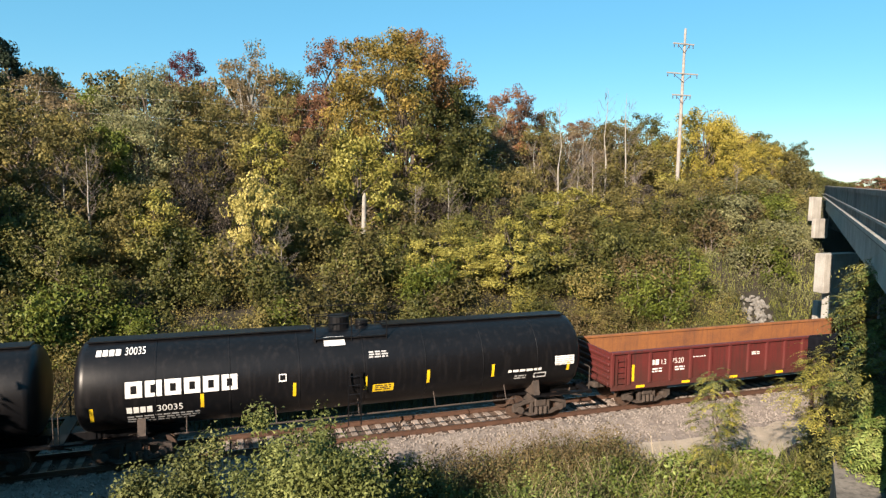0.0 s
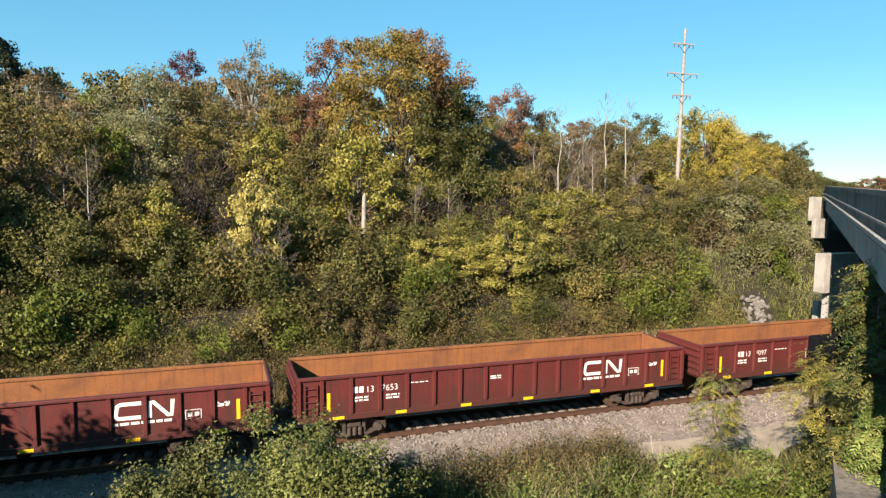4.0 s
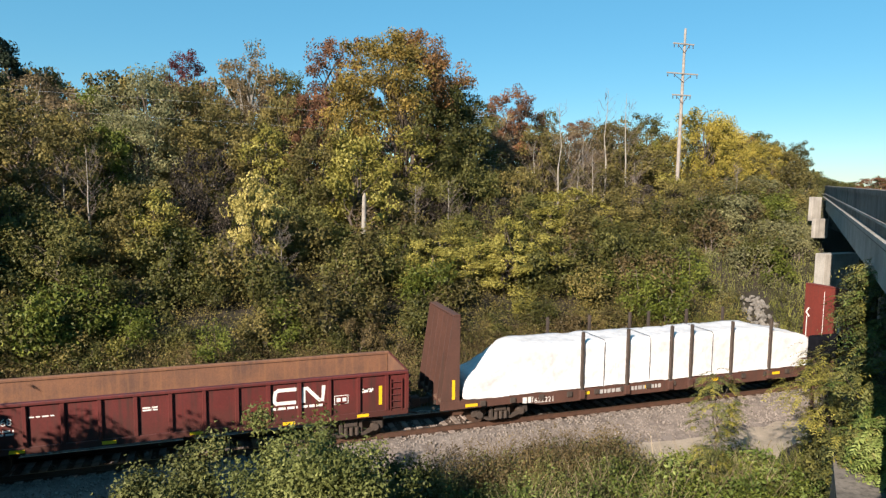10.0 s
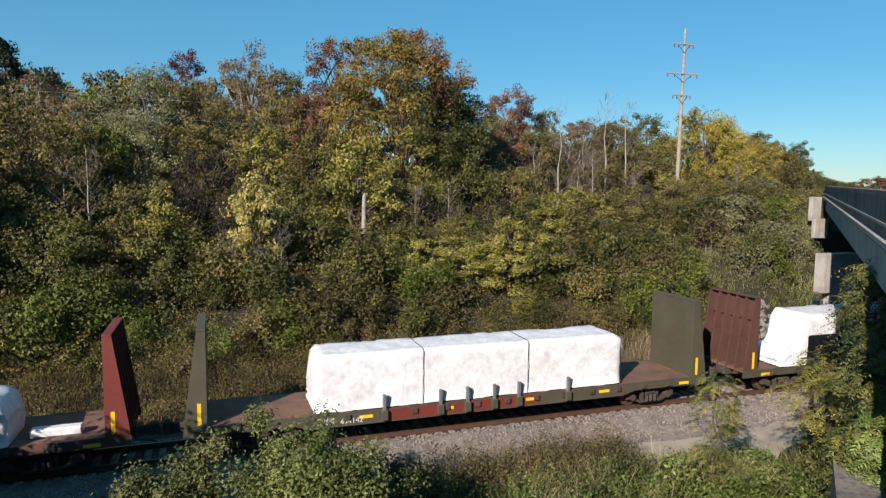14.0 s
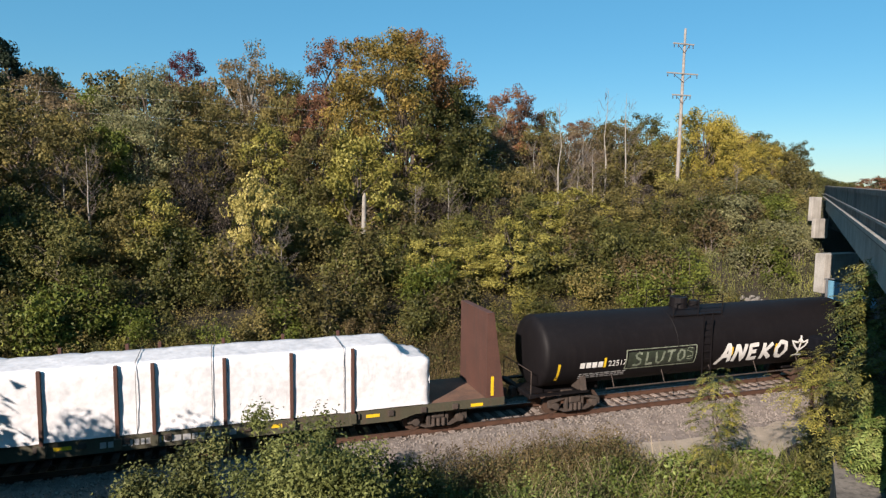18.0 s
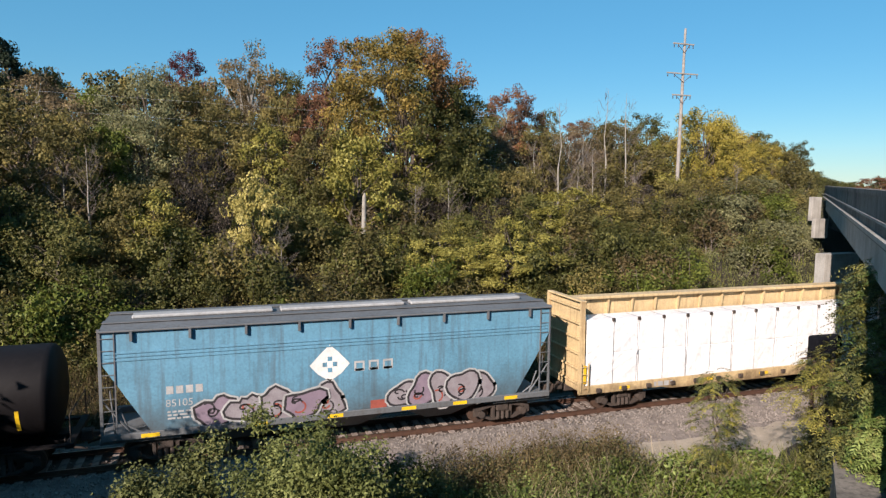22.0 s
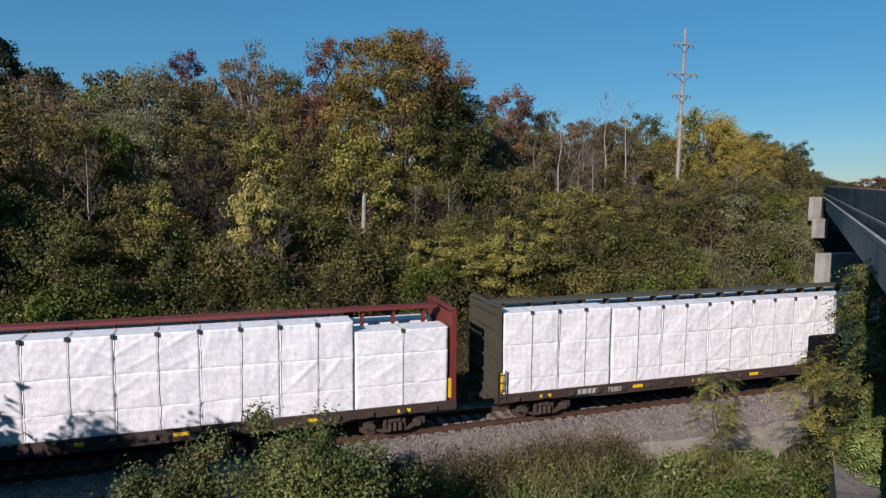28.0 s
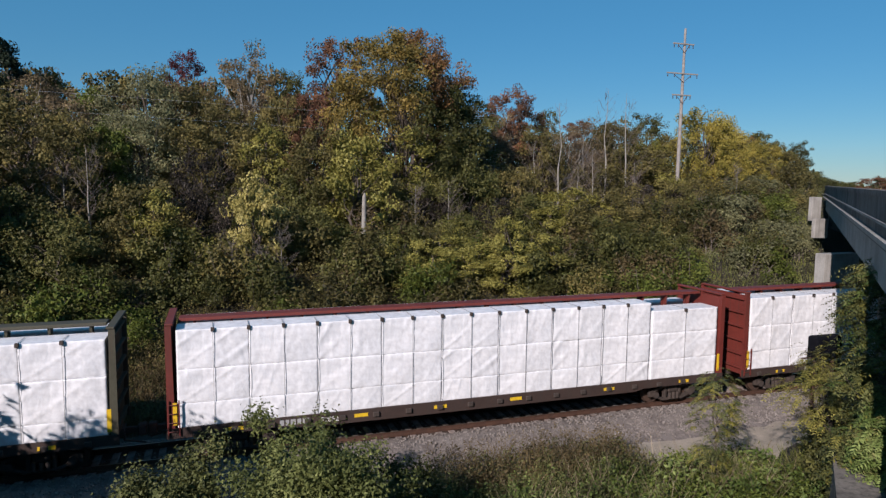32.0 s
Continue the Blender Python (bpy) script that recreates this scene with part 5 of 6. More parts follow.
def gondola(x0, number, inside, graffiti=False, length=16.25):
    car = thing("gondola_car", "open maroon steel gondola with ribbed sides and an empty rusty inside", "railway car", "gondola cars")
    z0, z1, w = 0.98, 2.44, 1.44
    bm = bmesh.new()
    box(bm, 0.25, length - 0.25, -w, w, z0 - 0.03, 1.12)
    part("floor", bm, inside, car, "rusty steel floor")
    for s in (-1, 1):
        bm = bmesh.new()
        y0, y1 = sorted((s * w, s * (w - 0.03)))
        box(bm, 0.1, length - 0.1, y0, y1, z0, z1)
        side = part("side_wall", bm, M_MAROON, car)
        bm = bmesh.new()
        y0, y1 = sorted((s * (w - 0.034), s * (w - 0.06)))
        box(bm, 0.12, length - 0.12, y0, y1, 1.125, z1 - 0.01)
        part("side_lining", bm, inside, side, "rust-covered inner face")
        bm = bmesh.new()
        y0, y1 = sorted((s * (w - 0.1), s * (w + 0.085)))
        box(bm, 0.05, length - 0.05, y0, y1, z1, z1 + 0.11, 0.02)
        part("top_rail", bm, inside if s > 0 else M_MAROON, side)
        bm = bmesh.new()
        y0, y1 = sorted((s * (w + 0.003), s * (w + 0.05)))
        box(bm, 0.05, length - 0.05, y0, y1, z0 - 0.06, z0 + 0.16, 0.01)
        part("bottom_sill", bm, M_MAROON, side)
        rib = shared("rib", lambda bm: prism(bm, [(-0.075, 0), (-0.05, s * 0.085), (0.05, s * 0.085), (0.075, 0)], z0 + 0.17, z1 - 0.005, "z"), M_MAROON)
        for k in range(17):
            r = part("rib", rib, None, side)
            r.location = (0.1 if k == 15 else length - 0.1 if k == 16 else 0.89 + k * 1.036, s * (w + 0.003), 0)
    for e, x in ((-1, 0.02), (1, length - 0.02)):
        bm = bmesh.new()
        a, b = sorted((x, x - e * 0.06))
        box(bm, a, b, -w, w, z0 + 0.1, z1 + 0.08)
        end = part("end_wall", bm, M_MAROON, car)
        for k in range(5):
            bm = bmesh.new()
            a, b = sorted((x + e * 0.002, x + e * 0.09))
            box(bm, a, b, -w + 0.02, w - 0.02, z0 + 0.18 + k * 0.27, z0 + 0.30 + k * 0.27, 0.02)
            part("end_rib", bm, M_MAROON, end)
        bm = bmesh.new()
        a, b = sorted((x - e * 0.064, x - e * 0.09))
        box(bm, a, b, -w + 0.07, w - 0.07, 1.125, z1 + 0.06)
        part("end_lining", bm, inside, end)
    ladder(car, 0.3, 0.72, -w - 0.05, 1.1, 2.28, 5, M_MAROON)
    ladder(car, length - 0.72, length - 0.3, -w - 0.05, 1.1, 2.28, 5, M_MAROON)
    running_gear(car, length, 2.1)
    at = flat_side(-w - 0.008)
    mark("logo", car, M_WHITE, at, lambda bm, at: gondola_logo(bm, at, 11.42, 1.74), "white painted emblem of bent bands")
    bars(car, at, 11.36, 1.60, 1, 1.75, 0.09, 0.05, seed=1)
    digits(car, number[:2], at, 2.45, 1.86, 0.32)
    digits(car, number[2:], at, 3.02, 1.86, 0.32)
    mark("stencil_mark", car, M_WHITE, at, lambda bm, at: [quad_mark(bm, at, 2.0 + k * 0.21, 2.17 + k * 0.21, 1.86, 2.09, 1, 1) for k in (0, 1)])
    bars(car, at, 2.05, 1.72, 2, 0.5, seed=2)
    bars(car, at, 3.2, 1.72, 2, 0.5, seed=3)
    bars(car, at, 4.1, 2.08, 1, 0.7, 0.04, seed=4)
    bars(car, at, 7.3, 2.05, 2, 0.45, 0.05, 0.03, seed=5)
    mark("placard", car, M_WHITE, at, lambda bm, at: ring_logo(bm, at, 13.5, 1.52, 0.48, 0.3, 0.035), "white outlined data box")
    for q in (13.57, 13.78):
        mark("stencil_mark", car, M_WHITE, at, lambda bm, at: quad_mark(bm, at, q, q + 0.14, 1.6, 1.74, 1, 1))
    bars(car, at, 14.5, 2.0, 2, 0.35, 0.05, 0.05, seed=6)
    bars(car, at, 14.55, 2.0, 1, 0.4, 0.1, seed=7)
    reflectors(car, flat_side(-w - 0.056), (1.25, 3.55, 6.1, 8.7, 11.7, 14.3), z0 - 0.01, 0.42, 0.11)
    mark("reflector_strip", car, M_REFLECT, at, lambda bm, at: quad_mark(bm, at, 1.06, 1.18, 1.25, 1.95), "yellow reflective strip")
    mark("reflector_strip", car, M_REFLECT, at, lambda bm, at: quad_mark(bm, at, 15.1, 15.22, 1.35, 2.05), "yellow reflective strip")
    if graffiti:
        for j, u in enumerate((5.95, 8.05, 9.1, 10.1)):
            for row in range(2 if j else 3):
                turn = 2.1 + 0.35 * j
                line = [(u + 0.75 * k / 40 + 0.09 * math.sin(k * turn * 0.5), 1.5 + 0.17 * row + 0.05 * (j % 2) + 0.12 * math.sin(k * turn + row) + 0.05 * math.sin(k * 0.9)) for k in range(41)]
                mark("scrawl", car, M_WHITE, flat_side(-w - 0.008 - 0.001 * row), lambda bm, at: ribbon(bm, at, line, 0.032), "white scrawled spray-paint line")
    moving.append((car, x0))


gondola(-61.18, "137520", M_RUST)
gondola(-44.1, "137653", M_RUST)
gondola(-27.0, "137097", M_RUST, True)
gondola(-10.1, "137568", M_RUST_DULL)


# ---- tank cars ----
def tank_shell(length, r, zc, seg=40):
    """A lying tank with dished ends from 0 to length."""
    bm = bmesh.new()
    deep = 0.42
    left = [(deep - deep * math.cos(a) ** 0.8, r * math.sin(a) ** 0.75) for a in [math.pi / 2 * k / 9 for k in range(1, 9)]] + [(deep, r)]
    n = max(2, int(length / 1.2))
    mid = [(deep + (length - 2 * deep) * k / n, r) for k in range(1, n)]
    allp = left + mid + [(length - x, rr) for x, rr in left[::-1]]
    rings = [[bm.verts.new((x, -rr * math.cos(j * math.tau / seg), zc + rr * math.sin(j * math.tau / seg))) for j in range(seg)] for x, rr in allp]
    for a, b in zip(rings, rings[1:]):
        for j in range(seg):
            bm.faces.new((a[j], b[j], b[(j + 1) % seg], a[(j + 1) % seg]))
    bm.faces.new(rings[0])
    bm.faces.new(rings[-1][::-1])
    bmesh.ops.recalc_face_normals(bm, faces=bm.faces)
    for f in bm.faces:
        f.smooth = len(f.verts) == 4
    return bm


def ring_band(x, r, zc, w=0.03, t=0.012):
    bm = bmesh.new()
    seg = 40
    v = [[bm.verts.new((x + dx, -rr * math.cos(j * math.tau / seg), zc + rr * math.sin(j * math.tau / seg))) for j in range(seg)] for dx, rr in ((-w, r - 0.002), (-w * 0.6, r + t), (w * 0.6, r + t), (w, r - 0.002))]
    for a, b in zip(v, v[1:]):
        for j in range(seg):
            bm.faces.new((a[j], b[j], b[(j + 1) % seg], a[(j + 1) % seg]))
    bmesh.ops.recalc_face_normals(bm, faces=bm.faces)
    return bm


def tank_car(x0, length, mat, label, r=1.5, zc=2.5, dome=9.0, rail=True, climb=0.2):
    car = thing("tank_car", label, "railway car", "tank cars")
    shell = part("tank", tank_shell(length, r, zc), mat, car)
    for k in (range(1, 8) if rail else (3,)):
        part("seam_band", ring_band(0.2 + length * k / 8, r, zc), mat, shell)
    # end platforms, sills and saddles
    for s, xa in ((1, 0.0), (-1, length)):
        bm = bmesh.new()
        a, b = sorted((xa - s * 0.35, xa + s * 3.3))
        box(bm, a, b, -0.35, 0.35, 0.75, 1.05, 0.02)
        a, b = sorted((xa - s * 0.45, xa - s * 0.2))
        box(bm, a, b, -1.4, 1.4, 0.92, 1.08, 0.02)
        a, b = sorted((xa - s * 0.3, xa + s * 2.2))
        box(bm, a, b, -1.42, -1.2, 0.98, 1.05)
        box(bm, a, b, 1.2, 1.42, 0.98, 1.05)
        part("end_sill", bm, mat, car)
        bm = bmesh.new()
        prism(bm, [(-1.35, 1.0), (1.35, 1.0), (1.15, 1.9), (-1.15, 1.9)], xa + s * 1.9, xa + s * 2.15, "x")
        part("saddle", bm, M_IRON, car)
        bm = bmesh.new()
        for y in (-1.3, 1.3):
            tube(bm, (xa - s * 0.35, y, 1.0), (xa - s * 0.35, y, 2.0), 0.02, seg=6)
        tube(bm, (xa - s * 0.35, -1.3, 2.0), (xa - s * 0.35, 1.3, 2.0), 0.02, seg=6)
        part("end_handrail", bm, M_IRON, car)
    # platform and valve cover on top
    bm = bmesh.new()
    box(bm, dome - 1.35, dome + 1.35, -0.95, -0.5, zc + r - 0.25, zc + r - 0.2)
    box(bm, dome - 1.35, dome + 1.35, 0.5, 0.95, zc + r - 0.25, zc + r - 0.2)
    part("top_platform", bm, mat, car)
    for y in (-0.95, 0.95):
        bm = bmesh.new()
        for x in (dome - 1.3, dome, dome + 1.3):
            tube(bm, (x, y, zc + r - 0.4), (x, y, zc + r + 0.62), 0.022, seg=6)
        for z in (0.3, 0.62):
            tube(bm, (dome - 1.3, y, zc + r + z), (dome + 1.3, y, zc + r + z), 0.02, seg=6)
        part("platform_rail", bm, mat, car)
    bm = bmesh.new()
    tube(bm, (dome - 0.3, 0, zc + r - 0.1), (dome - 0.3, 0, zc + r + 0.42), 0.4, 0.38, 18)
    tube(bm, (dome + 0.55, 0, zc + r - 0.1), (dome + 0.55, 0, zc + r + 0.22), 0.25, 0.24, 14)
    part("valve_cover", bm, mat, car)
    if rail:
        bm = bmesh.new()
        box(bm, 0.4, dome - 1.3, -0.36, 0.36, zc + r + 0.005, zc + r + 0.05)
        box(bm, dome + 1.3, length - 0.4, -0.36, 0.36, zc + r + 0.005, zc + r + 0.05)
        part("running_board", bm, mat, car, "black grating walk along the tank top")
    ladder(car, dome - 0.25, dome + 0.2, -r - 0.12, 0.75, zc + climb, 6 if climb < 1 else 9, mat)
    bm = bmesh.new()
    tube(bm, (3.0, -1.42, 1.05), (length - 3.0, -1.42, 1.05), 0.03, seg=6)
    for k in range(5):
        x = 3.4 + (length - 6.8) * k / 4
        tube(bm, (x, -1.42, 1.05), (x, -1.18, 1.55), 0.02, seg=5)
    part("side_handrail", bm, M_IRON, car)
    running_gear(car, length, 1.75, sill=False)
    moving.append((car, x0))
    return car


def build_tanks():
    lead = tank_car(-100.2, 18.6, M_BLACK, "glossy black tank car with a worn top platform")
    a = tank_car(-80.75, 18.35, M_BLACK, "long glossy black tank car with white markings and yellow strips")
    at = tank_side(1.5, 2.5)
    for k in range(6):
        u0 = 1.6 + k * 0.585
        mark("logo", a, M_WHITE, at, lambda bm, at: [quad_mark(bm, at, *q) for q in ((u0, u0 + 0.5, 2.40, 2.53), (u0, u0 + 0.5, 2.79, 2.92), (u0, u0 + 0.16, 2.531, 2.789), (u0 + 0.34, u0 + 0.5, 2.531, 2.789))], "white block of the painted emblem")
    digits(a, "30035", at, 2.5, 1.86, 0.33)
    digits(a, "30035", at, 1.55, 3.68, 0.26)
    mark("stencil_mark", a, M_WHITE, at, lambda bm, at: [quad_mark(bm, at, 1.62 + k * 0.2, 1.78 + k * 0.2, 1.86, 2.08) for k in range(4)])
    mark("stencil_mark", a, M_WHITE, at, lambda bm, at: [quad_mark(bm, at, 0.72 + k * 0.19, 0.87 + k * 0.19, 3.68, 3.83) for k in range(4)])
    bars(a, at, 1.62, 1.74, 3, 2.2, 0.05, 0.05, M_GREYMARK, 11)
    mark("placard", a, M_WHITE, at, lambda bm, at: ring_logo(bm, at, 6.4, 2.55, 0.22, 0.22, 0.05))
    mark("placard", a, M_WHITE, at, lambda bm, at: quad_mark(bm, at, 17.0, 17.85, 2.25, 2.62), "white data panel")
    bars(a, tank_side(1.503, 2.5), 17.05, 2.58, 4, 0.75, 0.05, 0.035, M_GREYMARK, 12)
    bars(a, at, 15.0, 2.2, 1, 1.5, 0.1, 0.05, M_WHITE, 13)
    bars(a, at, 15.3, 1.95, 2, 0.5, 0.06, 0.04, M_GREYMARK, 14)
    mark("placard", a, M_WHITE, at, lambda bm, at: ring_logo(bm, at, 16.15, 1.8, 0.5, 0.18, 0.05))
    mark("warning_plate", a, M_REFLECT, at, lambda bm, at: quad_mark(bm, at, 9.67, 10.45, 1.82, 2.12), "yellow warning panel")
    bars(a, tank_side(1.503, 2.5), 9.75, 2.08, 3, 0.6, 0.045, 0.035, M_INK, 15)
    bars(a, at, 9.55, 3.3, 3, 0.7, 0.05, 0.03, M_GREYMARK, 16)
    for u, v in ((0.55, 1.65), (3.85, 1.85), (6.85, 1.95), (9.35, 1.95), (11.7, 2.0), (14.3, 2.0), (17.55, 2.0)):
        mark("reflector_strip", a, M_REFLECT, at, lambda bm, at: quad_mark(bm, at, u, u + 0.11, v, v + 0.5), "yellow reflective strip")
    mark("placard", a, M_WHITE, tank_side(1.503, 2.5), lambda bm, at: quad_mark(bm, at, 8.0, 8.75, 3.55, 3.8), "white panel on the platform edge")
    i = tank_car(76.4, 16.7, M_MATTE, "dull black tank car with spray-painted sides", dome=7.85, rail=False, climb=1.4)
    digits(i, "22517", at, 3.05, 1.98, 0.36)
    mark("stencil_mark", i, M_WHITE, at, lambda bm, at: [quad_mark(bm, at, 1.75 + k * 0.28, 1.97 + k * 0.28, 1.98, 2.22) for k in range(4)])
    bars(i, at, 1.8, 1.72, 3, 2.2, 0.05, 0.04, M_GREYMARK, 21)
    for u, v, h in ((0.75, 1.5, 0.75), (2.85, 1.95, 0.42), (9.3, 1.95, 0.4), (11.75, 1.95, 0.4), (15.6, 1.6, 0.7)):
        mark("reflector_strip", i, M_REFLECT, at, lambda bm, at: quad_mark(bm, at, u, u + 0.11, v, v + h), "yellow reflective strip")
    mark("scrawl", i, M_LIME, at, lambda bm, at: ring_logo(bm, at, 3.9, 1.78, 3.5, 0.82, 0.05), "pale green spray-painted frame")
    mark("spray_fill", i, M_MOSS, tank_side(1.503, 2.5), lambda bm, at: [quad_mark(bm, at, 4.0 + k * 0.33, 4.33 + k * 0.33, 1.85 + r * 0.13, 1.98 + r * 0.13) for k in range(10) for r in range(5)], "dark green spray-painted field")
    letters = ([(0.36, 0.5), (0.2, 0.56), (0.06, 0.46), (0.12, 0.34), (0.3, 0.24), (0.32, 0.1), (0.16, 0.0), (-0.04, 0.04)],
               [(0.62, 0.56), (0.6, 0.02), (0.9, 0.04)], [(1.06, 0.54), (1.1, 0.1), (1.24, 0.02), (1.38, 0.16), (1.46, 0.54)],
               [(1.6, 0.52), (2.02, 0.54)], [(1.82, 0.52), (1.76, 0.02)],
               [(2.2, 0.1), (2.16, 0.34), (2.3, 0.54), (2.46, 0.48), (2.5, 0.22), (2.36, 0.04), (2.2, 0.1)])

    def scribble(bm, at):
        for line in letters:
            ribbon(bm, at, dense([(4.3 + x, 1.9 + y) for x, y in line]), 0.1)
    swirls = ([(7.2, 2.48), (6.98, 2.52), (6.92, 2.38), (7.2, 2.3), (7.22, 2.14), (6.95, 2.1)], [(6.95, 2.02), (7.15, 1.98), (7.25, 2.06)])

    def swirl(bm, at):
        for line in swirls:
            ribbon(bm, at, dense(line), 0.045)
    mark("scrawl", i, M_LIME, tank_side(1.508, 2.5), swirl, "thin pale green spray-painted curls")
    for u in (3.9, 7.4):
        mark("scrawl", i, M_LIME, tank_side(1.508, 2.5), lambda bm, at: ribbon(bm, at, dense([(u, 1.78), (u, 2.6)]), 0.06), "pale green spray-painted line")
    mark("scrawl", i, M_LIME, tank_side(1.508, 2.5), scribble, "pale green spray-painted strokes")

    strokes = ([(0, -0.08), (0.3, 0.35), (0.48, 0.82), (0.56, 0.82), (0.68, 0)], [(0.18, 0.3), (0.66, 0.34)],
               [(0.9, 0), (0.98, 0.75), (1.06, 0.75), (1.38, 0.02), (1.46, 0.8)], [(2.16, 0.74), (1.72, 0.72), (1.76, 0.06), (2.2, 0.08)], [(1.76, 0.4), (2.08, 0.42)],
               [(2.46, 0), (2.5, 0.78)], [(2.96, 0.74), (2.54, 0.36), (2.98, 0.02)], [(3.3, 0.1), (3.22, 0.45), (3.42, 0.78), (3.72, 0.7), (3.8, 0.35), (3.6, 0.04), (3.3, 0.1)])

    def fat(bm, at):
        for line in strokes:
            ribbon(bm, at, dense([(8.62 + x, 1.64 + y) for x, y in line]), 0.19)
    mark("scrawl", i, M_WHITE, tank_side(1.515, 2.5), fat, "fat white spray-painted strokes")

    def sprig(bm, at):
        ribbon(bm, at, dense([(12.95, 1.66), (13.2, 1.68), (13.5, 1.66)]), 0.08)
        ribbon(bm, at, dense([(13.2, 1.68), (13.2, 2.1), (13.22, 2.62)]), 0.1)
        for s in (-1, 1):
            ribbon(bm, at, dense([(13.2, 1.9), (13.2 + s * 0.28, 2.1), (13.2 + s * 0.5, 2.4), (13.2 + s * 0.15, 2.3), (13.2, 2.5)]), 0.09)
    mark("scrawl", i, M_WHITE, tank_side(1.512, 2.5), sprig, "white spray-painted sprig")
    mark("placard", i, M_GREYMARK, at, lambda bm, at: quad_mark(bm, at, 13.75, 14.75, 2.15, 2.55), "grey data panel")
    bars(i, tank_side(1.503, 2.5), 13.8, 2.5, 4, 0.9, 0.05, 0.04, M_INK, 22)


build_tanks()


# ---- covered hopper ----
def build_hopper():
    L = 16.0
    car = thing("covered_hopper_car", "faded light blue covered hopper with sloping ends and spray-painted sides", "railway car")
    w, top, bot = 1.46, 4.57, 1.25
    for s in (-1, 1):
        bm = bmesh.new()
        y0, y1 = sorted((s * w, s * (w - 0.04)))
        prism(bm, [(0.12, top), (0.12, 3.55), (1.5, bot), (L - 1.5, bot), (L - 0.12, 3.55), (L - 0.12, top)], y0, y1)
        side = part("side_wall", bm, M_BLUE, car)
        for z in (3.62, 3.74, 3.86):
            bm = bmesh.new()
            y0, y1 = sorted((s * (w + 0.002), s * (w + 0.03)))
            box(bm, 0.2, L - 0.2, y0, y1, z, z + 0.045)
            part("side_stiffener", bm, M_BLUE, side)
        bm = bmesh.new()
        y0, y1 = sorted((s * (w - 0.12), s * (w + 0.06)))
        box(bm, 0.05, L - 0.05, y0, y1, bot - 0.22, bot - 0.003, 0.02)
        part("side_sill", bm, M_GREYROOF, side)
        bm = bmesh.new()
        y0, y1 = sorted((s * (w - 0.06), s * (w + 0.12)))
        box(bm, 0.05, L - 0.05, y0, y1, top + 0.003, top + 0.07, 0.015)
        part("eave_rail", bm, M_GREYROOF, side)
        for k in range(9):
            x = 1.0 + k * (L - 2) / 8
            bm = bmesh.new()
            y0, y1 = sorted((s * (w + 0.035), s * (w + 0.12)))
            box(bm, x - 0.04, x + 0.04, y0, y1, top - 0.3, top + 0.002)
            part("eave_bracket", bm, M_GREYROOF, side)
    bm = bmesh.new()
    prism(bm, [(-w - 0.02, top + 0.072), (w + 0.02, top + 0.072), (1.0, top + 0.15), (-1.0, top + 0.15)], 0.1, L - 0.1, "x")
    part("roof", bm, M_GREYROOF, car, "weathered grey roof")
    for k in range(3):
        bm = bmesh.new()
        box(bm, 0.9 + k * 4.85, 0.9 + k * 4.85 + 4.6, -0.27, 0.27, top + 0.154, top + 0.28, 0.04)
        part("hatch_cover", bm, M_PALEROOF, car, "long pale hatch cover")
    for s in (-1, 1):
        bm = bmesh.new()
        a, b = sorted((s * 0.6, s * 0.95))
        box(bm, 0.1, L - 0.1, a, b, top + 0.18, top + 0.21)
        part("running_board", bm, M_GREYROOF, car)
    for s, xa in ((1, 0), (-1, L)):
        bm = bmesh.new()
        f = lambda p: (xa + s * p[0], p[1])
        prism(bm, [f((0.13, 3.55)), f((0.19, 3.57)), f((2.35, 1.05)), f((2.29, 1.0))], -w + 0.05, w - 0.05)
        part("slope_sheet", bm, M_GREYROOF, car, "sloping grey end sheet")
        bm = bmesh.new()
        a, b = sorted((xa + s * 0.12, xa + s * 0.17))
        box(bm, a, b, -w + 0.045, w - 0.045, 3.56, top)
        part("end_sheet", bm, M_BLUE, car)
        for y in (-w + 0.05, w - 0.05):
            bm = bmesh.new()
            a, b = sorted((xa + s * 0.02, xa + s * 0.11))
            box(bm, a, b, y - 0.05, y + 0.05, 1.0, top + 0.1, 0.01)
            part("end_post", bm, M_GREYROOF, car)
        bm = bmesh.new()
        a, b = sorted((xa - s * 0.05, xa + s * 2.4))
        box(bm, a, b, -w + 0.12, w - 0.12, 0.88, 1.02, 0.02)
        part("end_deck", bm, M_GREYROOF, car)
        bm = bmesh.new()
        for q in (0.45, 0.95, 1.45):
            tube(bm, (xa + s * q, -w + 0.1, 1.03), (xa + s * (q * 0.5 + 0.1), -w + 0.1, 3.2 - q * 1.2), 0.03, seg=6)
        tube(bm, (xa + s * 0.06, -w + 0.05, 2.4), (xa + s * 1.0, -w + 0.05, 1.1), 0.03, seg=6)
        part("end_brace", bm, M_GREYROOF, car)
        ladder(car, xa + s * 0.1, xa + s * 0.5, -w - 0.01, 1.05, top, 9, M_GREYROOF)
    for k in range(3):
        bm = bmesh.new()
        c = 4.4 + k * 3.6
        v = [bm.verts.new(p) for p in [(c - 1.6, -1.2, 1.02), (c + 1.6, -1.2, 1.02), (c + 1.6, 1.2, 1.02), (c - 1.6, 1.2, 1.02), (c - 0.5, -0.6, 0.38), (c + 0.5, -0.6, 0.38), (c + 0.5, 0.6, 0.38), (c - 0.5, 0.6, 0.38)]]
        for q in ((0, 1, 5, 4), (1, 2, 6, 5), (2, 3, 7, 6), (3, 0, 4, 7), (4, 5, 6, 7), (3, 2, 1, 0)):
            bm.faces.new([v[i] for i in q])
        part("outlet_hopper", bm, M_GREYROOF, car)
    running_gear(car, L, 1.9, z=1.0)
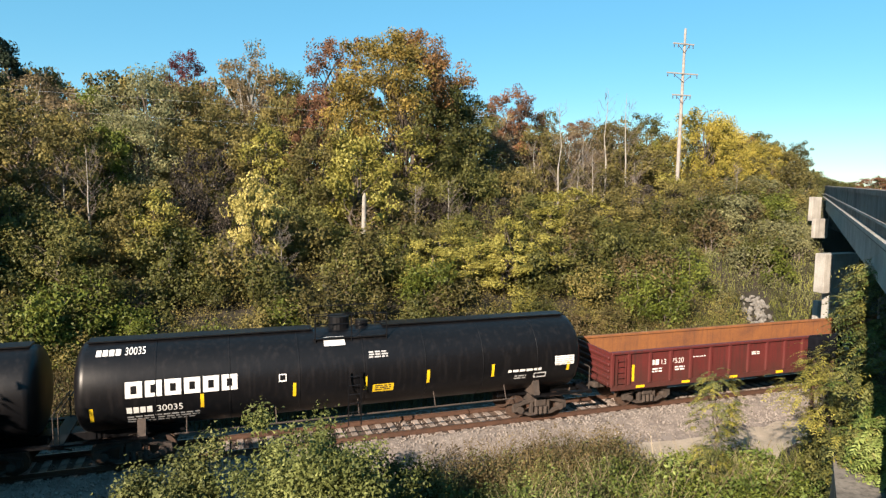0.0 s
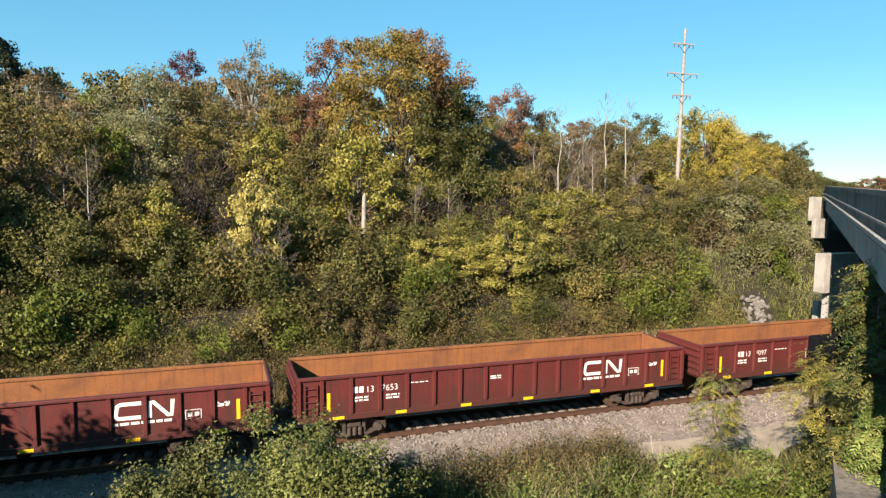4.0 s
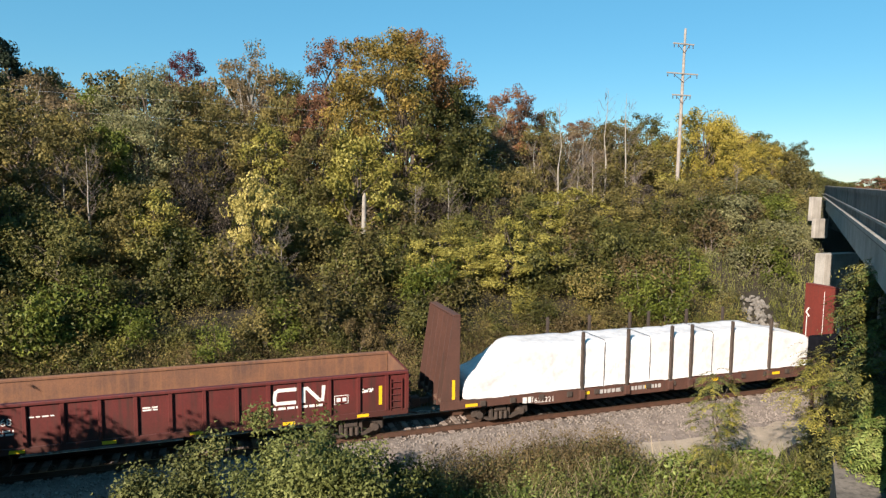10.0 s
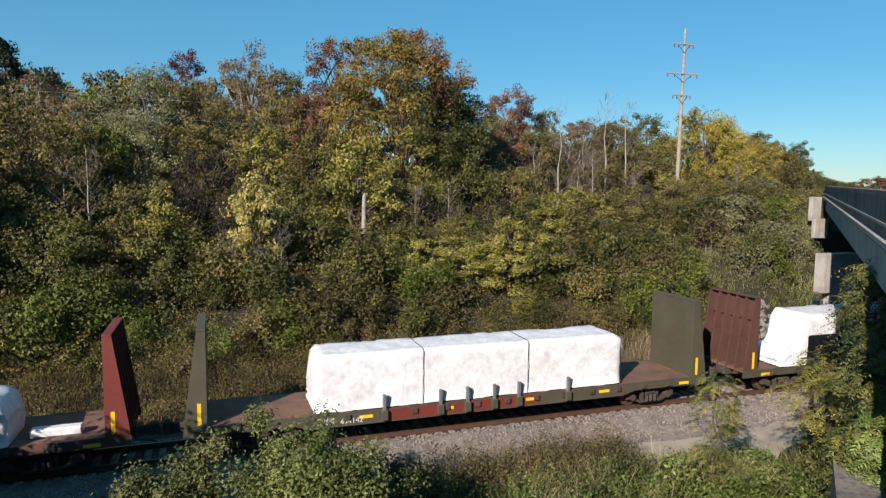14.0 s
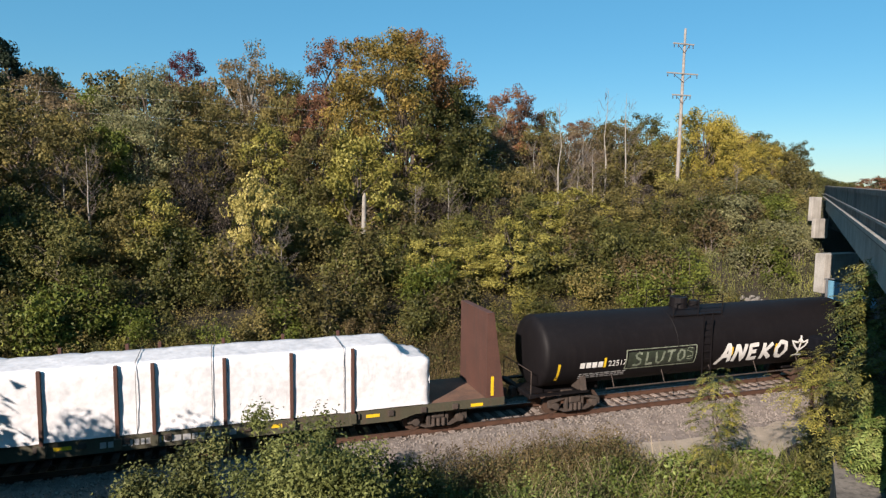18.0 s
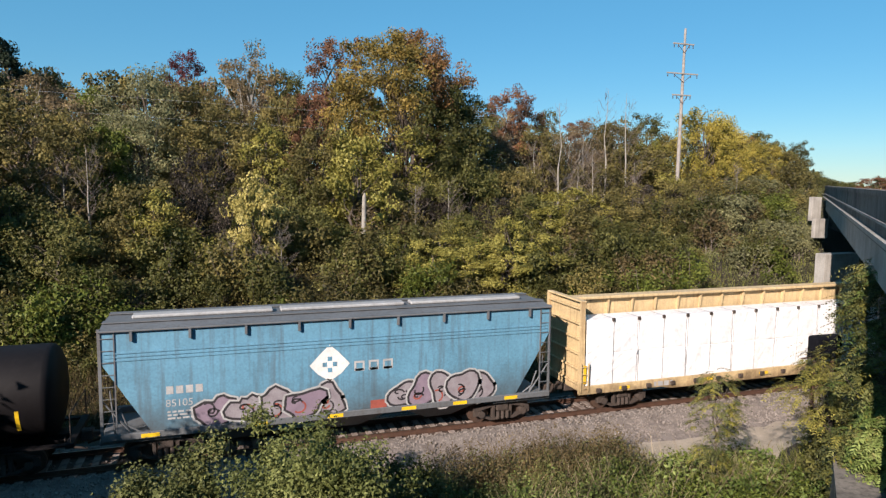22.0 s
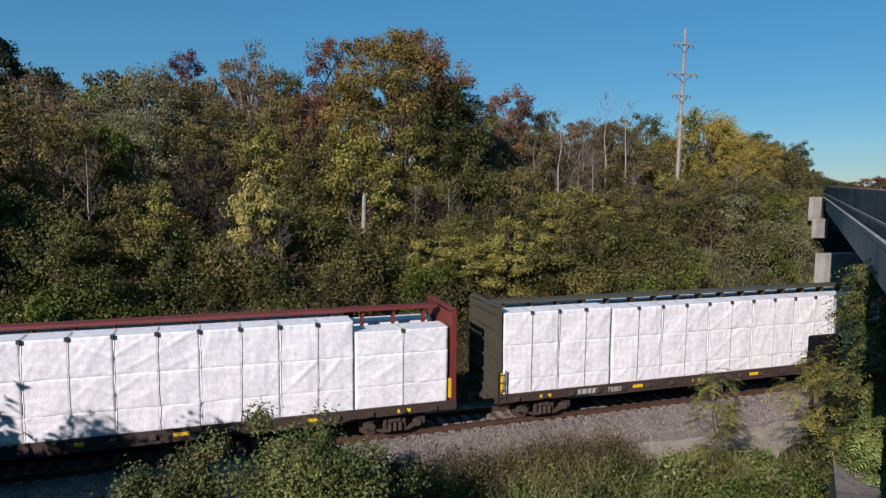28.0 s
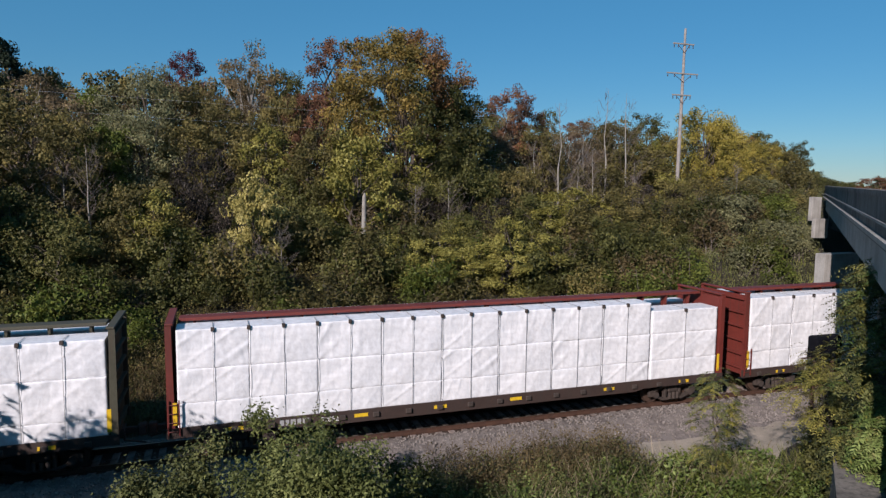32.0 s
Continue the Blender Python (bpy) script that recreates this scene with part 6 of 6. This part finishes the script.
    at = flat_side(-w - 0.008)
    # diamond emblem, blocks for the name, spray paint low on the side
    mark("logo", car, M_WHITE, at, lambda bm, at: bm.faces.new([bm.verts.new(at(*p)) for p in ((7.3, 2.38), (7.72, 2.66), (8.0, 2.98), (7.66, 3.36), (7.3, 3.7), (6.94, 3.36), (6.6, 2.98), (6.88, 2.66))]), "white diamond emblem")

    def dots(bm, at):
        for du, dv in ((-0.18, 0), (0.18, 0), (0, 0.2), (0, -0.2)):
            ribbon(bm, at, [(7.3 + du - 0.08, 2.99 + dv), (7.3 + du + 0.08, 2.99 + dv)], 0.16)
    mark("logo", car, M_BLUE, flat_side(-w - 0.012), dots, "blue dots of the emblem")
    for k in range(3):
        mark("logo", car, M_GREYMARK, at, lambda bm, at: ring_logo(bm, at, 8.2 + k * 0.52, 2.72, 0.3, 0.28, 0.1), "faded white block letter shape")
    digits(car, "85105", at, 1.95, 2.0, 0.34, M_GREYMARK, "faded car number")
    mark("stencil_mark", car, M_GREYMARK, at, lambda bm, at: [quad_mark(bm, at, 1.98 + k * 0.3, 2.2 + k * 0.3, 2.42, 2.68, 1, 1) for k in range(4)])
    bars(car, at, 2.0, 1.85, 3, 1.0, 0.06, 0.05, M_GREYMARK, 31)
    rng = random.Random(9)
    layer = 0
    for u0, u1, step, sharp in ((2.9, 7.6, 0.95, 0.5), (9.5, 12.9, 0.8, 0.0)):
        u = u0
        while u < u1:
            layer += 1
            base = -w - 0.008 - (layer % 5) * 0.008
            ww, hh = rng.uniform(1.0, 1.35), rng.uniform(0.95, 1.25)
            p1, p2 = rng.uniform(0, 6), rng.uniform(0, 6)
            pts = []
            for k in range(22):
                a = math.tau * k / 22
                rr = 1 + 0.16 * math.sin(2 * a + p1) + 0.12 * math.sin(3 * a + p2) + sharp * rng.uniform(-0.3, 0.3)
                pts.append((u + ww / 2 + math.cos(a) * ww / 2 * rr, 1.16 + hh / 2 + math.sin(a) * hh / 2 * rr))
            mark("spray_outline", car, M_GREYMARK, flat_side(base), lambda bm, at: ribbon(bm, at, pts, 0.22, closed=True), "pale spray-painted halo")
            mark("spray_fill", car, rng.choice((M_SILVER, M_LILAC, M_SILVER, M_LILAC, M_SILVER)), flat_side(base - 0.002), lambda bm, at: bm.faces.new([bm.verts.new(at(*p)) for p in pts]), "silver and lilac spray-painted letter shape")
            mark("spray_outline", car, M_INK, flat_side(base - 0.004), lambda bm, at: ribbon(bm, at, pts, 0.085, closed=True), "black spray-painted outline")
            for k in range(3):
                a, b, q = u + ww * rng.uniform(0.25, 0.5), 1.25 + hh * rng.uniform(0.15, 0.55), rng.uniform(0, 6)
                curl = [(a + 0.24 * math.cos(q + j * 0.5) * (1 - j / 14), b + 0.2 * math.sin(q + j * 0.5) * (1 - j / 14) + j * 0.02) for j in range(9)]
                mark("spray_stroke", car, rng.choice((M_INK, M_INK, M_INK, M_PINK)), flat_side(base - 0.006), lambda bm, at: ribbon(bm, at, curl, 0.06), "curled spray-painted stroke")
            u += step * rng.uniform(0.85, 1.1)
    mark("spray_fill", car, M_PINK, flat_side(-w - 0.01), lambda bm, at: quad_mark(bm, at, 8.75, 9.35, 1.14, 1.55), "red spray-painted patch")
    reflectors(car, flat_side(-w - 0.064), (1.2, 4.6, 7.2, 9.9, 11.9, 14.0), bot - 0.18, 0.55, 0.13)
    moving.append((car, 94.3))


build_hopper()


# ---- wrapped loads on bulkhead flat cars ----
def wrapped_load(name, label, x0, outline, half=1.3, z0=1.22, straps=(), seed=0, crumple=0.035, far=0.7):
    """A load under plastic: outline gives (x, top) along the car."""
    t = thing(name, label, "lumber load", "wrapped lumber loads")
    rng = np.random.default_rng(seed)
    xs = np.arange(outline[0][0], outline[-1][0] + 0.01, 0.16)
    tops = np.interp(xs, [p[0] for p in outline], [p[1] for p in outline])
    bm = bmesh.new()
    rings = []
    for i, (x, tp) in enumerate(zip(xs, tops)):
        h = half - 0.10 * (i in (0, len(xs) - 1))
        g = far
        c = min(0.09, (tp - z0) * 0.3)
        ny, nz = 8, 9
        pts = [(-h, z0 + (tp - c - z0) * k / nz) for k in range(nz)] + [(-h, tp - c)] + [(-h + c + (h + g - 2 * c) * k / ny, tp) for k in range(ny + 1)] + [(g, tp - c)] + [(g, tp - c - (tp - c - z0) * (k + 1) / nz) for k in range(nz)]
        ring = []
        for y, z in pts:
            q = noise.noise(Vector((x * 1.1, y * 1.6 + seed * 7, z * 1.6))) + 0.6 * noise.noise(Vector((x * 3.1 + z * 2.0, y * 2.5 + seed, z * 1.2))) - 1.5 * max(0, 1 - 9 * abs(noise.noise(Vector((x * 0.7 - z * 1.1, y * 0.9, z * 0.5 + seed)))))
            ring.append(bm.verts.new((x + 0.02 * rng.normal(), y + q * crumple * (-1 if y < 0 else 1) - (0.05 if z < z0 + 0.1 and y < 0 else 0), z + q * crumple)))
        rings.append(ring)
    for a, b in zip(rings, rings[1:]):
        for k in range(len(a) - 1):
            bm.faces.new((a[k], b[k], b[k + 1], a[k + 1])).smooth = True
    bm.faces.new(rings[0])
    bm.faces.new(rings[-1][::-1])
    bmesh.ops.recalc_face_normals(bm, faces=bm.faces)
    part("plastic_wrap", bm, M_SHEET, t)
    for x in straps:
        tp = float(np.interp(x, [p[0] for p in outline], [p[1] for p in outline]))
        bm = bmesh.new()
        e = half + 0.045
        for a, b in (((-e, z0), (-e, tp - 0.05)), ((-e, tp - 0.05), (-e + 0.1, tp + 0.045)), ((-e + 0.1, tp + 0.045), (far - 0.05, tp + 0.045)), ((far - 0.05, tp + 0.045), (far + 0.045, tp - 0.05)), ((far + 0.045, tp - 0.05), (far + 0.045, z0))):
            tube(bm, (x, *a), (x, *b), 0.012, seg=4)
        part("strap", bm, M_STRAP, t)
    moving.append((t, x0))


def bulkhead(car, x, s, paint, height_=4.42, foot=0.76, head=0.28, marks=False):
    """The end wall of a flat car, upright inside and braced outside: s is +1 at the car's start, -1 at its end."""
    f = lambda a: x + s * a
    for y in (-1.43, 1.37):
        bm = bmesh.new()
        prism(bm, [(f(0), 0.85), (f(foot), 0.85), (f(foot), height_), (f(foot - head), height_), (f(0.06), 1.5)], y, y + 0.06)
        part("bulkhead_cheek", bm, paint, car)
    bm = bmesh.new()
    box(bm, *sorted((f(foot - 0.05), f(foot - 0.002))), -1.365, 1.365, 1.17, height_ - 0.003)
    wall = part("bulkhead_wall", bm, paint, car)
    for k in range(4):
        y = -0.82 + k * 0.547
        bm = bmesh.new()
        prism(bm, [(f(0.04), 0.9), (f(foot - 0.055), 0.9), (f(foot - 0.055), height_ - 0.02), (f(foot - head + 0.02), height_ - 0.02), (f(0.1), 1.5)], y - 0.035, y + 0.035)
        part("bulkhead_rib", bm, paint, wall)
    for z in (1.5, 2.5, 3.4):
        bm = bmesh.new()
        box(bm, *sorted((f(foot - 0.16), f(foot - 0.058))), -1.36, 1.36, z, z + 0.09)
        part("bulkhead_rib", bm, paint, wall)
    bm = bmesh.new()
    box(bm, *sorted((f(foot - head), f(foot + 0.01))), -1.43, 1.43, height_ + 0.003, height_ + 0.07, 0.01)
    part("bulkhead_cap", bm, paint, wall)
    bm = bmesh.new()
    box(bm, *sorted((f(foot - 0.3), f(foot - 0.18))), -1.438, -1.432, 1.25, 2.0)
    part("reflector_strip", bm, M_REFLECT, car, "yellow reflective strip")
    if marks:
        at = lambda u, v: (f(foot + 0.004), u, v)
        rng = random.Random(17)

        def scrawl(bm, at):
            ribbon(bm, at, [(-0.55, 1.9), (-0.7, 2.3), (-0.45, 2.7), (-0.6, 3.1)], 0.05)
            ribbon(bm, at, [(-0.75, 2.1), (-0.5, 2.2), (-0.7, 2.6), (-0.5, 2.9)], 0.04)
            ribbon(bm, at, [(1.25, 1.3), (1.25, 2.8)], 0.05)
            ribbon(bm, at, [(1.1, 2.8), (1.3, 3.0), (1.15, 3.25)], 0.09)
            ribbon(bm, at, [(0.3, 1.3), (0.3, 4.2)], 0.03)
        mark("scrawl", car, M_WHITE, at, scrawl, "white scrawled spray-paint lines")


def flat_car(x0, length, label, paint, ends, deck, stakes, stake_top, stake_mat, scrawled=False, patches=()):
    car = thing("bulkhead_flat_car", label, "railway car", "bulkhead flat cars")
    bm = bmesh.new()
    box(bm, 0.1, length - 0.1, -1.38, 1.38, 1.06, 1.16)
    d = part("deck", bm, deck, car, "worn timber deck")
    for s in (-1, 1):
        bm = bmesh.new()
        y0, y1 = sorted((s * 1.385, s * 1.44))
        prism(bm, [(0.0, 1.17), (0.0, 0.85), (3.6, 0.85), (4.2, 0.68), (length - 4.2, 0.68), (length - 3.6, 0.85), (length, 0.85), (length, 1.17)], y0, y1)
        part("side_sill", bm, paint, car)
    bulkhead(car, 0.0, 1, ends[0])
    bulkhead(car, length, -1, ends[1], marks=scrawled)
    for x in stakes:
        for s in (-1, 1):
            bm = bmesh.new()
            box(bm, x - 0.06, x + 0.06, *sorted((s * 1.445, s * 1.56)), 0.8, stake_top, 0.012)
            part("stake", bm, stake_mat, car)
            bm = bmesh.new()
            box(bm, x - 0.12, x + 0.12, *sorted((s * 1.442, s * 1.60)), 0.78, 1.14, 0.012)
            part("stake_pocket", bm, paint, car)
    for k in range(int(length / 1.3)):
        bm = bmesh.new()
        x = 1.6 + k * 1.25
        if x < length - 1.4:
            box(bm, x, x + 0.22, -1.52, -1.442, 0.9, 1.1, 0.01)
            part("lashing_winch", bm, M_IRON, car)
    for a, b, m in patches:
        bm = bmesh.new()
        box(bm, a, b, -1.446, -1.442, 0.74, 1.14)
        part("sill_panel", bm, m, car)
    running_gear(car, length, 2.6, z=1.05)
    reflectors(car, flat_side(-1.448), (1.0, 5.9, 9.0, 12.5, 15.8, length - 1.4), 0.90, 0.5, 0.12)
    moving.append((car, x0))
    return car


def build_flats():
    # oxide-red flat with tall stakes
    f = flat_car(7.36, 21.5, "oxide-red bulkhead flat car with tall steel stakes", M_BROWNCAR, (M_BROWNCAR, M_OXIDE), M_DECK, [u - 7.36 for u in (13.35, 15.47, 17.62, 18.65, 20.8, 22.95)], 3.5, M_IRON, scrawled=True)
    digits(f, "622221", flat_side(-1.45), 3.9, 0.78, 0.3)
    bars(f, flat_side(-1.45), 3.4, 1.05, 1, 0.45, 0.24, seed=41)
    bars(f, flat_side(-1.45), 6.8, 1.04, 1, 3.2, 0.16, seed=42, mat=M_GREYMARK)
    wrapped_load("wrapped_lumber", "long lumber load under taut white plastic with a sloping end", 7.36, [(0.95, 1.5), (1.2, 1.95), (1.7, 2.08), (2.4, 2.5), (3.15, 3.0), (3.5, 3.08), (15.5, 3.05), (15.8, 2.9), (16.6, 2.78), (17.5, 2.66), (17.95, 2.45), (18.15, 1.8)], straps=(7.0, 9.2, 12.4), seed=1, half=1.46, far=0.5, crumple=0.028)
    w = thing("lumber_offcut", "torn white plastic end beside the load", "lumber load")
    bm = bmesh.new()
    box(bm, 18.5, 20.0, -0.9, -0.5, 1.165, 1.45, 0.05)
    part("plastic_wrap", bm, M_SHEET, w)
    moving.append((w, 7.36))
    # olive and red flat with low stakes
    g = flat_car(30.4, 21.15, "worn flat car with olive bulkheads and short stakes", M_OLIVECAR, (M_OLIVECAR, M_OLIVECAR), M_DECK, [u - 30.4 for u in (37.21, 39.36, 40.44, 41.54, 42.58, 44.74)], 1.72, M_GREYROOF, patches=((6.9, 13.1, M_OXIDE),))
    digits(g, "654142", flat_side(-1.45), 5.2, 0.78, 0.28)
    bars(g, flat_side(-1.45), 4.2, 1.04, 1, 0.8, 0.24, seed=43, mat=M_GREYMARK)
    wrapped_load("wrapped_lumber", "box-shaped lumber load under smooth white plastic", 30.4, [(4.3, 2.0), (4.36, 2.75), (4.46, 3.1), (4.6, 3.24), (16.7, 3.24), (16.9, 3.1), (17.05, 2.8)], half=1.34, straps=(8.3, 12.6), seed=2, crumple=0.025)
    # brown flat with tall stakes
    h = flat_car(53.6, 21.25, "rust-brown bulkhead flat car with tall stakes and winches", M_OLIVECAR, (M_BROWNCAR, M_BROWNCAR), M_DECK, [u - 53.6 for u in (59.2, 61.33, 62.41, 64.6, 66.78, 68.91)], 3.5, M_BROWNCAR)
    bars(h, flat_side(-1.45), 7.2, 1.03, 1, 4.2, 0.2, seed=44, mat=M_GREYMARK)
    wrapped_load("wrapped_lumber", "lumber load under loose creased white plastic", 53.6, [(2.05, 1.5), (2.5, 1.9), (3.3, 1.95), (3.38, 2.9), (3.55, 3.3), (3.8, 3.5), (16.9, 3.5), (17.1, 3.2), (17.5, 3.0), (18.2, 2.92), (18.35, 2.5)], straps=(8.3, 10.6, 15.0), seed=3, crumple=0.022, half=1.46)


build_flats()


# ---- centre-beam cars ----
def bundle_mesh(w, h, depth, seed):
    """The front and sides of one wrapped bundle, with creases and soft edges."""
    bm = bmesh.new()
    nx, nz = 40, 22
    g = []
    for j in range(nz + 1):
        row = []
        for i in range(nx + 1):
            u, v = i / nx, j / nz
            edge = min(u, 1 - u, v * h / w, (1 - v) * h / w) * w
            bulge = -0.012 * min(1, edge / 0.05)
            lean = (1.5, -1.2, 0.7, -0.5)[seed % 4]
            a, c = u * w, v * h
            slack = 0.35 + 0.9 * abs(noise.noise(Vector((a * 0.7 + seed * 2.3, c * 0.6, 4.0 + seed))))
            fold = 1 - min(1, 6.0 * abs(noise.noise(Vector((a * 0.8 + c * lean, c * 0.3 + seed * 3, 2.0)))))
            fine = 1 - min(1, 5.0 * abs(noise.noise(Vector((a * 1.9 - c * lean * 0.8, c * 0.4 + seed, 7.0)))))
            q = 1.7 * noise.noise(Vector((a * 1.1 + seed * 5.1, c * 0.8, seed))) - slack * (1.6 * fold + 0.8 * fine)
            row.append(bm.verts.new((u * w, bulge + 0.025 + q * 0.021, v * h)))
        g.append(row)
    for j in range(nz):
        for i in range(nx):
            bm.faces.new((g[j][i], g[j][i + 1], g[j + 1][i + 1], g[j + 1][i])).smooth = True
    back = [[bm.verts.new((u * w, depth, v * h)) for u in (0, 1)] for v in (0, 1)]
    loops = [([g[j][0] for j in range(nz + 1)][::-1], back[0][0], back[1][0]), ([g[j][nx] for j in range(nz + 1)], back[1][1], back[0][1]), ([g[nz][i] for i in range(nx + 1)][::-1], back[1][0], back[1][1])]
    for run, a, b in loops:
        bm.faces.new(run + [a, b])
    bmesh.ops.recalc_face_normals(bm, faces=bm.faces)
    me = bpy.data.meshes.new("wrapped_pack")
    bm.to_mesh(me)
    bm.free()
    me.materials.append(M_WRAP)
    return me


def centre_beam(x0, length, label, paint, tiers, sections, seed, web=True, number="", ends=None):
    """sections: (from, to, top) of the load along the car; tiers: heights of the bundle rows from the deck."""
    car = thing("centre_beam_car", label, "railway car", "centre-beam cars")
    top = 4.66
    bm = bmesh.new()
    box(bm, 0.1, length - 0.1, -1.4, 1.4, 1.0, 1.2)
    part("deck", bm, paint, car)
    for s in (-1, 1):
        bm = bmesh.new()
        y0, y1 = sorted((s * 1.405, s * 1.47))
        prism(bm, [(0, 1.24), (0, 0.9), (4.0, 0.9), (4.5, 0.8), (length - 4.5, 0.8), (length - 4.0, 0.9), (length, 0.9), (length, 1.24)], y0, y1)
        part("side_sill", bm, paint if web else M_SILL, car)
    n = int(length / 1.22)
    for k in range(n):
        x = 0.9 + k * (length - 1.8) / (n - 1)
        bm = bmesh.new()
        box(bm, x - 0.11, x + 0.11, -1.56, -1.472, 0.95, 1.12, 0.015)
        part("strap_winch", bm, M_IRON, car)
    for s, xa in ((1, 0.0), (-1, length)):
        bm = bmesh.new()
        box(bm, *sorted((xa + s * 0.17, xa + s * 0.22)), -1.32, 1.32, 1.2, top - 0.1)
        end = part("end_bulkhead", bm, ends or paint, car)
        for y in (-1.45, 1.33):
            bm = bmesh.new()
            prism(bm, [(xa + s * 0.02, 0.92), (xa + s * 0.27, 0.92), (xa + s * 0.21, top - 0.25), (xa + s * 0.21, top), (xa + s * 0.02, top)], y, y + 0.12)
            part("corner_post", bm, paint, end)
        for k in range(6):
            z = 1.25 + k * 0.62
            bm = bmesh.new()
            box(bm, *sorted((xa + s * 0.05, xa + s * 0.167)), -1.32, 1.32, z, z + 0.08, 0.01)
            part("end_rib", bm, ends or paint, end)
        bm = bmesh.new()
        box(bm, *sorted((xa + s * 0.02, xa + s * 0.28)), -1.45, 1.45, top + 0.003, top + 0.08, 0.02)
        part("end_cap", bm, paint, end)
    bm = bmesh.new()
    box(bm, 0.4, length - 0.4, -0.3, 0.3, top - 0.1, top + 0.02, 0.02)
    part("top_chord", bm, paint, car)
    bm = bmesh.new()
    box(bm, 0.36, length - 0.36, -0.03, 0.03, 1.2, top - 0.105 if web else 2.2)
    part("centre_web", bm, paint, car)
    for k in range(n):
        x = 0.9 + k * (length - 1.8) / (n - 1)
        for s in (-1, 1):
            bm = bmesh.new()
            prism(bm, [(s * 0.035, 1.2), (s * 0.3, 1.2), (s * 0.14, 2.4), (s * 0.12, 3.9), (s * 0.2, top - 0.11), (s * 0.035, top - 0.11)], x - 0.04, x + 0.04, "x")
            part("web_post", bm, paint, car)
    ladder(car, 0.06, 0.4, -1.5, 1.0, 2.2, 4, paint)
    running_gear(car, length, 2.3, z=1.0)
    reflectors(car, flat_side(-1.478), (1.9, 6.2, 9.2, 12.3, 16.5, length - 2.3), 0.98, 0.5, 0.13)
    for xx in (0.2, length - 0.34):
        mark("reflector_strip", car, M_REFLECT, flat_side(-1.456), lambda bm, at: quad_mark(bm, at, xx, xx + 0.13, 1.35, 2.1), "yellow reflective strip")
    if number:
        digits(car, number, flat_side(-1.476), 5.0, 0.93, 0.26)
    bars(car, flat_side(-1.476), 3.6, 1.15, 1, 1.0, 0.2, seed=seed, mat=M_GREYMARK)
    moving.append((car, x0))
    # the load: rows of wrapped bundles on both sides
    load = thing("wrapped_lumber_stack", "rows of lumber bundles in creased white plastic wrap", "lumber load", "wrapped lumber loads")
    rng = random.Random(seed)
    far = bmesh.new()
    for a, b, tp in sections:
        cols = max(1, round((b - a) / 2.44))
        w = (b - a) / cols
        zs = [z for z in tiers if z < tp - 0.3] + [tp]
        z0 = 1.21
        for z1 in zs:
            for v in range(8):
                me = bundle_mesh(w - 0.005, z1 - z0 - 0.005, 1.12, seed * 10 + v + int(z1 * 3))
                for c in range(v, cols, 8):
                    o = part("wrapped_pack", me, None, load)
                    o.location = (a + c * w + 0.01, -1.39 + rng.uniform(-0.006, 0.006), z0)
                    o.rotation_euler = (0, 0, rng.uniform(-0.003, 0.003))
            z0 = z1
        box(far, a, b, 0.5, 1.38, 1.22, tp - 0.02, 0.04)
        for j in range(1, 2 * cols):
            x = a + j * w / 2
            if x < b - 0.1:
                bm = bmesh.new()
                box(bm, x - 0.008, x + 0.008, -1.435, -1.425, 1.2, tp, 0.0)
                box(bm, x - 0.011, x + 0.011, -1.435, -0.5, tp + 0.015, tp + 0.025, 0.0)
                st = part("strap", bm, M_GREYMARK, load, "grey lashing cable")
                bm = bmesh.new()
                box(bm, x - 0.06, x + 0.06, -1.455, -1.36, tp - 0.10, tp + 0.04, 0.015)
                part("corner_guard", bm, M_IRON, st)
    part("rear_wrap", far, M_WRAP, load)
    moving.append((load, x0))
    return car


def build_centre_beams():
    k = centre_beam(111.6, 22.3, "cream-yellow centre-beam car with lumber bundles along its sides", M_CREAM, (2.55,), ((0.34, 15.0, 3.93), (15.05, 22.0, 3.4)), 1)
    L = centre_beam(135.1, 22.2, "oxide-red centre-beam car with tall lumber stacks", M_OXIDE, (2.03, 3.18), ((0.34, 18.3, 4.45), (18.35, 21.86, 4.05)), 2, web=False, number="37793")
    M = centre_beam(158.9, 22.3, "olive-green centre-beam car with tall lumber stacks", M_OLIVECAR, (1.8, 3.15), ((0.32, 5.1, 4.42), (5.2, 21.98, 4.35)), 3, web=False, number="733520")
    N = centre_beam(182.6, 22.5, "oxide-red centre-beam car with creased lumber stacks", M_OXIDE, (2.03, 3.18), ((0.34, 18.7, 4.5), (18.75, 22.15, 4.15)), 4, web=False, number="528527")
    O = centre_beam(206.2, 22.4, "oxide-red centre-beam car with white lumber stacks", M_OXIDE, (2.03, 3.18), ((0.34, 22.05, 4.45),), 5, web=False)


build_centre_beams()


def motions():
    for t, x0 in moving:
        walk(t, [(s, pose(x0 - w, 0, 0)) for s, w in zip(TIMES, WAY)])


motions()
